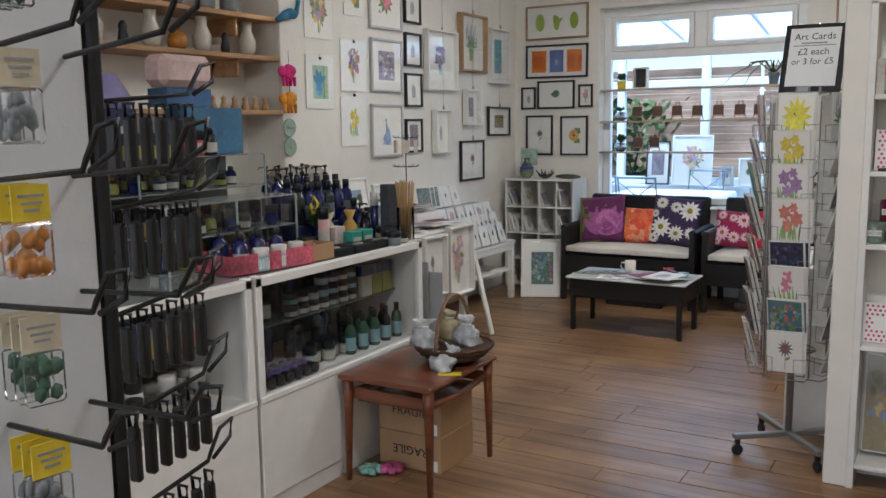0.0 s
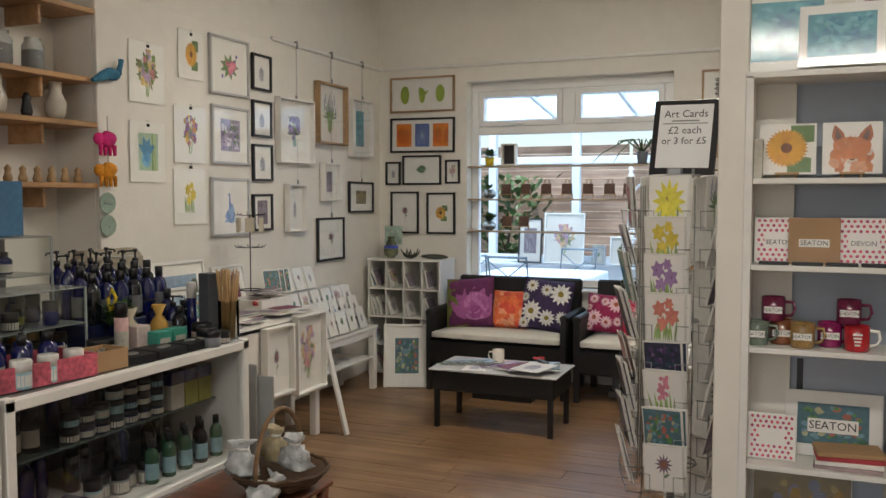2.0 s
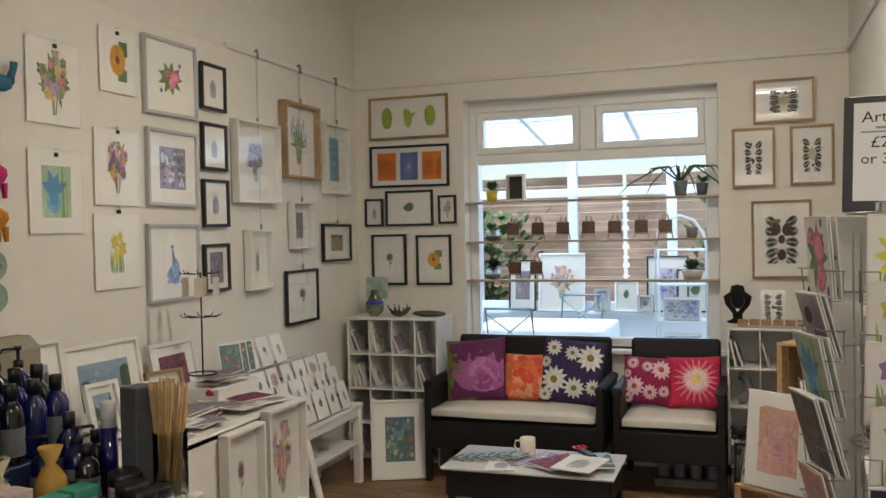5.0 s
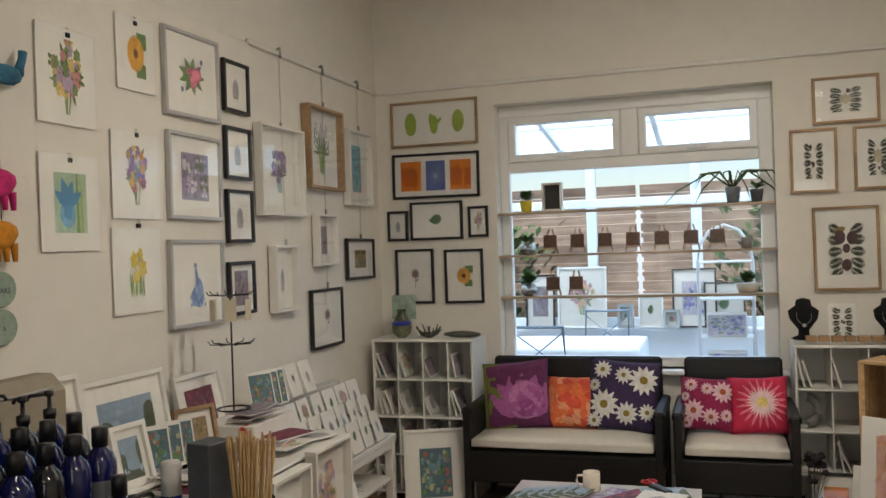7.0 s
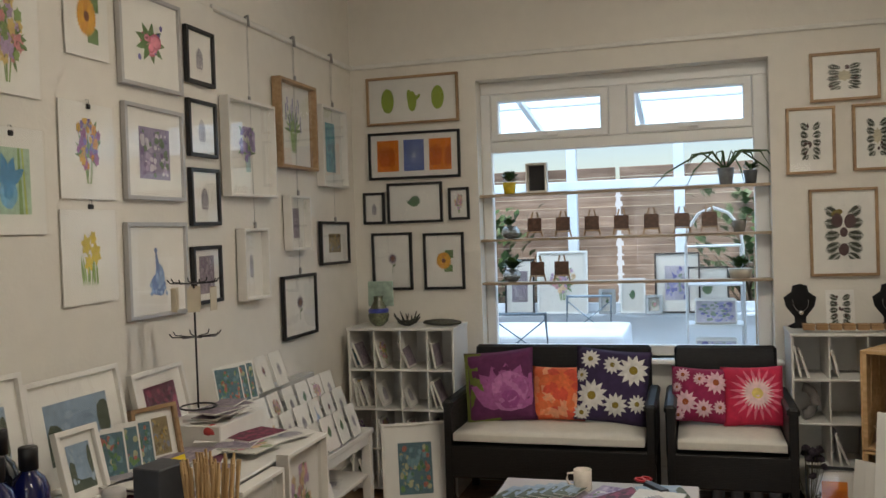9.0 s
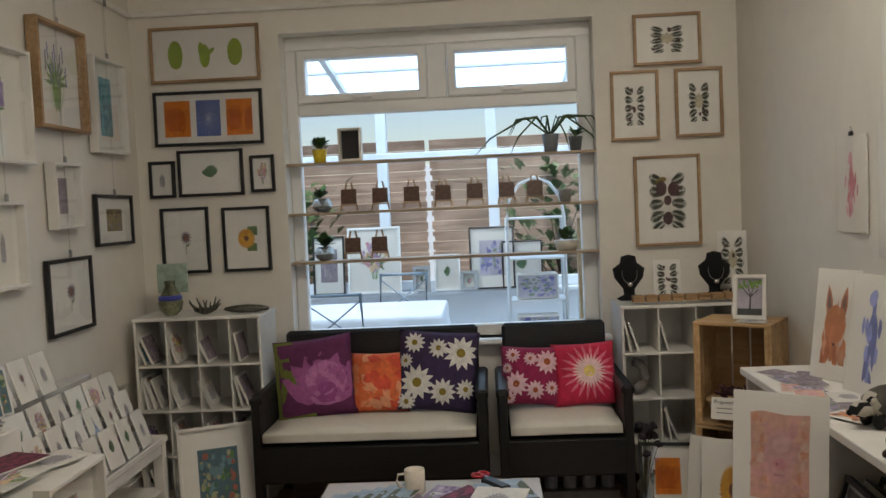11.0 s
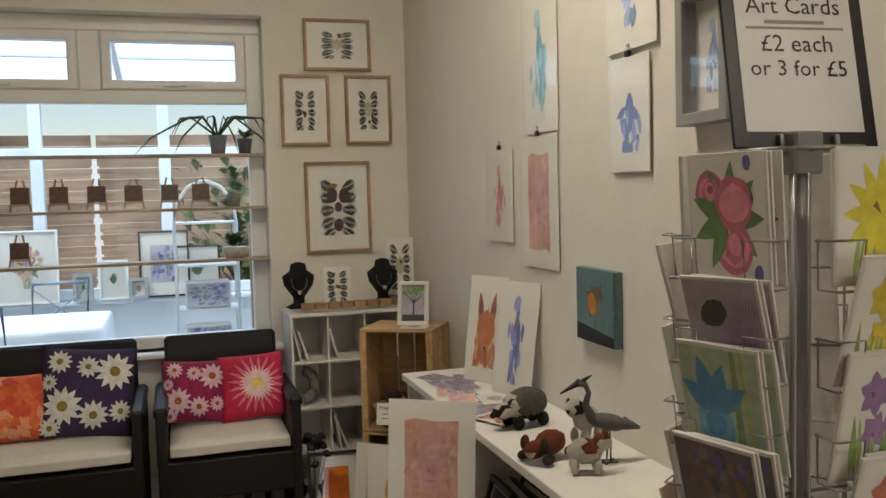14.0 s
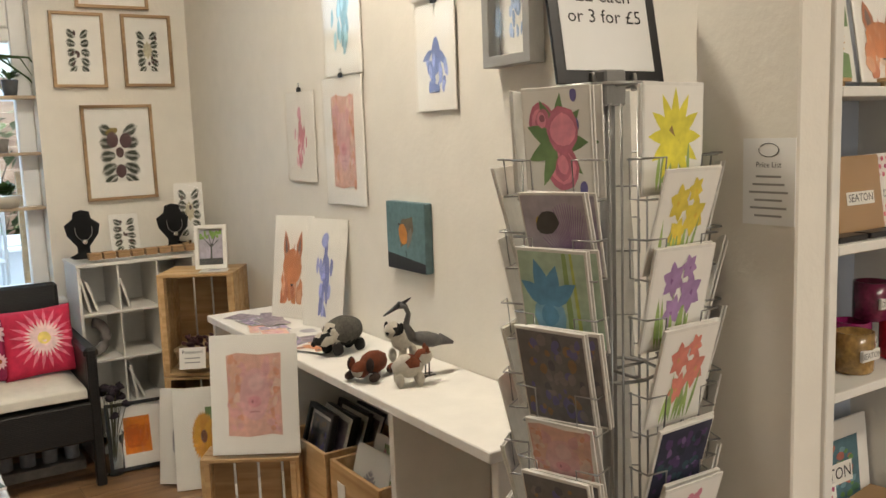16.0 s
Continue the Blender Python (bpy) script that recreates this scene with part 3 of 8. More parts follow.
        if kind == "whale":
            sh.append((c, petal(0.1, 0.1, 0.42, 0.07, -0.6)))
            sh.append((c, petal(-0.1, 0.1, 0.4, 0.06, 3.5)))
            sh.append((c, petal(0, 0, 0.5, 0.08, -1.9)))
        else:
            sh.append((c, petal(0.0, 0.1, 0.38, 0.07, 1.5)))
            sh.append((lite, ellipse(-0.05, 0.38, 0.14, 0.09, 0.2, 10, 0.2, rnd)))
    elif kind == "robin":
        sh.append(((0.13, 0.24, 0.26), [(-0.5, -0.5), (0.5, -0.5), (0.5, 0.5), (-0.5, 0.5)]))
        sh.append(((0.02, 0.025, 0.03), [(-0.5, -0.5), (0.5, -0.5), (0.5, -0.36), (-0.5, -0.26)]))
        sh.append(((0.16, 0.13, 0.09), petal(0.20, 0.30, 0.58, 0.15, -2.2)))
        sh.append(((0.16, 0.13, 0.09), ellipse(-0.02, 0.16, 0.11, 0.10, 0, 12, 0.1, rnd)))
        sh.append(((0.05, 0.04, 0.03), petal(-0.11, 0.17, 0.09, 0.015, 3.1)))
        sh.append(((0.66, 0.26, 0.05), ellipse(-0.06, 0.03, 0.11, 0.16, 0.2, 12, 0.15, rnd)))
        sh.append(((0.24, 0.21, 0.17), petal(0.16, 0.14, 0.34, 0.06, -1.9)))
        sh.append(((0.02, 0.02, 0.02), stroke(0, -0.2, 0.02, -0.34, 0.015)))
    elif kind == "bee":
        sh.append(((0.52, 0.46, 0.52), [(-0.5, -0.5), (0.5, -0.5), (0.5, 0.5), (-0.5, 0.5)]))
        for k in range(26):
            sh.append(((0.36, 0.22, 0.42), stroke(0.2, -0.5, 0.2 + 0.5 * math.cos(0.6 + k * 0.08), -0.5 + 0.9 * math.sin(0.6 + k * 0.08), 0.02)))
        sh.append(((0.05, 0.04, 0.03), ellipse(-0.12, 0.15, 0.2, 0.14, 0.4, 12, 0.15, rnd)))
        sh.append(((0.7, 0.5, 0.05), ellipse(-0.22, 0.12, 0.08, 0.12, 0.4)))
    elif kind in ("hearts",):
        for i in range(8):
            for j in range(9):
                x, z = -0.42 + 0.12 * i + (0.06 if j % 2 else 0), -0.44 + 0.11 * j
                if abs(x) < 0.47 and not (abs(x) < 0.26 and abs(z) < 0.12):
                    sh.append(((0.72, 0.12, 0.2) if (i + j) % 3 else (0.5, 0.08, 0.2), ellipse(x, z, 0.035, 0.04, i, 6)))
    elif kind == "tree":
        sh.append(((0.55, 0.5, 0.58), [(-0.5, -0.5), (0.5, -0.5), (0.5, 0.5), (-0.5, 0.5)]))
        sh.append(((0.03, 0.035, 0.03), [(-0.5, -0.5), (0.5, -0.5), (0.5, -0.32), (-0.5, -0.32)]))
        sh.append(((0.03, 0.035, 0.03), stroke(0, -0.4, 0.02, 0.1, 0.09)))
        for a in (0.6, 1.1, 1.8, 2.4):
            sh.append(((0.03, 0.035, 0.03), stroke(0.01, 0.0, 0.4 * math.cos(a), 0.36 * math.sin(a), 0.04)))
        for i in range(22):
            sh.append(((0.22, 0.42, 0.05), ellipse(rnd.uniform(-0.44, 0.44), rnd.uniform(0.26, 0.44), 0.06, 0.05, 0, 8, 0.3, rnd)))
    elif kind in ("cushion_purple", "cushion_orange", "cushion_daisy", "cushion_pinkdaisy", "cushion_burst"):
        sq = [(-0.5, -0.5), (0.5, -0.5), (0.5, 0.5), (-0.5, 0.5)]
        if kind == "cushion_purple":
            sh.append(((0.17, 0.20, 0.04), [(-0.5, -0.5), (0.0, -0.5), (-0.25, 0.5), (-0.5, 0.5)]))
            for k in range(7):
                sh.append(((0.42, 0.12, 0.33), petal(0.12, -0.3, 0.6, 0.16, 0.5 + 0.35 * k)))
            sh.append(((0.55, 0.20, 0.45), ellipse(0.16, -0.1, 0.26, 0.26, 0, 12, 0.2, rnd)))
            sh.append(((0.36, 0.08, 0.28), ellipse(0.16, -0.2, 0.14, 0.14, 0, 12, 0.2, rnd)))
        elif kind == "cushion_orange":
            for i in range(40):
                x, z = rnd.uniform(-0.42, 0.42), rnd.uniform(-0.42, 0.42)
                sh.append((rnd.choice(((0.88, 0.20, 0.07), (0.92, 0.30, 0.13), (0.80, 0.11, 0.06), (0.92, 0.40, 0.22))), petal(x, z, 0.26, 0.08, rnd.uniform(0, 6.28))))
        elif kind == "cushion_burst":
            for k in range(40):
                sh.append(((0.88, 0.22, 0.32) if k % 2 else (0.70, 0.03, 0.09), petal(0.06, 0.02, 0.46, 0.035, k * 0.157)))
            for k in range(28):
                sh.append(((0.92, 0.66, 0.66), petal(0.06, 0.02, 0.28, 0.025, k * 0.2244)))
            sh.append(((0.85, 0.66, 0.2), ellipse(0.06, 0.02, 0.09, 0.09)))
        else:
            spots = ((-0.3, 0.33, 0.14), (0.0, 0.27, 0.13), (0.28, 0.22, 0.22), (-0.24, -0.16, 0.22), (0.08, -0.26, 0.17), (0.36, -0.22, 0.13), (-0.4, 0.1, 0.1), (-0.36, -0.4, 0.12))
            for x, z, r in spots:
                flower(sh, x, z, r, (0.80, 0.78, 0.74) if kind == "cushion_daisy" else (0.84, 0.55, 0.62), (0.30, 0.22, 0.03) if kind == "cushion_daisy" else (0.42, 0.10, 0.03), 12, 0.2, x * 7)
    return sh


def art_mesh(kind, w, h, seed=0, paper=None, y=0.0, step=0.0004):
    """A flat print w by h in the local XZ plane facing -Y: paper with painted shapes in layers."""
    verts, faces, idx, mats = [], [], [], []

    def slot(m):
        if m not in mats:
            mats.append(m)
        return mats.index(m)

    def poly(pts, yy, m):
        b = len(verts)
        verts.extend((px, yy, pz) for px, pz in pts)
        faces.append(list(range(b, b + len(pts))))
        idx.append(slot(m))

    if paper:
        poly([(-w / 2, -h / 2), (w / 2, -h / 2), (w / 2, h / 2), (-w / 2, h / 2)], y, paper)
    thin = kind not in ("plum", "garden", "robin", "face", "pressed", "pressed_tall", "autumn", "hearts", "orange_panel", "blue_panel", "cacti", "mauve", "night", "dusk")
    for k, (c, pts) in enumerate(art(kind, seed)):
        c = tuple(v * 0.90 + 0.06 for v in c) if thin else c
        pts = [(max(-0.5, min(0.5, px)), max(-0.5, min(0.5, pz))) for px, pz in pts]
        poly([(px * w, pz * h) for px, pz in pts], y - step * (1 + k % 7 * 0.2 + k * 0.02), paint(*c))
    me = bpy.data.meshes.new("print")
    me.from_pydata(verts, [], faces)
    for m in mats:
        me.materials.append(m)
    me.polygons.foreach_set("material_index", idx)
    me.update()
    return me


# ---- the room ----
XL, XR, YB, ZC = -3.65, -0.23, 7.90, 3.45      # left wall, right wall, window wall, ceiling
bm = box(0.48, 3.49, ZC, (XL - 0.24, 6.175, ZC / 2), 0)
box(0.2, 7.45, ZC, (-4.03, 0.715, ZC / 2), 0, bm)
structure("wall_west", bm, WALL, "cream painted wall hung with pictures")
bm = box(1.34, 0.28, ZC, (-3.46, 8.04, ZC / 2), 0)
box(0.88, 0.28, ZC, (-0.58, 8.04, ZC / 2), 0, bm)
box(1.77, 0.28, 0.80, (-1.905, 8.04, 0.40), 0, bm)
box(1.77, 0.28, ZC - 2.58, (-1.905, 8.04, (ZC + 2.58) / 2), 0, bm)
structure("wall_north", bm, WALL, "cream painted wall with a window")
structure("wall_east", box(0.16, 3.96, ZC, (XR + 0.08, 6.18, ZC / 2), 0), WALL, "pale cream painted wall")
structure("wall_nib", box(0.10, 0.24, ZC, (-0.275, 4.13, ZC / 2), 0.004), WALL, "white painted stub of wall")
structure("wall_partition", box(2.75, 0.12, ZC, (1.30, 4.33, ZC / 2), 0), WALL)
structure("wall_far_east", box(0.15, 7.4, ZC, (2.72, 0.6, ZC / 2), 0), WALL)
bm = box(6.9, 0.15, 0.6, (-0.6, -3.08, 0.3), 0)
box(6.9, 0.15, ZC - 2.6, (-0.6, -3.08, (ZC + 2.6) / 2), 0, bm)
box(1.6, 0.15, 2.0, (-3.25, -3.08, 1.6), 0, bm)
box(2.1, 0.15, 2.0, (1.8, -3.08, 1.6), 0, bm)
structure("wall_shopfront", bm, WALL)
structure("ceiling", box(7.0, 11.3, 0.12, (-0.65, 2.48, ZC + 0.06), 0), CEIL)
structure("wall_panel", box(0.034, 1.70, 2.71, (-3.634, 5.28, 1.355), 0.004), WALL, "white painted panel on the wall, up to the rail")
bm = box(0.022, 1.74, 0.03, (-3.638, 7.015, 2.725), 0.006)
structure("picture_rail_west", bm, WHITE)
structure("picture_rail_north", box(3.40, 0.022, 0.03, (-1.935, 7.889, 2.725), 0.006), WHITE)
structure("picture_rail_east", box(0.022, 3.55, 0.03, (-0.241, 6.08, 2.725), 0.006), WHITE)
structure("baseboard_north", box(3.40, 0.02, 0.14, (-1.935, 7.889, 0.07), 0.004), WHITE)
structure("baseboard_west", box(0.02, 1.74, 0.14, (-3.64, 7.015, 0.07), 0.004), WHITE)
structure("baseboard_east", box(0.02, 3.55, 0.14, (-0.24, 6.08, 0.07), 0.004), WHITE)
structure("ceiling_light_strip", box(0.16, 1.6, 0.02, (-3.2, -2.0, ZC - 0.01), 0.003), WHITE)

LIGHT = glowing("lamp_diffuser", (1.0, 0.93, 0.82), 5.0)
# fixtures for all three, the two added fill lamps too
for lx, ly, watts in LAMPS:
    t = thing("ceiling_light", (lx, ly, ZC), "white ceiling strip light, switched on; two of the three are added fill", "ceiling light", "ceiling strip lights")
    part("housing", box(1.6, 0.18, 0.06, (0, 0, -0.03), 0.008), WHITE, t)
    part("diffuser", box(1.54, 0.14, 0.03, (0, 0, -0.078), 0.01), LIGHT, t, "glowing white diffuser")

# window
win = tagged(new("window_1"), "white plastic window with two top lights, looking into a garden room", "window", "", "structure")
win.matrix_basis = pose(-1.905, 8.06, 0)
WX0, WX1 = -0.885, 0.885


def bar(x0, x1, z0, z1, d=0.07, y=0.0, bv=0.006):
    return box(x1 - x0, d, z1 - z0, ((x0 + x1) / 2, y, (z0 + z1) / 2), bv)


for nm, a in (("frame_bar", (WX0, WX1, 2.50, 2.58)), ("frame_bar", (WX0, WX1, 0.80, 0.86)), ("frame_bar", (WX0, -0.82, 0.86, 2.50)), ("frame_bar", (0.80, WX1, 0.86, 2.50)), ("transom", (-0.82, 0.80, 2.12, 2.19)), ("mullion", (-0.055, 0.055, 2.19, 2.50))):
    part(nm, bar(*a), UPVC, win)
for x0, x1 in ((-0.82, -0.055), (0.055, 0.80)):
    s = part("casement", ring_frame(x1 - x0 - 0.006, 0.306, 0.05, 0.09, 0.008), UPVC, win, "", Matrix.Translation(((x0 + x1) / 2, 0.045, 2.345)))
    part("pane", sheet(x1 - x0 - 0.1, 0.21, (0, -0.03, 0)), PANE, s).visible_shadow = False
    h = box(0.12, 0.014, 0.018, (0.0, -0.10, -0.128), 0.005)
    lathe([(0.014, 0), (0.014, 0.02), (0.0, 0.022)], 10, (0.0, -0.097, -0.138), h)
    part("handle", h, UPVC, s, "white lever handle")
part("pane", sheet(1.62, 1.26, (-0.01, 0.0, 1.49)), PANE, win).visible_shadow = False
part("sill", box(1.86, 0.20, 0.03, (0.0, -0.145, 0.785), 0.008), UPVC, win)

SHELFWOOD = wood("pale_wood_edge", (0.45, 0.34, 0.22), (0.62, 0.50, 0.36), 0, 5, 0.5)
for z in (1.835, 1.548, 1.268):
    t = thing("window_shelf", (-1.905, 7.965, z), "narrow pale wooden shelf across the window", "shelf", "shelves across the window")
    part("board", box(1.765, 0.11, 0.016, (0, 0, 0), 0.002), SHELFWOOD, t)


# ---- pictures ----
def picture(where, u0, u1, z0, z1, style, kind, inner=0.62, aspect=None, label="", seed=0, sub=None, dz=0.0):
    """A hung picture: where is W, N or E wall; u is along the wall."""
    u0, u1 = min(u0, u1), max(u0, u1)
    w, h = u1 - u0, z1 - z0
    u, z = (u0 + u1) / 2, (z0 + z1) / 2
    off = {"W": (-3.612 if u < 6.13 else -3.64, u, z, 0, 0, 90), "N": (u, 7.895, z, 0, 0, 0), "E": (-0.236, u, z, 0, 0, -90)}[where]
    tilt = pose(0, 0, 0, 0, random.uniform(-0.5, 0.5), 0)
    return make_picture(pose(*off) @ tilt, w, h, style, kind, inner, aspect, label, seed, sub, dz)


def make_picture(m, w, h, style, kind, inner=0.62, aspect=None, label="", seed=0, sub=None, dz=0.0):
    fm, bw, dp = {"black": (BLACKF, 0.017, 0.022), "oak": (OAK, 0.016, 0.025), "white": (WHITE, 0.018, 0.024), "silver": (SILVER, 0.017, 0.022), "deep": (WHITE, 0.015, 0.05), "grey": (GREYF, 0.03, 0.05), "oakdeep": (OAK, 0.016, 0.055), "print": (None, 0, 0.004)}[style]
    t = thing("framed_picture" if fm else "mounted_print", m, label or "picture", "picture", "")
    if fm:
        part("frame", ring_frame(w, h, bw, dp), fm, t)
        part("mount", box(w - 2 * bw + 0.002, 0.004, h - 2 * bw + 0.002, (0, -0.006, 0), 0), PAPER, t, "white card mount")
        front = -0.0085
    else:
        part("backing_board", box(w, 0.004, h, (0, -0.004, 0), 0.0005), PAPER, t, "white board in a clear sleeve")
        front = -0.0065
    iw, ih = (w - 2 * bw) * inner, (h - 2 * bw) * (inner if aspect is None else aspect)
    parts = sub or [(0.0, iw, kind)]
    for k, (dx, pw, kd) in enumerate(parts):
        ob = new("print", art_mesh(kd, pw, ih, seed + k))
        ob.parent = t
        ob.matrix_basis = Matrix.Translation((dx, front, dz))
        ob["label"] = "watercolour print"
    if fm:
        g = part("glass", sheet(w - 2 * bw, h - 2 * bw, (0, -dp * 0.72, 0)), GLASS, t)
    else:
        g = part("clear_sleeve", sheet(w + 0.006, h + 0.006, (0, front - 0.006, 0)), FILM, t)
    g.visible_shadow = False
    return t


W = [
    (4.662, 4.957, 2.474, 2.122, "print", "bouquet", 0.62, 0.78, "mounted watercolour of a mixed flower bouquet"),
    (5.09, 5.33, 2.61, 2.31, "print", "sunflower", 0.56, 0.62, "mounted watercolour of a yellow sunflower"),
    (5.383, 5.809, 2.633, 2.248, "silver", "rose", 0.55, 0.52, "silver-framed watercolour of pink roses"),
    (4.659, 4.957, 2.014, 1.661, "print", "iris", 0.55, 0.62, "mounted watercolour of a blue iris"),
    (5.038, 5.335, 2.140, 1.787, "print", "orange_bouquet", 0.52, 0.68, "mounted watercolour of orange and violet flowers"),
    (5.026, 5.328, 1.748, 1.402, "print", "daffodil", 0.5, 0.62, "mounted watercolour of yellow daffodils"),
    (5.392, 5.800, 2.177, 1.791, "silver", "purple_field", 0.56, 0.60, "silver-framed print of purple and white flowers"),
    (5.379, 5.794, 1.701, 1.311, "silver", "peacock", 0.5, 0.62, "silver-framed watercolour of a blue peacock"),
    (5.849, 6.082, 2.576, 2.323, "black", "faint", 0.6, 0.75, "narrow black-framed pale flower drawing"),
    (5.846, 6.081, 2.252, 1.995, "black", "faint", 0.6, 0.75, "narrow black-framed pale flower drawing"),
    (5.844, 6.086, 1.945, 1.685, "black", "faint", 0.6, 0.75, "narrow black-framed pale flower drawing"),
    (5.838, 6.079, 1.593, 1.331, "black", "mauve", 0.6, 0.75, "narrow black-framed print of mauve flowers"),
    (6.185, 6.672, 2.313, 1.827, "deep", "lilac", 0.42, 0.5, "deep white-framed watercolour of lilac flowers in a pot"),
    (6.735, 7.201, 2.491, 2.000, "oakdeep", "lavender", 0.66, 0.68, "deep oak-framed watercolour of lavender"),
    (7.290, 7.678, 2.411, 1.918, "deep", "sea", 0.4, 0.66, "deep white-framed narrow sea picture"),
    (6.297, 6.553, 1.669, 1.309, "deep", "faint", 0.36, 0.62, "small white-framed seed head picture"),
    (6.822, 7.084, 1.849, 1.541, "deep", "mauve", 0.4, 0.6, "small white-framed mauve picture"),
    (7.276, 7.724, 1.703, 1.435, "black", "autumn", 0.45, 0.5, "small black-framed picture of a yellow bird"),
    (6.752, 7.184, 1.402, 1.049, "black", "thistle", 0.52, 0.56, "black-framed drawing of a thistle head"),
]
for k, (a, b, zt, zb, st, kd, inn, asp, lb) in enumerate(W):
    picture("W", a, b, zb, zt, st, kd, inn, asp, lb, seed=k)
N = [
    (-3.53, -2.90, 2.645, 2.33, "oak", "cacti", 0.86, 0.72, "oak-framed picture of three green cacti"),
    (-3.58, -3.43, 1.89, 1.68, "black", "faint", 0.6, 0.7, "tiny black-framed flower drawing"),
    (-3.41, -3.03, 1.945, 1.68, "black", "sprig", 0.55, 0.6, "black-framed picture of a green leafy sprig"),
    (-2.99, -2.85, 1.90, 1.69, "black", "pink_bouquet", 0.6, 0.7, "tiny black-framed picture of pink flowers"),
    (-3.53, -3.25, 1.62, 1.24, "black", "thistle", 0.6, 0.5, "black-framed picture of a dragonfly seed head"),
    (-3.17, -2.895, 1.61, 1.24, "black", "sunflower", 0.52, 0.42, "black-framed watercolour of a yellow flower"),
    (-0.80, -0.43, 2.57, 2.29, "oak", "pressed", 0.56, 0.6, "oak-framed pressed flowers around a bee"),
    (-0.935, -0.67, 2.265, 1.88, "oak", "pressed_tall", 0.5, 0.62, "oak-framed pressed leaves and seed heads"),
    (-0.58, -0.32, 2.265, 1.885, "oak", "pressed", 0.52, 0.62, "oak-framed pressed ferns around a brown flower"),
    (-0.82, -0.455, 1.79, 1.285, "oak", "face", 0.64, 0.66, "oak-framed owl face made of pressed ferns"),
]
for k, (a, b, zt, zb, st, kd, inn, asp, lb) in enumerate(N):
    picture("N", a, b, zb, zt, st, kd, inn, asp, lb, seed=40 + k)
picture("N", -3.53, -2.90, 1.97, 2.28, "black", "", 0.8, 0.74, "black-framed triptych of orange and blue leaf panels", 60, [(-0.18, 0.15, "orange_panel"), (0.0, 0.14, "blue_panel"), (0.18, 0.15, "orange_panel")])
E_ = [
    (6.13, 5.84, 2.33, 1.81, "print", "elephant", 0.62, 0.72, "sleeved watercolour of a blue-green dolphin"),
    (6.54, 6.27, 1.77, 1.40, "print", "hare_pink", 0.5, 0.7, "sleeved watercolour of a pink flamingo"),
    (6.17, 5.85, 1.80, 1.32, "print", "pig", 0.6, 0.76, "sleeved watercolour of a pink pig's face"),
    (5.46, 5.24, 1.98, 1.65, "print", "whale", 0.7, 0.66, "sleeved watercolour of a blue whale"),
    (5.48, 5.20, 2.40, 2.00, "print", "seal", 0.6, 0.7, "sleeved watercolour of a blue seal"),
    (5.04, 4.83, 2.09, 1.755, "grey", "seal", 0.6, 0.66, "deep grey-framed watercolour of a seal in blue water"),
]
for k, (a, b, zt, zb, st, kd, inn, asp, lb) in enumerate(E_):
    picture("E", a, b, zb, zt, st, kd, inn, asp, lb, seed=70 + k)
t = thing("canvas", (-0.231, 5.545, 1.235, 0, 0, -90), "small unframed teal canvas painted with a robin", "picture")
part("canvas_block", box(0.25, 0.03, 0.235, (0, -0.015, 0), 0.003), paint(0.13, 0.22, 0.24), t)
o = new("painting", art_mesh("robin", 0.248, 0.233, 3))
o.parent, o.matrix_basis = t, Matrix.Translation((0, -0.0312, 0))

# bulldog clips on the sleeved prints, hooks and wires on the rail
for x, y, z, rz in [(-3.615, 4.82, 2.45, 90), (-3.615, 5.21, 2.585, 90), (-3.615, 4.81, 1.99, 90), (-3.615, 5.195, 2.125, 90), (-3.615, 5.19, 1.755, 90), (-0.236, 6.40, 1.775, -90), (-0.236, 6.01, 1.805, -90), (-0.236, 5.35, 1.985, -90)]:
    t = thing("bulldog_clip", (x, y, z, 0, 0, rz), "small black clip holding a print on the wall", "clip", "clips on the wall")
    part("jaw", box(0.022, 0.014, 0.018, (0, -0.008, 0.004), 0.003), BLACKP, t)
    part("loop", tube([(-0.006, -0.008, 0.012), (-0.006, -0.008, 0.03), (0.006, -0.008, 0.03), (0.006, -0.008, 0.012)], 0.0015, 5), CHROME, t)
for y, zb in ((6.45, 2.31), (6.99, 2.50), (7.52, 2.42), (6.98, 1.85), (7.5, 1.70), (6.46, 1.67), (6.97, 1.41)):
    t = thing("picture_hook", (-3.635, y, 2.74, 0, 0, 90), "grey rail hook with a thin picture wire", "hook", "picture rail hooks")
    part("hook", tube([(0, 0.0, 0.0), (0, -0.02, 0.012), (0, -0.022, -0.02), (0.006, -0.02, -0.045)], 0.004, 6), CHROME, t)
    part("wire", tube([(0, -0.012, -0.03), (0, -0.012, zb - 2.74)], 0.0008, 4), CHROME, t)
    part("toggle", box(0.02, 0.01, 0.04, (0, -0.014, zb - 2.74 + 0.012), 0.004), CHROME, t)


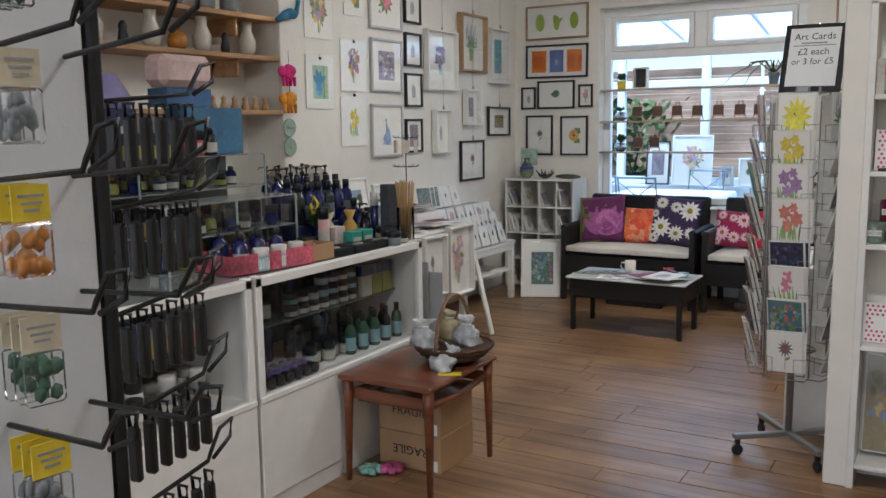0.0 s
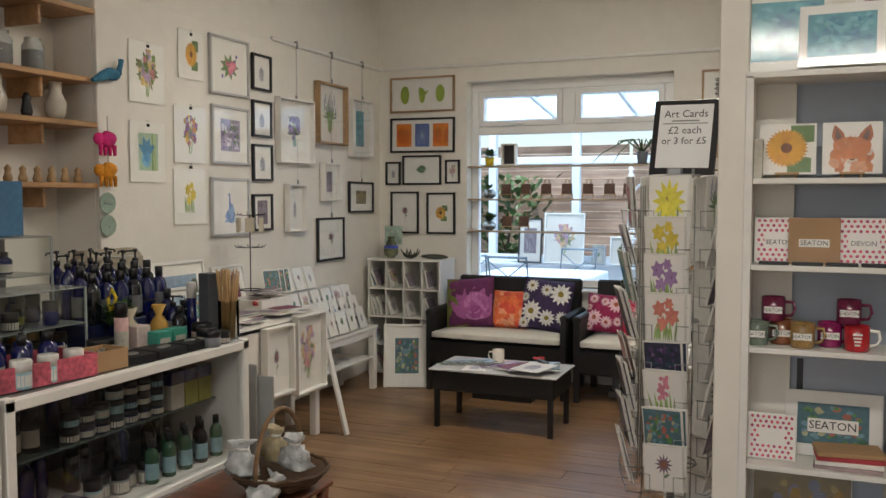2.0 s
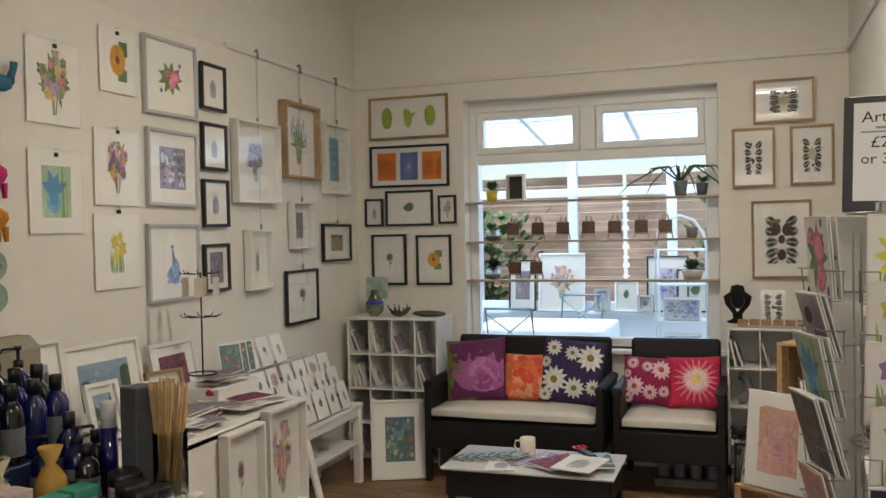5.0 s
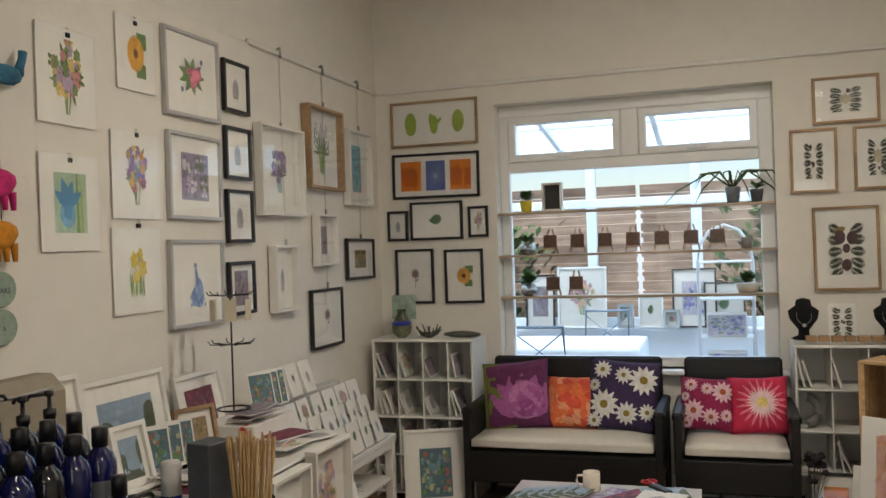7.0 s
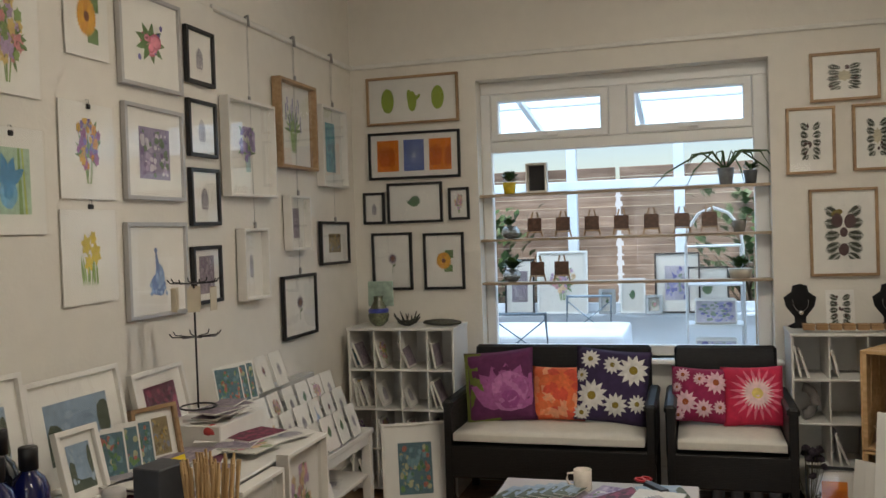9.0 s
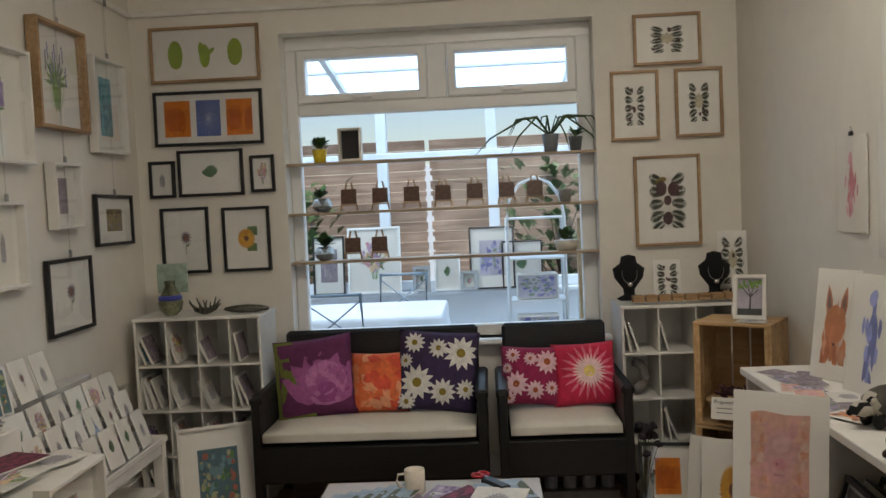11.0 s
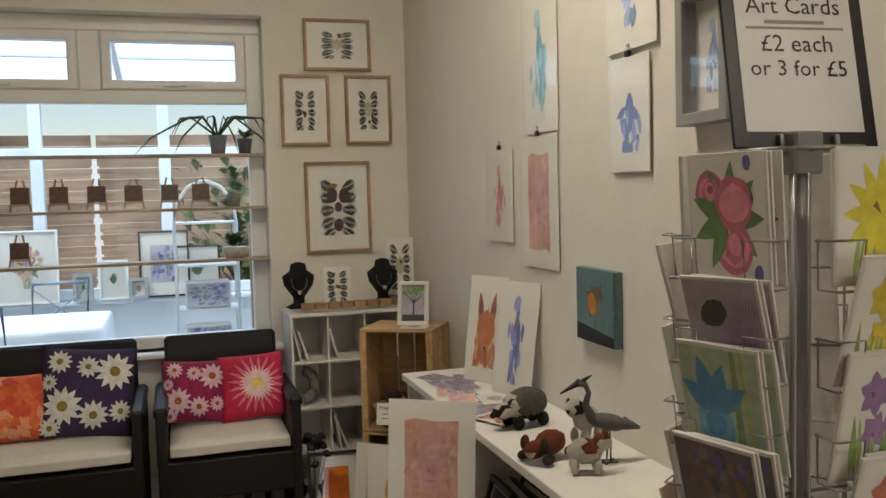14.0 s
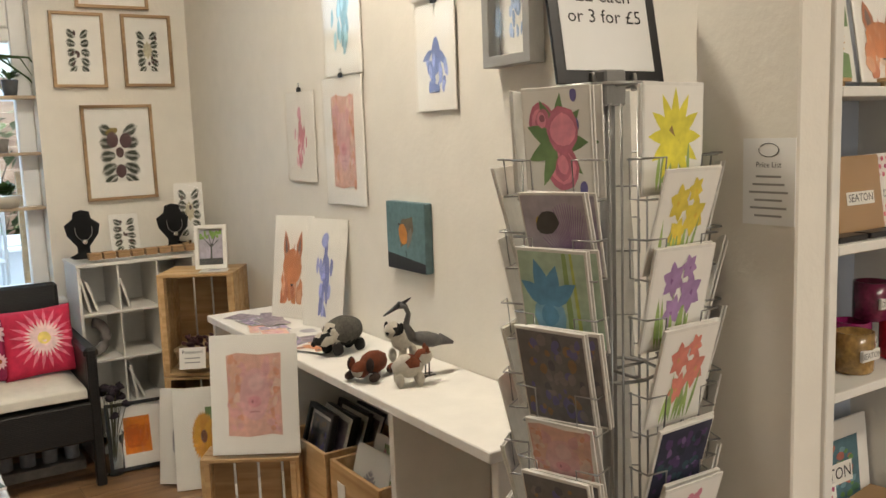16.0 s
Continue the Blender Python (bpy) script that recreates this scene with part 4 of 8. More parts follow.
# ---- seating corner ----
def rattan_seat(name, x0, x1, label):
    w = x1 - x0
    t = thing(name, ((x0 + x1) / 2, 7.47, 0), label, "sofa" if w > 0.9 else "armchair")
    part("backrest", box(w - 0.10, 0.07, 0.56, (0, 0.34, 0.61), 0.018, None, (-7, 0, 0)), RATTAN, t)
    part("seat_base", box(w - 0.06, 0.62, 0.19, (0, 0.0, 0.315), 0.012), RATTAN, t)
    for s in (-1, 1):
        a = box(0.065, 0.62, 0.05, (s * (w / 2 - 0.033), 0.0, 0.635), 0.018)
        box(0.05, 0.58, 0.24, (s * (w / 2 - 0.033), 0.0, 0.50), 0.008, a)
        part("armrest", a, RATTAN, t)
        for y in (-0.29, 0.30):
            part("leg", box(0.045, 0.045, 0.64, (s * (w / 2 - 0.034), y, 0.32), 0.006), RATTAN, t)
    c = box(w - 0.135, 0.56, 0.075, (0, -0.045, 0.455), 0.0)
    bmesh.ops.subdivide_edges(c, edges=c.edges[:], cuts=6, use_grid_fill=True)
    for v in c.verts:
        k = noise.noise(Vector((v.co.x * 4, v.co.y * 5, 1.7)))
        v.co.z += 0.010 * k
        edge = min(1.0, 12 * min(w / 2 - 0.0675 - abs(v.co.x), 0.28 - abs(v.co.y + 0.045)))
        v.co.z = 0.455 + (v.co.z - 0.455) * (0.55 + 0.45 * max(0, edge))
    for f in c.faces:
        f.smooth = True
    part("seat_cushion", c, CUSHION, t, "thin cream cotton seat cushion")
    return t


rattan_seat("rattan_sofa", -2.87, -1.68, "black woven rattan two-seat sofa with a cream cushion")
rattan_seat("rattan_armchair", -1.645, -0.97, "black woven rattan armchair with a cream cushion")


def scatter_cushion(x, y, z, s, kind, base, label, lean=-18, rz=0, roll=0, sx=1.0):
    t = thing("scatter_cushion", pose(x, y, z, lean, roll, rz), label, "cushion", "cushions on the rattan seats")
    n = 14
    layers = []

    def top(u, v):
        f = max(0.0, (1 - abs(2 * u) ** 3) * (1 - abs(2 * v) ** 3))
        return 0.058 * f ** 0.55 + 0.004

    def warp(u, v):
        q = 1 - 0.05 * math.cos(math.pi * u) * abs(2 * v) ** 4 - 0.05 * math.cos(math.pi * v) * abs(2 * u) ** 4
        return u * q, v * q

    bmc = bmesh.new()
    grid = {}
    for side in (-1, 1):
        for i in range(n + 1):
            for j in range(n + 1):
                u, v = i / n - 0.5, j / n - 0.5
                rim = i in (0, n) or j in (0, n)
                if rim and side > 0:
                    grid[side, i, j] = grid[-1, i, j]
                    continue
                a, b = warp(u, v)
                grid[side, i, j] = bmc.verts.new((a * s * sx, side * (0 if rim else top(u, v)) * (1 + 0.15 * noise.noise(Vector((a * 6, b * 6, x)))), b * s))
    for side in (-1, 1):
        for i in range(n):
            for j in range(n):
                q = [grid[side, i, j], grid[side, i + 1, j], grid[side, i + 1, j + 1], grid[side, i, j + 1]]
                bmc.faces.new(q if side < 0 else q[::-1]).smooth = True
    part("cover", bmc, base, t)
    # printed flowers lie on the swollen front
    verts, faces, idx, mats = [], [], [], []
    for k, (c, pts) in enumerate(art(kind, 5)):
        m = paint(*c, 0.9)
        if m not in mats:
            mats.append(m)
        cx, cz = sum(p[0] for p in pts) / len(pts), sum(p[1] for p in pts) / len(pts)
        b0 = len(verts)
        rings = (1.0, 0.5)
        for f in rings:
            for px, pz in pts:
                u, v = (cx + (px - cx) * f), (cz + (pz - cz) * f)
                u, v = max(-0.485, min(0.485, u)), max(-0.485, min(0.485, v))
                a, b = warp(u, v)
                verts.append((a * s * sx, -top(u, v) * (1 + 0.15 * noise.noise(Vector((a * 6, b * 6, x)))) - 0.002 - 0.00012 * k, b * s))
        np_ = len(pts)
        for i in range(np_):
            faces.append([b0 + i, b0 + (i + 1) % np_, b0 + np_ + (i + 1) % np_, b0 + np_ + i])
            idx.append(mats.index(m))
        faces.append([b0 + np_ + i for i in range(np_)])
        idx.append(mats.index(m))
    me = bpy.data.meshes.new("printed_pattern")
    me.from_pydata(verts, [], faces)
    for m in mats:
        me.materials.append(m)
    me.polygons.foreach_set("material_index", idx)
    me.polygons.foreach_set("use_smooth", [True] * len(faces))
    o = new("printed_pattern", me)
    o.parent = t
    return t


def cloth(name, c):
    return mat(name, c, 0.9, vary=0.25, scale=30, bump=0.25)


scatter_cushion(-2.60, 7.50, 0.685, 0.43, "cushion_purple", cloth("plum_cloth", (0.15, 0.03, 0.11)), "square cushion printed with a purple tulip and green leaves", -16, 0, -6)
scatter_cushion(-2.255, 7.52, 0.645, 0.32, "cushion_orange", cloth("orange_cloth", (0.85, 0.17, 0.06)), "small square cushion printed with orange petals", -20, 0, 0)
scatter_cushion(-1.945, 7.51, 0.695, 0.43, "cushion_daisy", cloth("indigo_cloth", (0.05, 0.03, 0.09)), "square dark violet cushion printed with white daisies", -16, 0, 5)
scatter_cushion(-1.46, 7.50, 0.655, 0.31, "cushion_pinkdaisy", cloth("magenta_cloth", (0.34, 0.02, 0.09)), "small square cushion printed with pink daisies", -18, 0, 3)
scatter_cushion(-1.175, 7.50, 0.655, 0.33, "cushion_burst", cloth("crimson_cloth", (0.68, 0.03, 0.09)), "small square crimson cushion printed with one starry flower", -18, 0, -2)

# coffee table
t = thing("coffee_table", (-1.925, 6.345, 0), "black woven rattan coffee table with a pale top", "table")
part("apron", box(0.86, 0.45, 0.14, (0, 0, 0.325), 0.01), RATTAN, t)
part("tabletop", box(0.90, 0.49, 0.014, (0, 0, 0.402), 0.004), mat("frosted_white_glass", (0.66, 0.67, 0.66), 0.15, vary=0.05, bump=0), t, "pale glass top")
for sx in (-1, 1):
    for sy in (-1, 1):
        part("leg", box(0.035, 0.035, 0.40, (sx * 0.40, sy * 0.205, 0.20), 0.005), RATTAN, t)
part("shelf", box(0.42, 0.30, 0.05, (0.05, -0.02, 0.235), 0.006), DARK, t)

rnd = random.Random(4)


def leaflet(x, y, z, w, d, rz, kind, label, thick=0.003, rx=0, group="leaflets and magazines", name="magazine"):
    t = thing(name, pose(x, y, z + thick / 2, rx, 0, rz), label, "magazine", group)
    part("paper_block", box(w, d, thick, (0, 0, 0), 0.0005), CARDSTOCK, t)
    o = new("cover", art_mesh(kind, w * 0.99, d * 0.99, rnd.randint(0, 99)))
    o.parent = t
    o.matrix_basis = Matrix.Translation((0, 0, thick / 2 + 0.0006)) @ Euler((radians(-90), 0, 0)).to_matrix().to_4x4() 
    return t


for i in range(6):
    leaflet(-2.30 + 0.055 * i, 6.33 + 0.012 * i, 0.4095 + 0.0036 * i, 0.10, 0.21, -18, "lake", "leaflet with a blue landscape photograph")
for i, (x, y, w, d, rz, kd) in enumerate(((-2.0, 6.30, 0.15, 0.21, 30, "mauve"), (-1.85, 6.32, 0.21, 0.28, -20, "purple_field"), (-1.78, 6.28, 0.20, 0.28, -38, "plum"), (-1.62, 6.32, 0.21, 0.29, 15, "lake"), (-1.66, 6.22, 0.21, 0.29, -12, "faint"), (-2.07, 6.20, 0.15, 0.20, 10, "faint"))):
    leaflet(x, y, 0.4095 + 0.008 * i if 0 < i < 5 else 0.4095, w, d, rz, kd, "glossy magazine lying on the coffee table", 0.007)
t = thing("mug", (-1.99, 6.45, 0.4095), "cream china mug with faint pink flowers", "mug")
CREAMC = mat("cream_china", (0.76, 0.68, 0.58), 0.2, vary=0.12, scale=50, bump=0, coat=0.3)


def mug_mesh(r, h):
    return lathe([(0, 0.002), (r * 0.9, 0), (r, 0.006), (r, h), (r * 0.92, h), (r * 0.90, 0.012), (0, 0.01)], 24)


def mug_handle(r, h, s=-1):
    return tube([(s * (r - 0.002), 0, h * 0.8), (s * (r + 0.026), 0, h * 0.78), (s * (r + 0.032), 0, h * 0.5), (s * (r + 0.022), 0, h * 0.25), (s * (r - 0.002), 0, h * 0.2)], 0.006, 8)


part("cup", mug_mesh(0.042, 0.095), CREAMC, t)
part("handle", mug_handle(0.042, 0.095), CREAMC, t)
t = thing("phone", (-1.66, 6.42, 0.442, 0, 0, 35), "black cordless phone lying on magazines", "phone")
part("body", box(0.05, 0.15, 0.025, (0, 0, 0.0), 0.008), BLACKP, t)
t = thing("scissors", (-1.69, 6.50, 0.446, 0, 0, 40), "scissors with red plastic handles", "scissors")
RED = paint(0.55, 0.02, 0.03, 0.4)
for s in (-1, 1):
    part("handle", tube([(s * 0.018 + 0.018 * math.cos(a * 0.785), 0.05 + 0.028 * math.sin(a * 0.785), 0) for a in range(8)], 0.006, 6, None, True), RED, t, "red plastic loop")
part("blade", box(0.012, 0.09, 0.004, (0, -0.02, 0), 0.001), CHROME, t)


# ---- card cubbies either side ----
def card_pack(w, h, d, label, group, m, col=None, kind=None):
    t = thing("card_pack", m, label, "greeting card", group)
    part("card_block", box(w, d, h, (0, 0, h / 2), 0.001), CARDSTOCK, t)
    if kind:
        o = new("print", art_mesh(kind, w * 0.9, h * 0.86, hash_of(label, m), PAPER))
        o.parent = t
        o.matrix_basis = Matrix.Translation((0, -d / 2 - 0.0012, h / 2))
    return t


def hash_of(label, m):
    return int(abs(m.translation.x * 131 + m.translation.y * 37 + m.translation.z * 911)) % 97


def cubby(name, x0, y0, w, h, d, cols, rows, label):
    t = thing(name, (x0, y0, 0), label, "shelf unit")
    th = 0.014
    part("side", box(th, d, h, (th / 2, d / 2, h / 2)), WHITE, t)
    part("side", box(th, d, h, (w - th / 2, d / 2, h / 2)), WHITE, t)
    part("top", box(w + 0.01, d + 0.005, 0.018, (w / 2, d / 2, h + 0.009)), WHITE, t)
    part("back", box(w - 2 * th, 0.006, h, (w / 2, d - 0.003, h / 2), 0), WHITE, t)
    for r in range(rows):
        part("shelf", box(w - 2 * th, d - 0.008, 0.012, (w / 2, d / 2 - 0.004, 0.03 + r * (h - 0.03) / rows)), WHITE, t)
    for c in range(1, cols):
        part("divider", box(0.009, d - 0.01, h - 0.04, (c * w / cols, d / 2, h / 2 + 0.015), 0.001), WHITE, t)
    return t


cubby("card_cubby", -3.57, 7.50, 0.69, 1.015, 0.34, 4, 4, "white pigeonhole unit filled with wrapped cards")
cubby("card_cubby", -0.975, 7.50, 0.58, 0.985, 0.34, 3, 4, "white pigeonhole unit with cards and an ornament")
rnd = random.Random(11)
KINDS = ["mauve", "garden", "bouquet", "faint", "pink_bouquet", "lilac", "sprig"]
for (x0, w, h, cols, skip) in ((-3.57, 0.69, 1.015, 4, ()), (-0.975, 0.58, 0.985, 3, ((0, 2), (1, 2), (0, 1), (0, 0)))):
    for c in range(cols):
        for r in range(4):
            if (c, r) in skip:
                continue
            z = 0.037 + r * (h - 0.03) / 4
            for k in range(rnd.choice((1, 2, 3))):
                hh = rnd.uniform(0.15, 0.18)
                lean = rnd.uniform(8, 26)
                card_pack(0.15, hh, 0.012, "clear-wrapped pack of white greeting cards", "cards in pigeonholes",
                          pose(x0 + (c + 0.28 + 0.2 * k) * w / cols, 7.60 + 0.01 * k, z + 0.004, 0, 0, 0) @ pose(0, 0, 0, 0, -lean, 0) @ pose(0, 0, 0, 0, 0, 88), None, rnd.choice(KINDS))
t = thing("horseshoe_ornament", (-0.85, 7.58, 0.53), "grey curved driftwood ornament in a pigeonhole", "ornament")
part("arch", tube([(-0.06 + 0.06 * math.cos(a * 0.35 - 1.6), 0, 0.09 + 0.075 * math.sin(a * 0.35 - 1.6)) for a in range(10)], [0.026] * 10, 8), paint(0.24, 0.22, 0.21), t)

# ornaments on the cubby tops
BOWL = mat("dark_glazed_shards", (0.10, 0.10, 0.08), 0.25, vary=0.5, scale=60, bump=0.2)
t = thing("glass_jar_ornament", (-3.40, 7.62, 1.033), "striped art glass vase with blue and yellow bands", "vase")
part("body", lathe([(0.03, 0), (0.06, 0.03), (0.068, 0.07), (0.05, 0.12), (0.028, 0.16), (0.03, 0.19)], 20), mat("banded_glass", (0.20, 0.22, 0.12), 0.12, vary=0.7, scale=70, bump=0.1, coat=0.5), t)
part("band", lathe([(0.064, 0.085), (0.066, 0.10), (0.058, 0.112)], 20), paint(0.04, 0.06, 0.4, 0.3), t, "cobalt blue band")
part("rim_panel", box(0.17, 0.012, 0.16, (0.0, 0.05, 0.20), 0.003), mat("pale_green_glass", (0.45, 0.58, 0.48), 0.15, vary=0.4, scale=30, bump=0.0), t, "pale green glass panel")
t = thing("shard_bowl", (-3.21, 7.62, 1.033), "small open bowl of dark curved ceramic shards", "bowl")
b0 = lathe([(0.02, 0), (0.045, 0.012), (0.06, 0.03), (0.056, 0.03), (0.04, 0.016), (0, 0.012)], 16)
for k in range(14):
    a = k * 0.449
    tube([(0.05 * math.cos(a), 0.05 * math.sin(a), 0.02), (0.085 * math.cos(a + 0.2), 0.085 * math.sin(a + 0.2), 0.055 + 0.03 * (k % 3) / 2)], [0.008, 0.003], 5, b0)
part("shards", b0, BOWL, t)
t = thing("leaf_dish", (-2.98, 7.62, 1.033), "long shallow boat-shaped dark dish", "dish")
part("dish", ball(0.1, (0, 0, 0.022), 1.35, 0.42, 0.22, None, 0.1), BOWL, t)
for x, y in ((-0.91, 7.62), (-0.46, 7.62)):
    t = thing("necklace_bust", (x, y, 1.018), "black velvet neck bust wearing a silver pendant", "jewellery stand", "necklace busts")
    b0 = lathe([(0.05, 0), (0.07, 0.01), (0.03, 0.03), (0.03, 0.06), (0.075, 0.12), (0.085, 0.17), (0.045, 0.20), (0.038, 0.235), (0.0, 0.245)], 18)
    bmesh.ops.scale(b0, vec=(1, 0.45, 1), verts=b0.verts[:])
    part("bust", b0, VELVET, t)
    part("chain", tube([(0.04 * math.sin(a), -0.034 - 0.006 * math.cos(a), 0.145 - 0.05 * math.cos(a)) for a in [k * 0.25 - 2.0 for k in range(17)]], 0.0014, 4), CHROME, t)
    part("pendant", ball(0.013, (0, -0.045, 0.088), 1, 0.5, 1), mat("silver_pendant", (0.7, 0.7, 0.66), 0.2, metal=0.8, bump=0), t, "silver disc pendant")
for i in range(8):
    t = thing("ring_box", (-0.88 + 0.068 * i, 7.53 + 0.006 * (i % 2), 1.018), "small brown card ring box", "box", "row of small brown boxes")
    part("box_base", box(0.058, 0.058, 0.02, (0, 0, 0.01), 0.002), CARTON, t)
    part("box_lid", box(0.06, 0.06, 0.012, (0, 0, 0.027), 0.002), CARTON, t)
make_picture(pose(-0.70, 7.66, 1.12, -9, 0, 0), 0.145, 0.205, "print", "pressed_tall", 0.8, 0.8, "small card of pressed leaves leaning on the wall", 8)
make_picture(pose(-0.33, 7.74, 1.20, -8, 0, -12), 0.15, 0.32, "print", "pressed", 0.8, 0.8, "tall pressed fern card leaning in the corner", 9)
t = thing("tealight_glass", (-0.42, 7.56, 1.018), "small clear glass tea-light holder", "candle holder")
part("glass", lathe([(0.02, 0), (0.03, 0.01), (0.034, 0.05), (0.031, 0.05), (0.026, 0.012), (0, 0.01)], 16), CLEARG, t)


# ---- wooden crates in the corner ----
def crate(name, m, w, h, d, label):
    """A slatted fruit crate lying on its side, its open face to local -Y."""
    t = thing(name, m, label, "crate", "slatted pine crates")
    for x in (-w / 2, w / 2):
        n = 3
        for k in range(n):
            part("slat", box(0.012, (d - 0.02) / n, h, (x + math.copysign(0.006, -x), -d / 2 + (k + 0.5) * d / n, h / 2), 0.002), PINE, t)
    for z in (0.008, h - 0.008):
        for k in range(3):
            part("slat", box(w, (d - 0.02) / 3, 0.014, (0, -d / 2 + (k + 0.5) * d / 3, z), 0.002), PINE, t)
    for k in range(4):
        part("slat", box((w - 0.04) / 4, 0.01, h - 0.02, (-w / 2 + (k + 0.5) * w / 4, d / 2 - 0.005, h / 2), 0.002), PINE, t)
    for x in (-w / 2 + 0.022, w / 2 - 0.022):
        part("corner_post", box(0.02, 0.02, h - 0.03, (x, -d / 2 + 0.012, h / 2), 0.002), PINE, t)
    return t


CM = pose(-0.47, 7.13, 0.0, 0, 0, -33)
crate("wooden_crate", CM @ pose(0, 0, 0), 0.36, 0.475, 0.30, "pale pine slatted crate standing on the floor")
crate("wooden_crate", CM @ pose(0, 0, 0.478), 0.36, 0.49, 0.30, "pale pine slatted crate stacked on another, holding a basket")
t = thing("potpourri_basket", CM @ pose(-0.02, -0.08, 0.496), "woven cane basket filled with dried potpourri", "basket")
b0 = lathe([(0.07, 0), (0.10, 0.05), (0.115, 0.10), (0.105, 0.10), (0.09, 0.05), (0, 0.02)], 22)
for z in (0.02, 0.045, 0.07, 0.098):
    rr = 0.08 + 0.36 * z
    tube([(rr * math.cos(a * 0.3), rr * math.sin(a * 0.3), z + 0.004 * (a % 2)) for a in range(21)], 0.005, 5, b0, True)
part("basket", b0, mat("pale_cane", (0.45, 0.31, 0.16), 0.6, vary=0.3, scale=60, bump=0.5), t)
b0 = None
for k in range(40):
    b0 = ball(0.018, (rnd.uniform(-0.07, 0.07), rnd.uniform(-0.06, 0.07), 0.10 + rnd.uniform(0, 0.06)), 1, 0.6, 0.5, b0, 0.3, k, 1, (rnd.uniform(0, 90), rnd.uniform(0, 90), 0))
part("dried_petals", b0, mat("dried_petals", (0.09, 0.03, 0.035), 0.9, vary=0.5, scale=80), t)
s = part("sign", box(0.12, 0.004, 0.10, (0, 0, 0), 0.001), PAPER, t, "white card lettered Potpourri", pose(0.0, -0.125, 0.085, -16, 0, 6))
part("lettering", text_mesh("Potpourri", 0.024, 0, 0.028, -0.0035), BLACKP, s)
for k in range(2):
    part("text_line", box(0.07, 0.001, 0.005, (0, -0.003, 0.0 - 0.02 * k), 0), GREYF, s)
make_picture(pose(-0.43, 7.10, 1.075, -10, 0, -28), 0.15, 0.21, "white", "tree", 0.98, 0.98, "small canvas of a dark tree with green leaves on a crate", 2)
leaflet(-0.45, 7.02, 0.971, 0.13, 0.08, -30, "faint", "small white card lying on the crate", 0.003)
make_picture(pose(-0.80, 7.30, 0.165, -14, 0, -6), 0.28, 0.33, "black", "orange_panel", 0.5, 0.6, "black-framed orange leaf print leaning on the floor", 12)
make_picture(pose(-0.60, 6.86, 0.23, -12, 0, -20), 0.27, 0.46, "print", "sunflower", 0.5, 0.6, "sleeved sunflower print leaning against a crate", 13)
make_picture(pose(-0.70, 6.96, 0.23, -10, 0, -38), 0.16, 0.44, "print", "faint", 0.5, 0.5, "white card leaning against a crate", 14)
t = thing("dried_flower_vase", (-0.92, 7.28, 0.0), "clear glass vase of dark dried flower heads", "vase")
part("vase", lathe([(0.04, 0), (0.05, 0.02), (0.045, 0.12), (0.055, 0.20), (0.05, 0.20), (0.04, 0.12), (0.044, 0.022), (0, 0.02)], 16), CLEARG, t)
b0, b1 = None, None
for k in range(16):
    a, r = rnd.uniform(0, 6.28), rnd.uniform(0.02, 0.09)
    hx, hy, hz = r * math.cos(a), r * math.sin(a), rnd.uniform(0.30, 0.44)
    b0 = tube([(0, 0, 0.02), (hx * 0.4, hy * 0.4, 0.2), (hx, hy, hz)], 0.002, 4, b0)
    b1 = ball(0.022, (hx, hy, hz), 1, 1, 0.9, b1, 0.5, k, 1)
part("stems", b0, paint(0.10, 0.09, 0.04), t)
part("flower_heads", b1, mat("dried_heads", (0.05, 0.035, 0.05), 0.9, vary=0.5, scale=90, bump=0.6), t)
t = thing("bottle_crate", (-1.22, 7.52, 0.0), "low crate of grey bottles stored under the armchair", "crate")
part("tray", box(0.40, 0.16, 0.05, (0, 0, 0.025), 0.004), paint(0.2, 0.17, 0.14), t)
for k in range(4):
    part("bottle", lathe([(0.035, 0.05), (0.036, 0.17), (0.025, 0.20), (0.0, 0.205)], 14, (-0.15 + 0.1 * k, 0, 0)), paint(0.34, 0.33, 0.33), t)

# ---- white bench with toys, east wall ----
t = thing("display_bench", (-0.42, 5.65, 0), "long low white shelving unit along the wall", "shelf unit")
part("top", box(0.37, 2.07, 0.03, (0, 0, 0.815), 0.003), WHITE, t)
for y in (1.02, 0.29, -0.52, -1.02):
    part("upright", box(0.34, 0.028, 0.80, (0.008, y, 0.40), 0.002), WHITE, t)
part("bottom", box(0.34, 2.0, 0.02, (0.008, 0, 0.05), 0.002), WHITE, t)


def figure(name, bm, m, mtl, label, size=0.75):
    bmesh.ops.scale(bm, vec=(size, size, size), verts=bm.verts[:])
    o = mesh_ob(name, bm, mtl)
    o.matrix_basis = m
    return tagged(o, label, "toy", "toy animals on the bench")


def two_tone(bm, split):
    """Second material where split(face centre) holds."""
    for f in bm.faces:
        k = split(f.calc_center_median())
        f.material_index = k if isinstance(k, int) and not isinstance(k, bool) else int(k)
    return bm


FUR = mat("grey_plush", (0.16, 0.15, 0.13), 0.95, vary=0.4, scale=120, bump=0.8)
FURB = mat("black_plush", (0.012, 0.012, 0.012), 0.95, vary=0.3, scale=120, bump=0.8)
FURW = mat("white_plush", (0.70, 0.65, 0.56), 0.95, vary=0.15, scale=120, bump=0.8)
FURR = mat("russet_plush", (0.26, 0.06, 0.02), 0.95, vary=0.4, scale=120, bump=0.8)
b0 = ball(0.10, (0, 0, 0.125), 1.35, 0.8, 0.85, None, 0.08, 1, 3)
ball(0.055, (-0.135, 0, 0.10), 1.35, 0.85, 0.8, b0, 0.04, 2, 2)
ball(0.016, (-0.21, 0, 0.088), 1, 1, 1, b0)
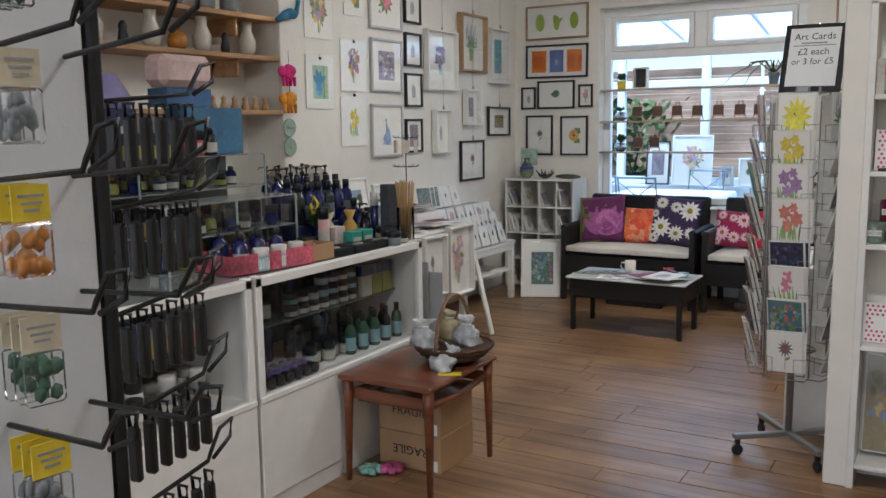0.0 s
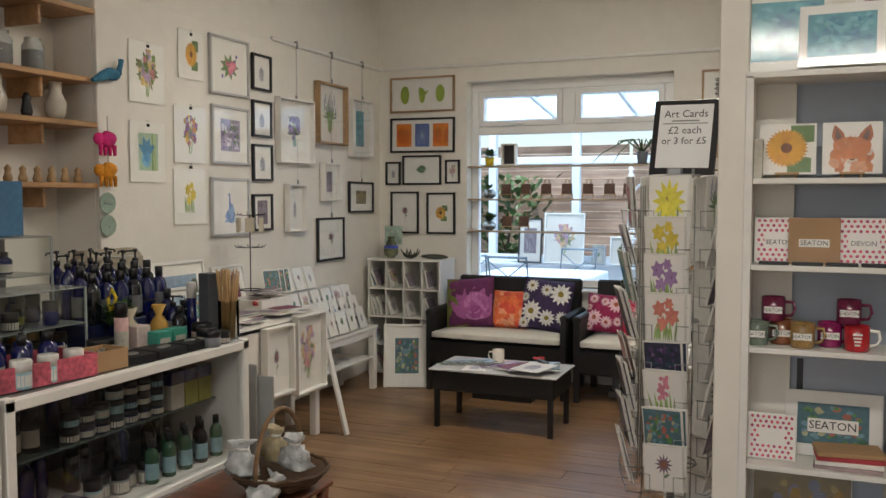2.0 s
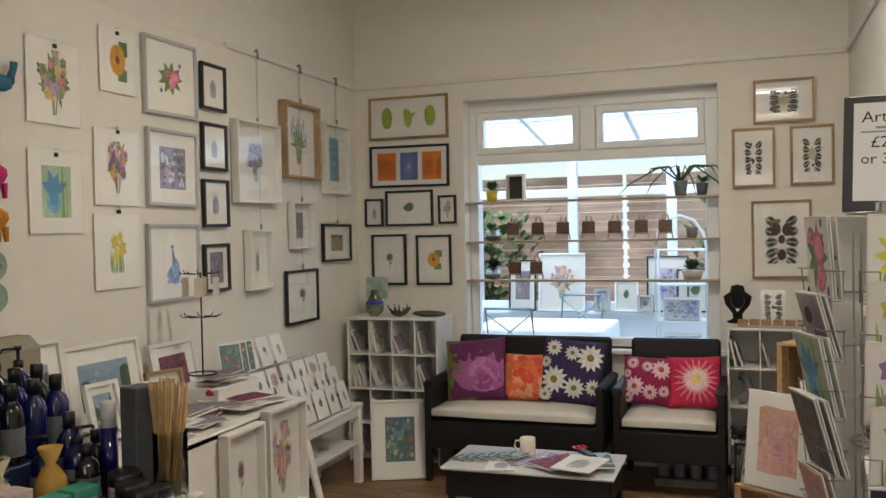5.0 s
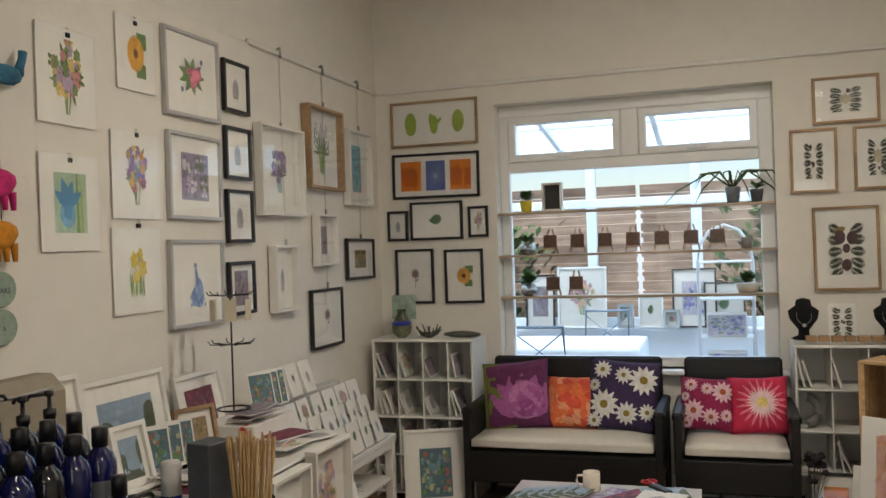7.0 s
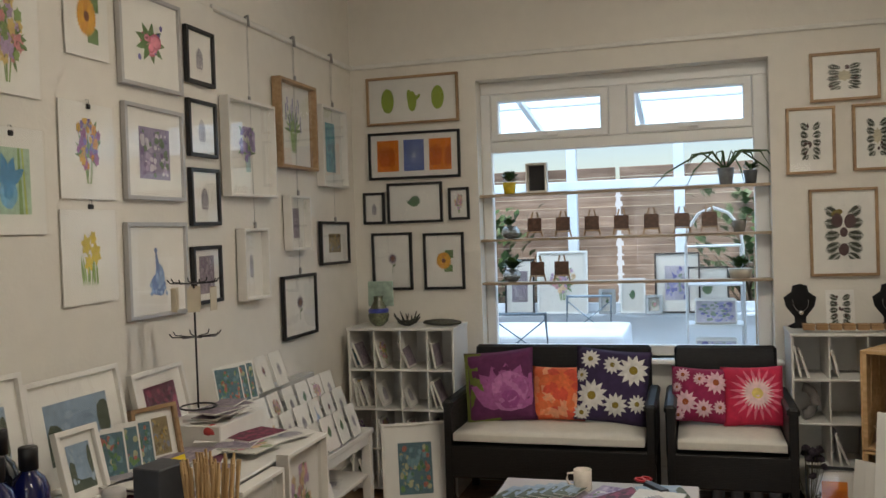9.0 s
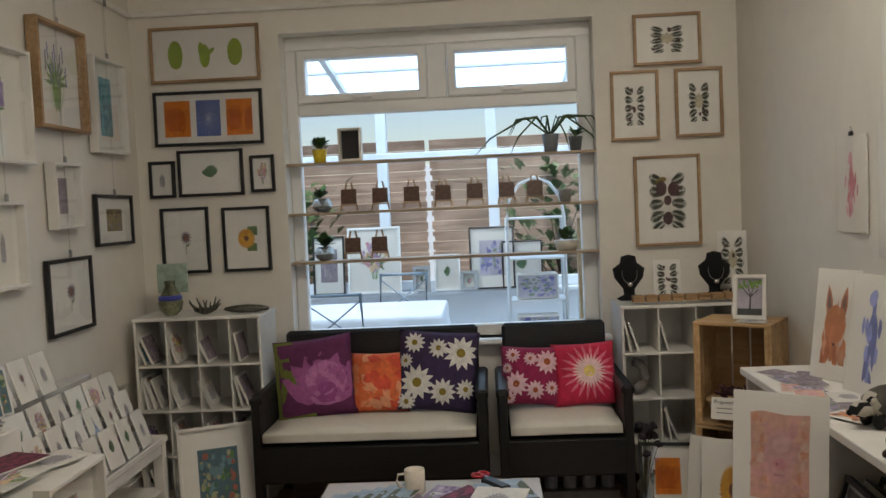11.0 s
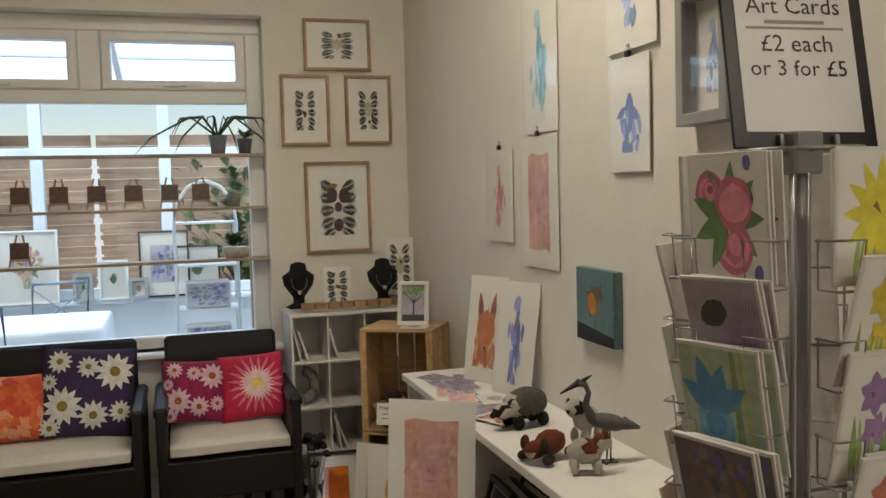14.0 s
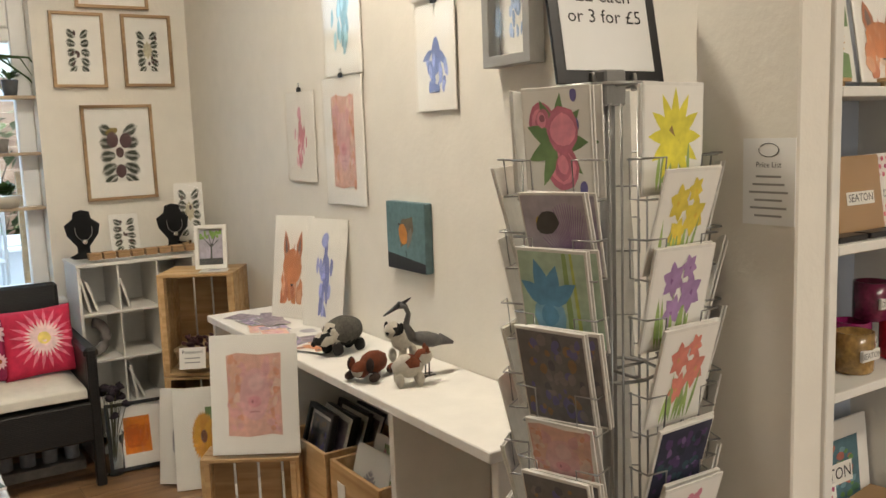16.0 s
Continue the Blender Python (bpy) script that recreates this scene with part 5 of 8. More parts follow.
for y in (-0.04, 0.04):
    ball(0.016, (-0.10, y, 0.145), 1, 1, 1, b0)
    for x in (-0.08, 0.08):
        ball(0.032, (x, y * 1.2, 0.04), 1.1, 0.9, 1.25, b0, 0.1, 3)
two_tone(b0, lambda c: 1 if c.z < 0.072 or c.x < -0.195 else (2 if c.x < -0.095 and abs(c.y) < 0.014 else (1 if c.x < -0.10 and abs(c.y) < 0.034 and c.z > 0.09 else (2 if c.x < -0.085 else 0))))
figure("toy_badger", b0, pose(-0.435, 5.71, 0.83, 0, 0, 14), [FUR, FURB, FURW], "plush badger with a black and white striped face", 0.62)
b0 = ball(0.06, (0, 0, 0.062), 1.3, 0.9, 0.8, None, 0.1, 4, 2)
ball(0.042, (-0.10, 0, 0.055), 1.15, 0.9, 0.85, b0, 0.05, 5)
for y in (-0.045, 0.045):
    ball(0.024, (-0.10, y, 0.075), 1, 0.6, 1.3, b0)
    ball(0.024, (-0.09, y * 1.3, 0.024), 1.5, 0.8, 0.8, b0)
    ball(0.026, (0.06, y * 1.2, 0.025), 1.4, 0.8, 0.8, b0)
two_tone(b0, lambda c: 2 if (c.x < -0.13 and c.z < 0.055) else (1 if c.z < 0.03 or (abs(c.y) > 0.04 and c.x < -0.07) else 0))
figure("toy_fox", b0, pose(-0.50, 5.37, 0.83, 0, 0, 30), [FURR, mat("dark_brown_plush", (0.05, 0.025, 0.018), 0.95, vary=0.3, scale=120, bump=0.8), FURW], "plush russet fox lying down")
b0 = ball(0.055, (0, 0, 0.10), 1.3, 0.8, 0.95, None, 0.08, 6, 2)
ball(0.042, (-0.075, 0, 0.155), 1.1, 0.9, 0.95, b0, 0.05, 7)
for y in (-0.026, 0.026):
    ball(0.018, (-0.065, y * 1.5, 0.165), 0.8, 0.5, 1.4, b0)
    for x in (-0.045, 0.045):
        ball(0.02, (x, y, 0.035), 1, 0.9, 1.7, b0)
two_tone(b0, lambda c: 1 if (c.x < -0.055 and abs(c.y) > 0.022 and c.z > 0.14) or c.x < -0.118 else 0)
figure("toy_dog", b0, pose(-0.335, 5.47, 0.83, 0, 0, 28), [FURW, FURB], "white plush dog with black ears")
b0 = ball(0.042, (0, 0, 0.065), 1.25, 0.8, 0.9, None, 0.1, 8, 2)
ball(0.03, (0.05, 0, 0.09), 1, 0.9, 0.9, b0, 0.06, 9)
for y in (-0.02, 0.02):
    ball(0.012, (0.06, y, 0.115), 0.6, 0.6, 1.2, b0)
    for x in (-0.03, 0.035):
        ball(0.014, (x, y, 0.025), 1, 1, 1.8, b0)
two_tone(b0, lambda c: 1 if (c.z > 0.062 and 0.0 < c.x < 0.035) or c.z > 0.105 else 0)
figure("toy_terrier", b0, pose(-0.47, 5.21, 0.83, 0, 0, -20), [FURW, FURR], "small white plush dog with a brown patch", 0.95)
b0 = ball(0.06, (0, 0, 0.17), 1.55, 0.62, 0.62, None, 0.06, 10, 2, (0, 14, 0))
tube([(-0.07, 0, 0.19), (-0.10, 0, 0.25), (-0.085, 0, 0.30), (-0.10, 0, 0.335), (-0.135, 0, 0.345)], [0.024, 0.016, 0.012, 0.013, 0.018], 8, b0)
tube([(-0.13, 0, 0.345), (-0.21, 0, 0.305)], [0.014, 0.003], 6, b0)
tube([(-0.11, 0, 0.352), (-0.07, 0, 0.372)], [0.010, 0.003], 5, b0)
tube([(0.07, 0, 0.16), (0.14, 0, 0.135)], [0.03, 0.008], 6, b0)
for y in (-0.012, 0.012):
    tube([(0, y, 0.14), (0.004, y * 1.3, 0.07), (0, y * 1.6, 0.004)], 0.004, 5, b0)
    for a in (-0.5, 0.3, 3.1):
        tube([(0, y * 1.6, 0.004), (0.035 * math.cos(a + 3.1), y * 1.6 + 0.035 * math.sin(a), 0.003)], 0.0035, 4, b0)
two_tone(b0, lambda c: 1 if c.x < -0.14 or (c.z > 0.345) else 0)
figure("toy_heron", b0, pose(-0.365, 5.27, 0.83, 0, 0, -4), [mat("grey_heron_paint", (0.15, 0.145, 0.14), 0.6, vary=0.35, scale=60, bump=0.4), BLACKP], "grey carved heron figure with a black crest", 0.68)
make_picture(pose(-0.32, 6.38, 1.045, -9, 0, -62), 0.20, 0.43, "print", "fox", 0.66, 0.72, "sleeved watercolour of a fox leaning on the wall", 21)
make_picture(pose(-0.295, 6.12, 1.045, -9, 0, -72), 0.22, 0.43, "print", "heron_blue", 0.62, 0.8, "sleeved watercolour of a blue heron leaning on the wall", 22)
rnd = random.Random(8)
for i in range(12):
    leaflet(-0.44 + rnd.uniform(-0.1, 0.1), 6.52 - 0.065 * i, 0.8305 + 0.0022 * (i % 4), 0.15, 0.105, rnd.uniform(-30, 30) + 90, rnd.choice(("pig", "mauve", "hare_pink", "purple_field", "fox", "faint")), "small mounted print lying on the bench", 0.002, 0, "small prints spread on the bench", "small_print")
make_picture(pose(-0.735, 5.80, 0.715, -7, 0, -33), 0.30, 0.41, "print", "pig", 0.64, 0.72, "large mounted watercolour of a pink pig leaning on the bench", 31)
crate("wooden_crate", pose(-0.74, 5.84, 0.0, 0, 0, -33), 0.34, 0.50, 0.14, "low pine crate holding small prints")


def open_crate(m, w, d, h, label):
    t = thing("open_crate", m, label, "crate", "open pine crates of cards")
    for k in range(2):
        z = 0.06 + k * (h / 2)
        for x in (-w / 2, w / 2):
            part("slat", box(0.014, d, h / 2 - 0.02, (x, 0, z + h * 0.1), 0.002), PINE, t)
        for y in (-d / 2, d / 2):
            part("slat", box(w + 0.02, 0.014, h / 2 - 0.02, (0, y, z + h * 0.1), 0.002), PINE, t)
    part("floor_board", box(w, d, 0.012, (0, 0, 0.01), 0.001), PINE, t)
    tag = part("tag", box(0.05, 0.003, 0.09, (-w * 0.25, -d / 2 - 0.012, h * 0.75), 0.001), PAPER, t, "white price tag")
    return t


for cy, n in ((5.73, 7), (5.36, 7)):
    open_crate(pose(-0.44, cy, 0.061, 0, 0, -90), 0.31, 0.30, 0.50, "pine crate packed with sleeved prints under the bench")
    for k in range(n):
        make_picture(pose(-0.53 + 0.03 * k, cy + rnd.uniform(-0.03, 0.03), 0.46 + rnd.uniform(0, 0.05), -16 - k, 0, -90 + rnd.uniform(-5, 5)), 0.22 + rnd.uniform(-0.03, 0.03), 0.26, "black" if k % 2 == 0 and cy > 5.5 else "print", rnd.choice(("garden", "dusk", "mauve") if cy > 5.5 else ("faint", "bouquet")), 0.86, 0.86, "sleeved print standing in a pine crate", k)


# ---- west side: glass counters, alcove shelves, display table ----
def counter(y0, y1, label):
    w = y1 - y0
    t = thing("glass_counter", (-2.18, (y0 + y1) / 2, 0, 0, 0, 90), label, "counter", "white glazed counters")
    d, b = 0.58, 0.035
    part("base_panel", box(w, 0.025, 0.40, (0, 0.0125, 0.28), 0.003), WHITE, t)
    part("plinth", box(w - 0.01, 0.02, 0.08, (0, 0.02, 0.04), 0.002), WHITE, t)
    for x in (-w / 2 + b / 2, w / 2 - b / 2):
        part("post", box(b, b, 0.50, (x, b / 2, 0.73), 0.003), WHITE, t)
        part("side", box(0.02, d - b, 0.96, (x, d / 2 + b / 2, 0.48), 0.002), WHITE, t)
    part("rail", box(w, 0.04, 0.035, (0, 0.02, 0.955), 0.003), WHITE, t)
    part("rail", box(w, 0.045, 0.025, (0, 0.018, 0.49), 0.003), WHITE, t)
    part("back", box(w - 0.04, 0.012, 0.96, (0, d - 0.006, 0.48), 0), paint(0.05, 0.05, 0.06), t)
    part("deck", box(w - 0.04, d - 0.06, 0.015, (0, d / 2, 0.495), 0.001), WHITE, t)
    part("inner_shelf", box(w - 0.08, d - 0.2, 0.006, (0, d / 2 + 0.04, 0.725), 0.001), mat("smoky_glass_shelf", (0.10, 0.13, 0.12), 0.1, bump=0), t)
    part("top", box(w, d - 0.04, 0.012, (0, d / 2 + 0.02, 0.966), 0.001), mat("grey_glass_top", (0.30, 0.33, 0.31), 0.08, bump=0, coat=0.5), t, "grey glass top")
    g = part("front_glass", sheet(w - 2 * b, 0.44, (0, 0.012, 0.72)), GLASS, t)
    g.visible_shadow = False
    return t


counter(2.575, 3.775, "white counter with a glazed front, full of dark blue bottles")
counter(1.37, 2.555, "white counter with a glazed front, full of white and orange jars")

LABELW = mat("pale_label", (0.55, 0.52, 0.44), 0.5, vary=0.2, scale=90)
LIDS = {"black": BLACKP, "white": paint(0.72, 0.70, 0.66, 0.35), "gold": paint(0.42, 0.27, 0.10, 0.35), "silver": CHROME}
BODY = {"cobalt": COBALT, "black": mat("black_glass", (0.010, 0.011, 0.016), 0.08, bump=0, coat=0.5), "white": paint(0.70, 0.68, 0.63, 0.35), "orange": paint(0.78, 0.22, 0.03, 0.35), "teal": paint(0.16, 0.40, 0.38, 0.35), "olive": paint(0.30, 0.29, 0.06, 0.4), "blue": paint(0.03, 0.09, 0.36, 0.35), "green": paint(0.05, 0.12, 0.07, 0.2), "cream": paint(0.66, 0.58, 0.42, 0.4), "pink": paint(0.66, 0.40, 0.38, 0.4), "aqua": paint(0.30, 0.48, 0.52, 0.3), "violet": paint(0.09, 0.05, 0.20, 0.3), "grey": paint(0.20, 0.21, 0.22, 0.4), "red": paint(0.45, 0.04, 0.04, 0.35), "amber": paint(0.5, 0.2, 0.03, 0.2), "yellow": paint(0.80, 0.60, 0.03, 0.5)}
proto = {}


def container(kind, col, lid, lab, r, h):
    """Data for one bottle or jar, made once for each look: list of (part name, mesh, label)."""
    key = (kind, col, lid, lab, r, h)
    if key in proto:
        return proto[key]
    if kind == "pump":
        body = lathe([(r * 0.9, 0), (r, 0.006), (r, h * 0.60), (r * 0.85, h * 0.68), (r * 0.35, h * 0.74), (r * 0.32, h * 0.78), (0, h * 0.78)], 16)
        cap = lathe([(r * 0.42, h * 0.78), (r * 0.42, h * 0.85), (r * 0.14, h * 0.86), (r * 0.14, h * 0.95), (r * 0.3, h * 0.96), (r * 0.3, h), (0, h)], 12)
        tube([(0, 0, h * 0.975), (r * 1.2, 0, h * 0.965), (r * 1.35, 0, h * 0.93)], r * 0.13, 6, cap)
    elif kind == "bottle":
        body = lathe([(r * 0.9, 0), (r, 0.005), (r, h * 0.62), (r * 0.8, h * 0.72), (r * 0.42, h * 0.78), (r * 0.42, h * 0.82), (0, h * 0.82)], 16)
        cap = lathe([(r * 0.5, h * 0.80), (r * 0.5, h * 0.99), (r * 0.44, h), (0, h)], 14)
    elif kind == "tall":
        body = lathe([(r, 0), (r, h * 0.72), (0, h * 0.72)], 16)
        cap = lathe([(r * 0.92, h * 0.722), (r * 0.92, h * 0.98), (r * 0.85, h), (0, h)], 16)
    else:
        body = lathe([(r * 0.92, 0), (r, 0.004), (r, h * 0.62), (0, h * 0.62)], 18)
        cap = lathe([(r * 1.02, h * 0.60), (r * 1.02, h * 0.97), (r * 0.96, h), (0, h)], 18)
    out = []
    for nm, b, m in (("body", body, BODY[col]), ("lid" if kind == "jar" else "cap", cap, LIDS[lid])):
        me = bpy.data.meshes.new(nm)
        b.to_mesh(me)
        b.free()
        me.materials.append(m)
        out.append((nm, me))
    if lab:
        hh = h * (0.36 if kind != "jar" else 0.4)
        b = lathe([(r * 1.012, h * 0.1), (r * 1.012, h * 0.1 + hh)], 16)
        for f in [f for f in b.faces if len(f.verts) > 4]:
            b.faces.remove(f)
        me = bpy.data.meshes.new("paper_label")
        b.to_mesh(me)
        b.free()
        me.materials.append(LABELW if lab is True else BODY[lab])
        out.append(("paper_label", me))
    proto[key] = out
    return out


def put(kind, col, lid, lab, r, h, x, y, z, words, group="", rz=None):
    nm = {"jar": "cream_jar", "pump": "pump_bottle", "bottle": "bottle", "tall": "tube_bottle"}[kind]
    t = thing(nm, (x, y, z, 0, 0, random.uniform(0, 360) if rz is None else rz), words, "jar" if kind == "jar" else "bottle", group)
    for n_, me in container(kind, col, lid, lab, r, h):
        o = new(n_, me)
        o.parent = t
    return t


def carton(x, y, z, w, d, h, m, words, rz=0, top=None, name="carton", cat="box", band=None):
    t = thing(name, (x, y, z, 0, 0, rz), words, cat)
    part("box_body", box(w, d, h, (0, 0, h / 2), 0.002), m, t)
    if top:
        part("box_lid", box(w + 0.003, d + 0.003, h * 0.35, (0, 0, h * 0.826), 0.002), top, t)
    if band:
        part("paper_label", box(w * 0.7, 0.001, h * 0.4, (0, -d / 2 - 0.001, h * 0.45), 0), band, t)
    return t


rnd = random.Random(21)
G1 = "bottles in the dark counter"
# dark counter, shelf deck and inner shelf
for k in range(6):
    y = 2.68 + 0.055 * k
    b = put("tall", "violet", "black", "grey", 0.024, 0.15, -2.245, y, 0.5285, "dark violet bottle lying on its side", G1)
    b.matrix_basis = pose(-2.36, y, 0.5285, 0, 90, 0)
for k in range(5):
    put("jar", rnd.choice(("aqua", "grey")), "black", True, 0.032, 0.09, -2.30 - 0.03 * (k % 2), 3.02 + 0.05 * k * 1.3, 0.503, "squat pale blue lotion jar", G1)
for k in range(9):
    put("bottle", rnd.choice(("green", "black")), "black", "aqua", 0.026, 0.17, -2.27 - 0.05 * (k % 2), 3.28 + 0.048 * k, 0.503, "dark green bottle with an aqua label", G1)
for k in range(10):
    put("pump" if k % 3 else "bottle", rnd.choice(("cobalt", "black")), "black", None, 0.03, 0.20, -2.48 - 0.05 * (k % 2), 2.70 + 0.1 * k, 0.503, "dark blue glass bottle", G1)
for k in range(7):
    for s in range(3 if 2 < k < 7 else 2):
        put("jar", rnd.choice(("cobalt", "aqua", "black")), "black", rnd.choice((True, "aqua", True)), 0.032, 0.052, -2.36, 2.98 + 0.071 * k, 0.729 + 0.053 * s, "stacked cream jar with a pale label", G1)
for k in range(3):
    put("tall", "black", "black", True, 0.03, 0.16, -2.40, 2.70 + 0.075 * k, 0.729, "black tube bottle with a pale label", G1)
for k in range(3):
    carton(-2.36, 3.50 + 0.085 * k, 0.729, 0.08, 0.07, 0.15, BODY["olive"] if k else LABELW, "olive and navy gift carton", 90, COBALT)
# pale counter
G2 = "jars in the pale counter"
for k in range(14):
    c = rnd.choice(("white", "white", "cream", "grey", "pink"))
    put(rnd.choice(("bottle", "jar", "tall")), c, rnd.choice(("white", "white", "black")), rnd.choice((True, "grey")), 0.033, rnd.uniform(0.10, 0.18), -2.27 - 0.09 * (k % 2), 1.48 + 0.072 * k, 0.503, "white plastic tub with a printed label", G2)
for k in range(12):
    c = rnd.choice(("white", "white", "yellow", "aqua")) if k < 8 else ("blue", "yellow", "orange", "orange")[k - 8]
    put("jar" if k > 8 else "bottle", c, "white" if c != "blue" else "silver", rnd.choice((True, None)), 0.04, 0.11 if k > 8 else 0.18, -2.40 + 0.03 * (k % 2), 1.48 + 0.083 * k, 0.729, "supplement tub on a glass shelf", G2)

for k in range(13):
    put("jar" if k % 3 else "tall", rnd.choice(("white", "cream", "green", "white")), rnd.choice(("white", "black", "white")), rnd.choice((True, "grey", "green")), 0.034, rnd.uniform(0.09, 0.15), -2.46, 1.49 + 0.08 * k, 0.503, "white plastic tub with a printed label", G2)
for k in range(9):
    put("bottle", rnd.choice(("black", "cobalt", "violet")), "black", rnd.choice(("grey", None)), 0.03, 0.17, -2.50, 2.68 + 0.12 * k, 0.729, "dark glass bottle at the back of a shelf", G1)

# acrylic display boxes on the counters


def acrylic_box(x0, x1, y0, y1, z0, z1, shelves, label):
    t = thing("acrylic_display", (x1, (y0 + y1) / 2, z0, 0, 0, 90), label, "display case", "acrylic displays")
    w, d, h = y1 - y0, x1 - x0, z1 - z0
    edge = mat("acrylic_edge", (0.42, 0.45, 0.44), 0.15, bump=0)
    part("front", sheet(w, h, (0, 0, h / 2)), ACRYLIC, t).visible_shadow = False
    for z in [0.004] + shelves + [h]:
        part("shelf", box(w, d, 0.005, (0, d / 2, z), 0.001), mat("acrylic_shelf", (0.34, 0.36, 0.35), 0.12, bump=0), t)
    for x in (-w / 2, 0.0, w / 2):
        part("edge", box(0.008, 0.008, h, (x, 0.005, h / 2), 0.001), edge, t)
    part("back", box(w, 0.005, h, (0, d, h / 2), 0), paint(0.09, 0.09, 0.09), t)
    return t


acrylic_box(-2.74, -2.50, 2.45, 3.21, 0.972, 1.24, [0.135], "clear acrylic case of small blue jars on the counter")
acrylic_box(-3.02, -2.76, 1.80, 3.30, 0.972, 1.42, [0.15, 0.30], "tall clear acrylic case of small jars on the counter")
G3 = "jars in acrylic cases"
for x, z, ys, n in ((-2.60, 0.979, 2.50, 9), (-2.60, 1.112, 2.50, 8), (-2.87, 1.280, 1.9, 16), (-2.87, 1.13, 1.9, 14)):
    for k in range(n):
        put(rnd.choice(("jar", "jar", "bottle")), rnd.choice(("cobalt", "black", "olive", "cobalt")), "black", rnd.choice(("olive", True, None)), 0.028, rnd.uniform(0.055, 0.1), x + rnd.uniform(-0.03, 0.06), ys + 0.083 * k, z, "small dark jar in an acrylic case", G3)
for x, z, ys, n in ((-2.93, 0.979, 1.9, 15), (-2.95, 1.13, 1.95, 14), (-2.95, 1.28, 1.95, 14), (-2.67, 0.979, 2.52, 8), (-2.67, 1.112, 2.52, 8)):
    for k in range(n):
        put(rnd.choice(("jar", "bottle", "bottle")), rnd.choice(("cobalt", "black", "olive", "amber", "violet")), rnd.choice(("black", "black", "gold")), rnd.choice(("olive", True, None, "cream")), 0.027, rnd.uniform(0.08, 0.118), x + rnd.uniform(-0.015, 0.015), ys + 0.085 * k, z, "small dark jar in an acrylic case", G3)
# things on top of the tall acrylic case
navy = mat("navy_card", (0.012, 0.02, 0.075), 0.5)
for k, (y, c) in enumerate(((2.30, BODY["pink"]), (2.52, mat("lilac_card", (0.25, 0.22, 0.42), 0.5)))):
    carton(-2.88, y, 1.425, 0.15, 0.15, 0.20, navy, "navy gift box with a white band", 90, None, "gift_box", "box", LABELW)
    t = thing("pyramid_gift", (-2.88, y, 1.626), "coloured faceted pyramid gift carton", "box")
    part("carton", lathe([(0.085, 0), (0.09, 0.05), (0.035, 0.14), (0, 0.142)], 6), c, t)
carton(-2.80, 2.28, 1.425, 0.12, 0.10, 0.11, paint(0.72, 0.16, 0.08), "bright coral square carton", 90)
carton(-2.79, 2.62, 1.425, 0.30, 0.10, 0.05, BODY["olive"], "flat olive carton on an acrylic case", 90)
carton(-2.80, 2.62, 1.476, 0.28, 0.09, 0.05, navy, "row of small navy boxes", 90)
carton(-2.90, 3.06, 1.425, 0.34, 0.14, 0.21, paint(0.06, 0.17, 0.30), "large teal blue gift box", 90)
carton(-2.90, 2.92, 1.637, 0.26, 0.12, 0.08, paint(0.05, 0.13, 0.28), "teal blue gift box", 90)
t = thing("pink_chest_box", (-2.88, 2.90, 1.72, 0, 0, 90), "pale pink chest-shaped carton with cut corners", "box")
b0 = box(0.30, 0.14, 0.14, (0, 0, 0.07), 0.03)
part("carton", b0, paint(0.68, 0.50, 0.46), t)
t = thing("potted_succulent", (-2.78, 2.82, 1.425), "small leafy succulent in a dark pot", "plant")
part("pot", lathe([(0.03, 0), (0.04, 0.06), (0.035, 0.06), (0, 0.05)], 14), BODY["red"], t)


def leaf_mesh(n, r, z0, z1, ln, seed, wide=0.35):
    rn = random.Random(seed)
    verts, faces = [], []
    for k in range(n):
        a, up = rn.uniform(0, 6.28), rn.uniform(0.2, 1.3)
        o = Vector((r * math.cos(a) * rn.random(), r * math.sin(a) * rn.random(), rn.uniform(z0, z1)))
        d = Vector((math.cos(a) * math.cos(up), math.sin(a) * math.cos(up), math.sin(up)))
        s = d.cross(Vector((0, 0, 1))).normalized() * ln * wide
        L = ln * rn.uniform(0.7, 1.2)
        b = len(verts)
        verts += [o, o + d * L * 0.5 + s + Vector((0, 0, L * 0.05)), o + d * L - Vector((0, 0, L * 0.12)), o + d * L * 0.5 - s + Vector((0, 0, L * 0.05)), o + d * L * 0.5]
        faces += [(b, b + 1, b + 4), (b + 1, b + 2, b + 4), (b, b + 4, b + 3), (b + 4, b + 2, b + 3)]
    bm = bmesh.new()
    vs = [bm.verts.new(v) for v in verts]
    for f in faces:
        bm.faces.new([vs[i] for i in f])
    return bm


LEAF = mat("green_leaf", (0.055, 0.12, 0.03), 0.45, vary=0.35, scale=40, bump=0.1)
part("foliage", leaf_mesh(22, 0.02, 0.05, 0.10, 0.07, 1), LEAF, t)
put("jar", "red", "red" if False else "black", True, 0.03, 0.11, -2.79, 2.90, 1.425, "red jar with a white label")
put("bottle", "black", "black", True, 0.028, 0.12, -2.78, 2.97, 1.425, "black bottle with a white label")

# pink tray, brown box, black trays along the counter's front edge
t = thing("pink_tray", (-2.36, 2.78, 0.974, 0, 0, 82), "pink patterned open card tray", "tray")
for a in ((0.42, 0.008, 0.075, 0, -0.11), (0.42, 0.008, 0.075, 0, 0.11)):
    part("wall", box(a[0], a[1], a[2], (a[3], a[4], 0.04), 0.001), mat("pink_pattern", (0.62, 0.12, 0.17), 0.5, vary=0.7, scale=60, bump=0.02), t)
for x in (-0.21, 0.21):
    part("wall", box(0.008, 0.22, 0.075, (x, 0, 0.04), 0.001), MATS["pink_pattern"], t)
part("bottom", box(0.42, 0.22, 0.004, (0, 0, 0.004), 0), MATS["pink_pattern"], t)
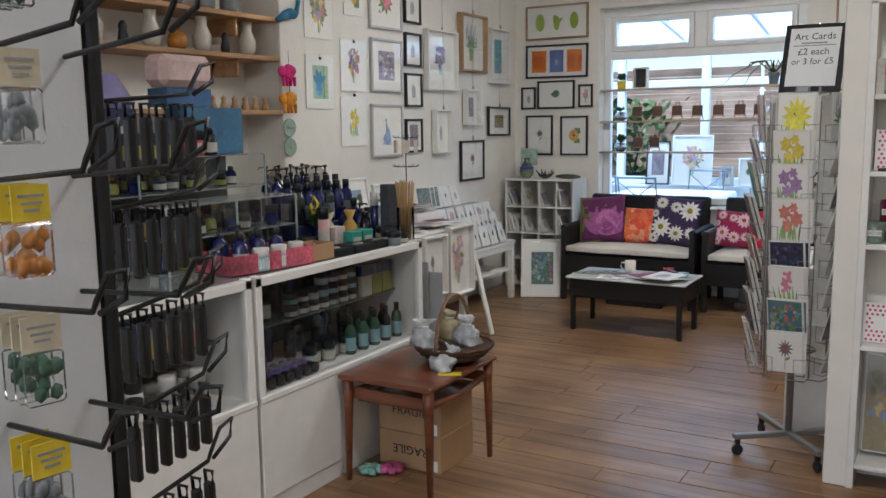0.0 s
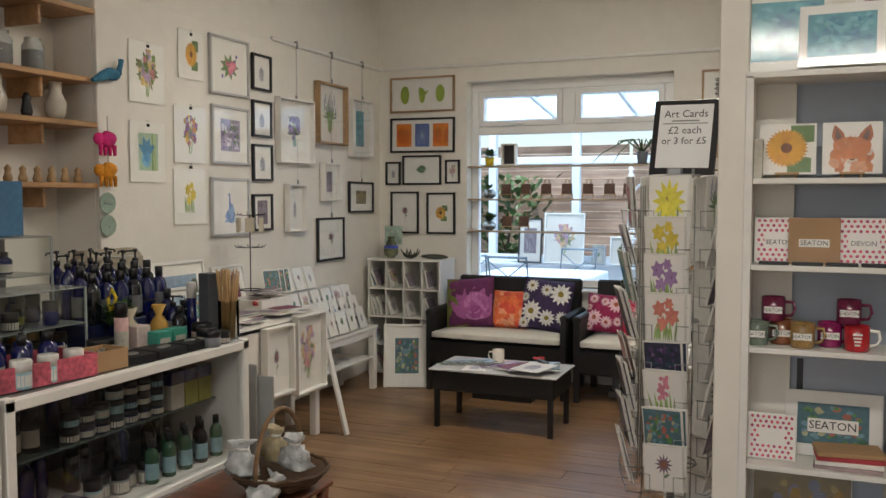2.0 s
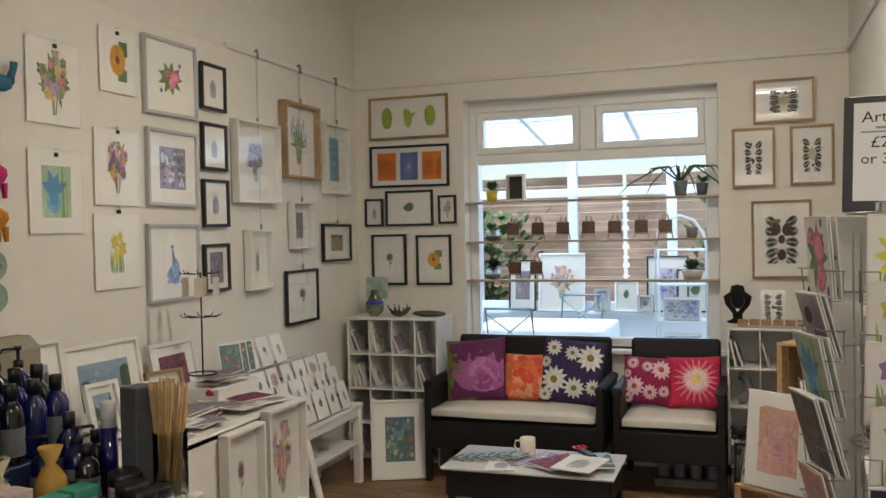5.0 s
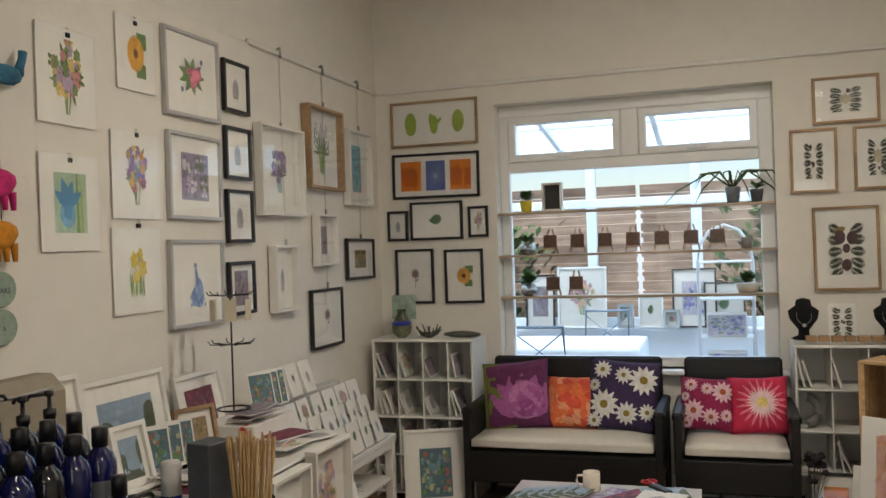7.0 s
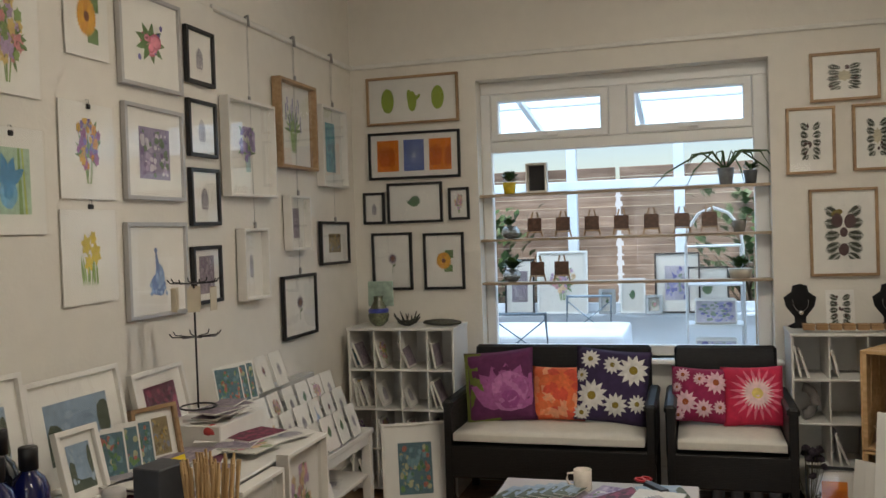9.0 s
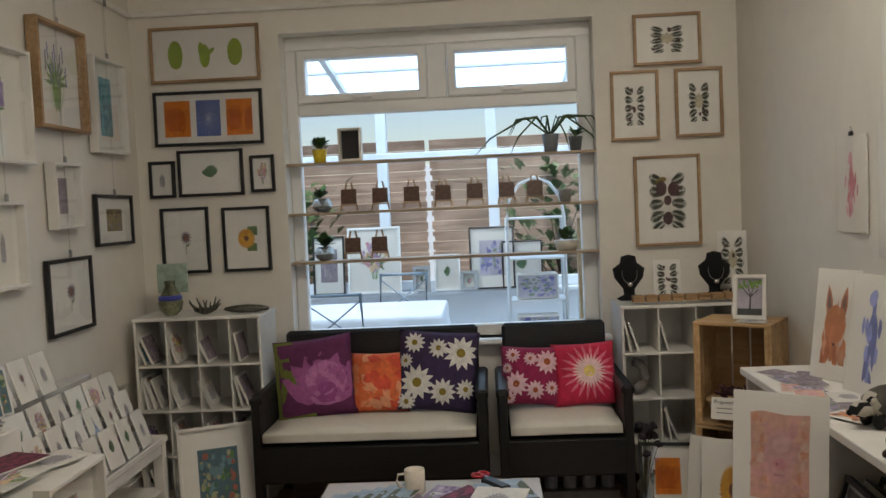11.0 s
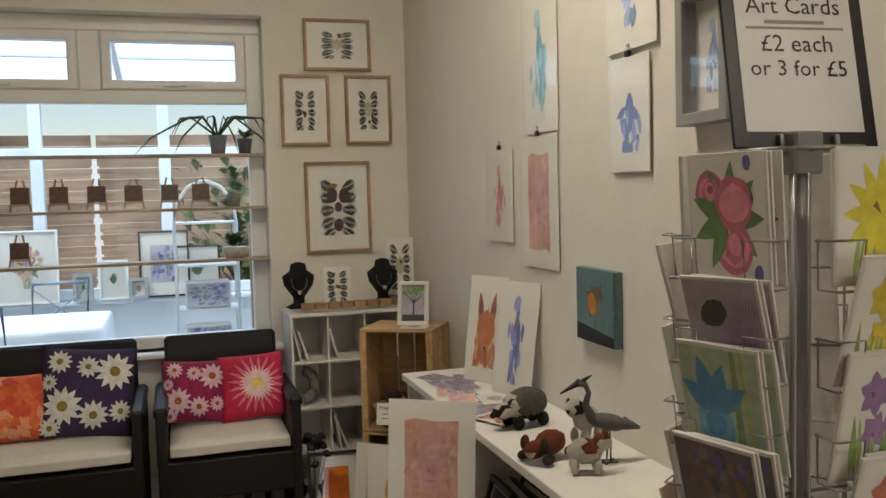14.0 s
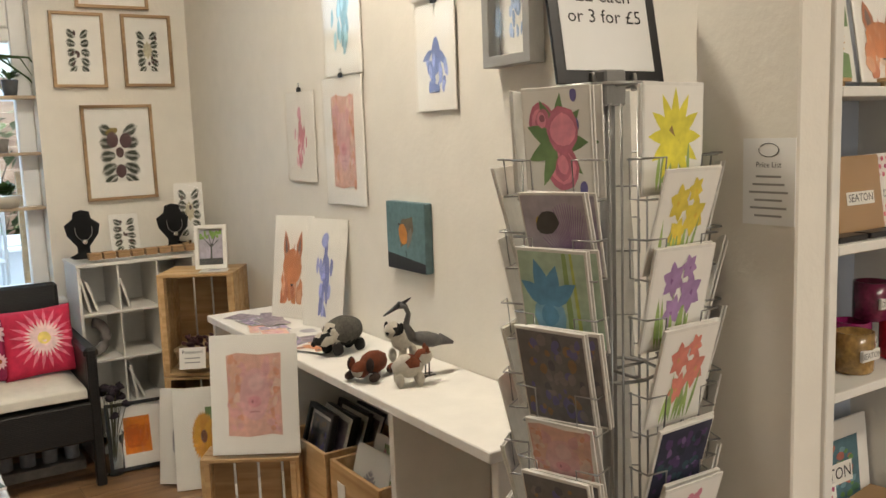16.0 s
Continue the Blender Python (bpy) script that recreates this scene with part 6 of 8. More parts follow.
for k in range(9):
    put(("pump", "bottle", "jar")[k % 3], ("cobalt", "cobalt", "aqua")[k % 3], ("black", "black", "white")[k % 3], (None, True, "white")[k % 3], 0.032, (0.17, 0.15, 0.09)[k % 3], -2.42 + 0.075 * (k % 3), 2.64 + 0.035 * k, 0.98, "tester bottle standing in a pink tray", "testers in the pink tray")
t = thing("brown_box", (-2.30, 3.05, 0.974, 0, 0, 86), "small open brown cardboard box of silver trinkets", "box")
for x, y, sx, sy in ((-0.085, 0, 0.005, 0.12), (0.085, 0, 0.005, 0.12), (0, -0.06, 0.17, 0.005), (0, 0.06, 0.17, 0.005)):
    part("wall", box(sx, sy, 0.07, (x, y, 0.036), 0.001), CARTON, t)
b0 = None
for k in range(24):
    b0 = ball(0.009, (rnd.uniform(-0.07, 0.07), rnd.uniform(-0.045, 0.045), 0.058), 1, 0.7, 0.6, b0, 0, 0, 1)
part("trinkets", b0, CHROME, t, "silver trinkets")
part("bottom", box(0.17, 0.12, 0.045, (0, 0, 0.024), 0.001), CARTON, t)
for k, (y, dx) in enumerate(((3.20, 0), (3.36, 0.01), (3.52, 0.0))):
    t = thing("jewellery_tray", (-2.30 + dx, y, 0.974, 0, 0, 80 + 6 * k), "black velvet tray of silver jewellery", "tray", "jewellery trays")
    part("tray", box(0.15, 0.14, 0.03, (0, 0, 0.015), 0.004), VELVET, t)
    part("silver_piece", ball(0.022, (0, -0.02, 0.032), 1.5, 0.8, 0.3, None, 0.3, k), CHROME, t)
# cluster of cobalt bottles and gifts at the counter's end
G4 = "cobalt bottles on the counter"
for k in range(18):
    i, j = k % 6, k // 6
    col = "black" if (i + j) % 3 == 0 else "cobalt"
    put("pump" if j == 2 else "bottle", col, "black", "grey" if (i + j) % 2 else None, 0.033, (0.20, 0.225, 0.27)[j], -2.61 - 0.075 * j, 3.35 + 0.076 * i + 0.012 * j, 1.075, "cobalt blue %s with a black top" % ("pump bottle" if j == 2 else "bottle"), G4)
t = thing("bottle_riser", (-2.86, 3.47, 0.974), "low navy riser under a row of bottles", "stand")
part("step", box(0.32, 0.46, 0.10, (0.13, 0.075, 0.05), 0.003), navy, t)
for k in range(4):
    put("pump", "cobalt", "black", "grey", 0.031, 0.28, -2.845, 3.40 + 0.09 * k, 1.075, "tall cobalt blue pump bottle", G4)
for k, (x, y, kd, c, l, lb, r, h) in enumerate((
        (-2.42, 3.30, "tall", "pink", "black", True, 0.026, 0.20), (-2.46, 3.22, "jar", "cream", "black", None, 0.04, 0.07),
        (-2.33, 3.66, "jar", "pink", "black", "cream", 0.042, 0.08), (-2.22, 3.585, "jar", "grey", "black", None, 0.034, 0.065),
        (-2.41, 3.585, "jar", "cobalt", "black", None, 0.045, 0.06), (-2.26, 3.60, "jar", "black", "black", True, 0.04, 0.075), (-2.42, 3.63, "bottle", "black", "black", "grey", 0.03, 0.15), (-2.54, 3.70, "bottle", "cobalt", "black", "grey", 0.032, 0.21), (-2.48, 3.73, "bottle", "black", "black", None, 0.03, 0.16), (-2.46, 3.64, "pump", "cobalt", "black", "grey", 0.034, 0.19),
        (-2.50, 3.57, "pump", "cobalt", "black", "grey", 0.032, 0.18), (-2.425, 3.715, "tall", "cobalt", "white", None, 0.022, 0.24),
        (-2.235, 3.665, "jar", "black", "black", True, 0.034, 0.05), (-2.50, 3.31, "jar", "white", "black", True, 0.036, 0.06))):
    put(kd, c, l, lb, r, h, x, y, 0.974, "toiletry jar or bottle on the counter", "toiletries on the counter")
carton(-2.345, 3.735, 0.974, 0.07, 0.06, 0.28, paint(0.075, 0.08, 0.09), "tall slate grey carton", 80)
carton(-2.36, 3.44, 0.9745, 0.075, 0.06, 0.075, paint(0.05, 0.34, 0.25), "mint green soap carton", 85, None, "soap_carton", "box", LABELW)
carton(-2.36, 3.53, 0.9745, 0.075, 0.06, 0.075, paint(0.05, 0.34, 0.25), "mint green soap carton", 85, None, "soap_carton", "box", LABELW)
carton(-2.42, 3.39, 0.9745, 0.07, 0.06, 0.10, paint(0.62, 0.50, 0.46), "pale floral carton among bottles", 85)
for x, y, c in ((-2.44, 3.53, paint(0.55, 0.32, 0.06)), (-2.47, 3.40, paint(0.62, 0.55, 0.40))):
    t = thing("organza_bag", (x, y, 0.974), "gathered organza gift bag tied at the neck", "bag", "organza bags")
    part("bag", lathe([(0.03, 0), (0.042, 0.04), (0.035, 0.09), (0.012, 0.125), (0.03, 0.165), (0.026, 0.165), (0.0, 0.13)], 14), c, t)
t = thing("artificial_posy", (-2.52, 3.39, 0.974), "small green posy with yellow ribbon in a pot", "plant")
part("pot", lathe([(0.03, 0), (0.038, 0.10), (0.034, 0.10), (0, 0.08)], 14), COBALT, t)
part("foliage", leaf_mesh(90, 0.05, 0.09, 0.17, 0.05, 5), LEAF, t)
part("ribbon", tube([(0, -0.03, 0.16), (0.03, -0.04, 0.21), (0.0, -0.03, 0.24), (-0.03, -0.02, 0.20), (0.0, -0.04, 0.15)], 0.007, 6), BODY["yellow"], t, "yellow ribbon loop")
t = thing("reed_jar", (-2.42, 3.83 - 0.08, 0.974), "clear glass jar packed with pale incense reeds", "jar")
t.matrix_basis = pose(-2.245, 3.728, 0.974)
b0 = None
for k in range(60):
    a, r = rnd.uniform(0, 6.28), 0.03 * math.sqrt(rnd.random())
    b0 = tube([(r * 0.8 * math.cos(a), r * 0.8 * math.sin(a), 0.01), (r * 1.7 * math.cos(a + 0.6), r * 1.7 * math.sin(a + 0.6), 0.29 + rnd.uniform(-0.01, 0.015))], 0.0024, 4, b0)
part("reeds", b0, mat("pale_reed", (0.52, 0.33, 0.14), 0.6, vary=0.2, scale=40), t, "bundle of pale wooden reeds")
part("glass", lathe([(0.04, 0), (0.043, 0.01), (0.043, 0.17), (0.041, 0.17), (0.04, 0.01), (0, 0.008)], 18), CLEARG, t)
t = thing("beige_vanity_bag", (-3.13, 3.97, 0.962), "beige fabric gift bag standing behind the bottles", "bag")
part("bag", box(0.14, 0.42, 0.36, (0, 0, 0.18), 0.05), mat("beige_canvas", (0.34, 0.30, 0.23), 0.85, scale=40, bump=0.2), t)
part("zip", tube([(0.055, -0.17, 0.325), (0.072, 0, 0.325), (0.055, 0.17, 0.325)], 0.004, 6), GREYF, t, "grey zip")
part("emblem", tube([(0.0735, 0.08 + 0.04 * math.cos(a * 0.45), 0.19 + 0.04 * math.sin(a * 0.45)) for a in range(14)], 0.002, 4, None, True), GREYF, t, "printed round emblem")
t = thing("back_cabinet", (-3.30, 3.05, 0), "white cupboard behind the counters", "cabinet")
part("body", box(0.50, 2.7, 0.96, (0, -0.1, 0.48), 0.004), WHITE, t)

# alcove shelves
for z in (2.575, 2.205, 1.965, 1.635):
    t = thing("alcove_shelf", (-3.765, 2.85, z), "varnished pine shelf in the alcove", "shelf", "pine alcove shelves")
    part("board", box(0.32, 3.13, 0.028, (0, 0, 0), 0.003), PINE_Y, t)
    for y in (1.25, -0.1):
        b0 = box(0.24, 0.02, 0.10, (-0.02, y, -0.065), 0.004)
        part("bracket", b0, PINE_Y, t)
G5 = "jars and vases on the alcove shelves"
CERA = mat("cream_ceramic", (0.60, 0.55, 0.46), 0.3, vary=0.15, bump=0.03)
for k in range(11):
    z = 2.219
    t = thing("storage_jar", (-3.72 + 0.03 * (k % 2), 1.9 + 0.22 * k, z), "clear glass jar of dark pot-pourri", "jar", G5)
    part("jar", lathe([(0.05, 0), (0.055, 0.02), (0.055, 0.13), (0.04, 0.15), (0.042, 0.17), (0, 0.17)], 16), solid_glass("clear_jar_glass", (0.8, 0.85, 0.85)), t)
    part("contents", lathe([(0.045, 0.008), (0.05, 0.03), (0.05, 0.10), (0, 0.11)], 14), TERRA, t)
for k in range(13):
    y = 2.0 + 0.185 * k
    kind = ("vase", "teapot", "vase", "owl")[k % 4]
    t = thing("ceramic_ornament", (-3.70, y, 1.979), ("pale ceramic vase on a pine shelf", "brown honey pot on a pine shelf", "slim white vase on a pine shelf", "small dark cat figure on a pine shelf")[k % 4], "ornament", G5)
    if kind == "vase":
        part("body", lathe([(0.03, 0), (0.05, 0.03), (0.055, 0.09), (0.03, 0.15), (0.035, 0.20), (0.03, 0.20), (0, 0.14)], 18), CERA, t)
    elif kind == "teapot":
        part("body", lathe([(0.03, 0), (0.055, 0.02), (0.06, 0.05), (0.045, 0.09), (0.012, 0.105), (0.014, 0.12), (0, 0.122)], 18), BODY["amber"] if k % 8 == 1 else CERA, t)
    else:
        part("body", lathe([(0.022, 0), (0.03, 0.03), (0.02, 0.08), (0.024, 0.10), (0.012, 0.125), (0, 0.13)], 12), BLACKP, t)
for k in range(10):
    t = thing("wooden_figure", (-3.70, 3.55 + 0.09 * k, 1.649), "small carved wooden figure on a pine shelf", "ornament", "carved figures")
    part("body", lathe([(0.02, 0), (0.024, 0.02), (0.014, 0.05), (0.018, 0.07), (0, 0.09)], 8), PINE, t)
# hanging things at the alcove's edge
t = thing("felt_peacock", (-3.58, 4.50, 2.22), "hanging blue felt peacock", "ornament")
b0 = ball(0.05, (0, 0, 0.03), 0.5, 1.4, 0.7, None, 0.1, 1)
tube([(0, 0.05, 0.04), (0, 0.07, 0.09), (0, 0.075, 0.12)], [0.02, 0.014, 0.016], 7, b0)
tube([(0, -0.05, 0.02), (0, -0.14, -0.02)], [0.03, 0.012], 7, b0)
part("body", b0, mat("blue_felt", (0.05, 0.20, 0.32), 0.9, vary=0.3, scale=60, bump=0.3), t)
for z, c, nm in ((1.86, (0.72, 0.03, 0.22), "bright pink"), (1.69, (0.75, 0.30, 0.02), "orange")):
    t = thing("felt_elephant", (-3.58, 4.46, z), "hanging %s felt elephant with tassels" % nm, "ornament", "hanging felt animals")
    b0 = ball(0.055, (0, 0, 0.03), 0.5, 1.1, 0.9, None, 0.2, 2)
    ball(0.035, (0, -0.065, 0.03), 0.6, 1, 1, b0, 0.1, 3)
    for k in range(4):
        tube([(0, -0.05 + 0.033 * k, 0.0), (0, -0.055 + 0.036 * k, -0.06)], [0.013, 0.008], 6, b0)
    part("body", b0, mat(nm + "_felt", c, 0.9, vary=0.3, scale=60, bump=0.3), t)
    part("string", tube([(0, 0, 0.07), (0, 0, 0.16)], 0.0015, 4), BLACKP, t)
for z, body in ((1.54, "MAKE"), (1.415, "A")):
    t = thing("round_plaque", (-3.60, 4.47, z, 0, 0, 90), "round sage green hanging plaque lettered %s" % body, "sign", "round plaques")
    b0 = lathe([(0.058, -0.004), (0.06, 0), (0.058, 0.004)], 24)
    bmesh.ops.rotate(b0, matrix=Matrix.Rotation(radians(90), 3, "X"), verts=b0.verts[:])
    part("disc", b0, paint(0.32, 0.42, 0.33), t)
    part("lettering", text_mesh(body, 0.026, 0, -0.005, -0.006), paint(0.05, 0.08, 0.09), t)

# display table with prints hung on its front
t = thing("display_table", (-3.285, 5.04, 0), "white table covered with sleeved prints", "table")
part("tabletop", box(0.65, 1.30, 0.03, (0, 0, 0.795), 0.004), WHITE, t)
part("front_board", box(0.02, 1.02, 0.46, (0.315, 0.13, 0.575), 0.003), WHITE, t)
for x, y in ((0.29, 0.60), (0.29, -0.35), (-0.29, 0.6), (-0.29, -0.6)):
    part("leg", box(0.05, 0.05, 0.78, (x, y, 0.39), 0.004), WHITE, t)
make_picture(pose(-2.950, 5.12, 0.59, 0, 0, 90), 0.30, 0.42, "deep", "thistle", 0.5, 0.6, "white-framed drawing of a grey flower hung on the table front", 51)
make_picture(pose(-2.948, 5.475, 0.585, 0, 0, 90), 0.35, 0.50, "deep", "pink_bouquet", 0.6, 0.72, "white-framed watercolour bouquet hung on the table front", 52)
t = thing("folding_easel", (-2.90, 5.70, 0), "white wooden folding easel leaning at the table end", "easel")
part("leg", box(0.02, 0.045, 0.62, (0.04, 0.0, 0.305), 0.003, None, (0, -14, 0)), WHITE, t)
make_picture(pose(-3.515, 4.555, 1.02, -9, 0, 84), 0.30, 0.42, "white", "lake", 0.6, 0.6, "white-framed photograph leaning on the wall", 53)
make_picture(pose(-3.50, 4.94, 1.00, -10, 0, 88), 0.45, 0.37, "white", "lake", 0.72, 0.6, "white-framed photograph of a dark shore leaning on the wall", 54)
make_picture(pose(-3.50, 5.42, 0.97, -12, 0, 92), 0.36, 0.31, "white", "plum", 0.66, 0.66, "white-framed plum-coloured print leaning on the wall", 55)
make_picture(pose(-3.32, 4.72, 0.935, -14, 0, 84), 0.17, 0.24, "white", "lake", 0.7, 0.7, "small white-framed blue picture on the table", 56)
for k in range(3):
    make_picture(pose(-3.34, 4.88 + 0.075 * k, 0.91, -14, 0, 60), 0.13, 0.19, "print", "garden", 0.9, 0.9, "narrow photograph card on the table", 57 + k)
make_picture(pose(-3.34, 5.14, 0.925, -12, 0, 70), 0.19, 0.22, "oak", "autumn", 0.7, 0.7, "small oak-framed autumn picture on the table", 61)
t = thing("yellow_price_card", (-3.20, 5.06, 0.8105, 0, 0, 80), "small fluorescent yellow price card", "sign")
part("card", box(0.09, 0.004, 0.07, (0, 0, 0.035), 0.001, None, (-12, 0, 0)), BODY["yellow"], t)
rnd = random.Random(31)
for i in range(26):
    yy, xx = 4.80 + 0.85 * rnd.random(), -3.06 - 0.24 * rnd.random()
    leaflet(xx, yy, 0.8105 + 0.0055 * (i % 9), 0.21, 0.15, rnd.uniform(60, 120), rnd.choice(("mauve", "faint", "pink_bouquet", "plum", "mauve")), "sleeved flat print on the display table", 0.005, 0, "prints piled on the table", "flat_print")
t = thing("print_riser", (-3.37, 5.56, 0.8105), "white riser box on the display table", "stand")
part("box_body", box(0.30, 0.36, 0.10, (0, 0, 0.05), 0.004), WHITE, t)
for i in range(12):
    leaflet(-3.30 + rnd.uniform(-0.04, 0.05), 5.50 + rnd.uniform(-0.05, 0.15), 0.911 + 0.0042 * i, 0.15, 0.105, rnd.uniform(60, 120), rnd.choice(("faint", "mauve")), "sleeved flat card on the riser", 0.004, 0, "cards piled on the riser", "flat_card")
for k in range(3):
    make_picture(pose(-3.40, 5.76 + 0.06 * k, 0.99, -16, 0, 62), 0.13, 0.17, "print", "garden", 0.9, 0.9, "green print card standing on the riser", 80 + k)
t = thing("earring_stand", (-3.36, 5.46, 0.962), "black wire earring stand hung with earring cards", "jewellery stand")
part("base", tube([(0.07 * math.cos(a * 0.45), 0.07 * math.sin(a * 0.45), 0.006) for a in range(14)], 0.004, 5, None, True), DARK, t)
part("pole", tube([(0, 0, 0.0), (0, 0, 0.50)], 0.004, 6), DARK, t)
for z in (0.28, 0.49):
    b0 = None
    for k in range(8):
        a = k * math.pi / 4
        b0 = tube([(0, 0, z), (0.09 * math.cos(a), 0.09 * math.sin(a), z + 0.005), (0.10 * math.cos(a), 0.10 * math.sin(a), z + 0.02)], 0.0025, 5, b0)
    part("arm_ring", b0, DARK, t)
for k in range(6):
    a = k * math.pi / 3
    part("earring_card", box(0.045, 0.002, 0.09, (0, 0, 0), 0), mat("kraft_cream_card", (0.62, 0.55, 0.42), 0.6), t, "cream card with earrings", pose(0.085 * math.cos(a), 0.085 * math.sin(a), 0.43, 0, 0, math.degrees(a) + 90))
t = thing("red_posy", (-3.27, 5.40, 0.8605), "small red artificial flower", "ornament")
part("flower", ball(0.03, (0, 0, 0.03), 1, 1, 0.8, None, 0.3, 3), paint(0.5, 0.05, 0.05), t)

# low bench with stepped card stand
t = thing("low_bench", (-3.43, 6.40, 0), "white two-tier wooden bench", "bench")
part("top", box(0.37, 1.32, 0.03, (0, 0, 0.505), 0.004), WHITE, t)
part("lower_shelf", box(0.33, 1.26, 0.02, (0, 0, 0.26), 0.003), WHITE, t)
for x in (-0.155, 0.155):
    for y in (-0.62, 0.62):
        part("leg", box(0.05, 0.05, 0.49, (x, y, 0.245), 0.004), WHITE, t)
part("apron", box(0.02, 1.2, 0.05, (0.165, 0, 0.465), 0.002), WHITE, t)
t = thing("card_stand", (-3.44, 6.42, 0.52), "stepped clear stand showing rows of art cards", "stand")
for s in range(4):
    part("step", box(0.075, 0.90, 0.09 + 0.085 * s, (0.115 - 0.075 * s, 0, 0.045 + 0.0425 * s), 0.002), mat("milky_acrylic", (0.62, 0.62, 0.60), 0.25, bump=0), t)
for s in range(4):
    for k in range(6 if s < 3 else 3):
        zz = 0.52 + 0.085 * s + 0.012
        yy = 6.03 + 0.155 * k + 0.02 * s
        make_picture(pose(-3.27 - 0.075 * s, yy, zz + 0.085 + (0.09 if s == 3 else 0), -18, 0, 88 + rnd.uniform(-6, 6)), 0.125, 0.17, "print", rnd.choice(("thistle", "faint", "sprig", "pink_bouquet", "peacock", "faint")), 0.62, 0.62, "white art card with a small drawing on a stepped stand", 100 + s * 9 + k)
for k in range(5):
    leaflet(-3.40, 5.95 + 0.2 * k, 0.2705, 0.2, 0.14, rnd.uniform(60, 120), "faint", "papers lying on the lower shelf of a bench", 0.004)
make_picture(pose(-3.05, 7.20, 0.255, -13, 0, 23), 0.385, 0.52, "white", "garden", 0.56, 0.6, "large cream-framed print of a blue-green garden leaning on the cubby", 150)

# teak side table with basket, and cartons under it
t = thing("teak_side_table", (-1.925, 3.33, 0), "polished teak side table", "table")
part("tabletop", box(0.47, 0.60, 0.022, (0, 0, 0.472), 0.006), TEAK, t)
part("apron", box(0.40, 0.018, 0.05, (0, -0.24, 0.395), 0.003), TEAK, t)
part("apron", box(0.40, 0.018, 0.05, (0, 0.24, 0.395), 0.003), TEAK, t)
part("drawer_shelf", box(0.36, 0.46, 0.012, (0, 0, 0.36), 0.002), TEAK, t)
for sx in (-1, 1):
    for sy in (-1, 1):
        part("leg", tube([(sx * 0.205, sy * 0.265, 0.462), (sx * 0.205, sy * 0.262, 0.38), (sx * 0.21, sy * 0.268, 0.0)], [0.026, 0.022, 0.013], 8), TEAK, t)
    part("side_stretcher", tube([(sx * 0.205, -0.25, 0.40), (sx * 0.205, 0, 0.375), (sx * 0.205, 0.25, 0.40)], 0.013, 6), TEAK, t)
for k in range(2):
    t = thing("cardboard_box", (-1.965, 3.44, 0.17 * k), "brown cardboard box printed FRAGILE" + (", lid open" if k else ""), "box", "stacked cardboard boxes")
    part("carton", box(0.33, 0.30, 0.168, (0, 0, 0.084), 0.004), CARTON, t)
    part("lettering", text_mesh("FRAGILE", 0.058, 0.02, 0.10 if k else 0.09, -0.1525, "CENTER", k == 0), BLACKP, t)
    if k:
        part("flap", box(0.33, 0.12, 0.004, (0, 0.04, 0.172), 0.001, None, (6, 0, 0)), CARTON, t)
    part("shipping_label", box(0.04, 0.001, 0.05, (0.13, -0.152, 0.035), 0), PAPER, t)
t = thing("gift_basket", (-1.83, 3.47, 0.484), "dark wicker basket of ribboned gift bags", "basket")
b0 = lathe([(0.08, 0.003), (0.14, 0.03), (0.175, 0.07), (0.168, 0.072), (0.13, 0.035), (0, 0.012)], 26)
for z, r in ((0.02, 0.125), (0.04, 0.153), (0.06, 0.172), (0.073, 0.18)):
    tube([(r * math.cos(a * 0.2), r * math.sin(a * 0.2), z + 0.006 * (a % 2)) for a in range(31)], 0.007, 5, b0, True)
part("bowl", b0, WICKER, t)
CANE = mat("bronze_cane", (0.26, 0.15, 0.07), 0.45, vary=0.3, scale=60, bump=0.4)
part("handle", tube([(0.0, -0.16 * math.cos(a * 0.262), 0.06 + 0.24 * math.sin(a * 0.262)) for a in range(13)], 0.009, 7), CANE, t, "arched cane handle")
BAGM = mat("silver_organza", (0.74, 0.75, 0.74), 0.32, vary=0.45, scale=32, bump=0.7)
for x, y, z, rx, rz, c in ((-1.92, 3.36, 0.55, 0, 20, BAGM), (-1.80, 3.27, 0.485, -50, -18, BAGM), (-1.77, 3.50, 0.555, 10, 0, BAGM), (-1.90, 3.55, 0.555, 0, 0, mat("champagne_organza", (0.60, 0.50, 0.30), 0.4, vary=0.3, scale=40, bump=0.5))):
    t = thing("gift_bag", pose(x, y, z, rx, 0, rz), "ribbon-tied silvery gift bag", "bag", "gift bags on the teak table")
    b0 = lathe([(0.045, 0), (0.065, 0.02), (0.06, 0.09), (0.018, 0.125), (0.045, 0.165), (0.04, 0.165), (0, 0.13)], 12)
    bmesh.ops.subdivide_edges(b0, edges=b0.edges[:], cuts=1, use_grid_fill=True)
    for v in b0.verts:
        k = noise.noise(v.co * 38 + Vector((x * 50, y * 50, 0)))
        v.co += Vector((v.co.x, v.co.y, 0.012)) * 0.8 * k
    bmesh.ops.scale(b0, vec=(0.95, 0.6, 0.8), verts=b0.verts[:])
    part("bag", b0, c, t)
    part("ribbon", tube([(0.021 * math.cos(a), 0.013 * math.sin(a), 0.101) for a in [k * 0.63 for k in range(10)]], 0.005, 5, None, True), WHITE, t)
t = thing("yellow_tag", (-1.73, 3.26, 0.4835, 0, 0, 30), "yellow paper tag on the teak table", "tag")
part("tag", box(0.10, 0.05, 0.002, (0, 0, 0.001), 0), BODY["yellow"], t)
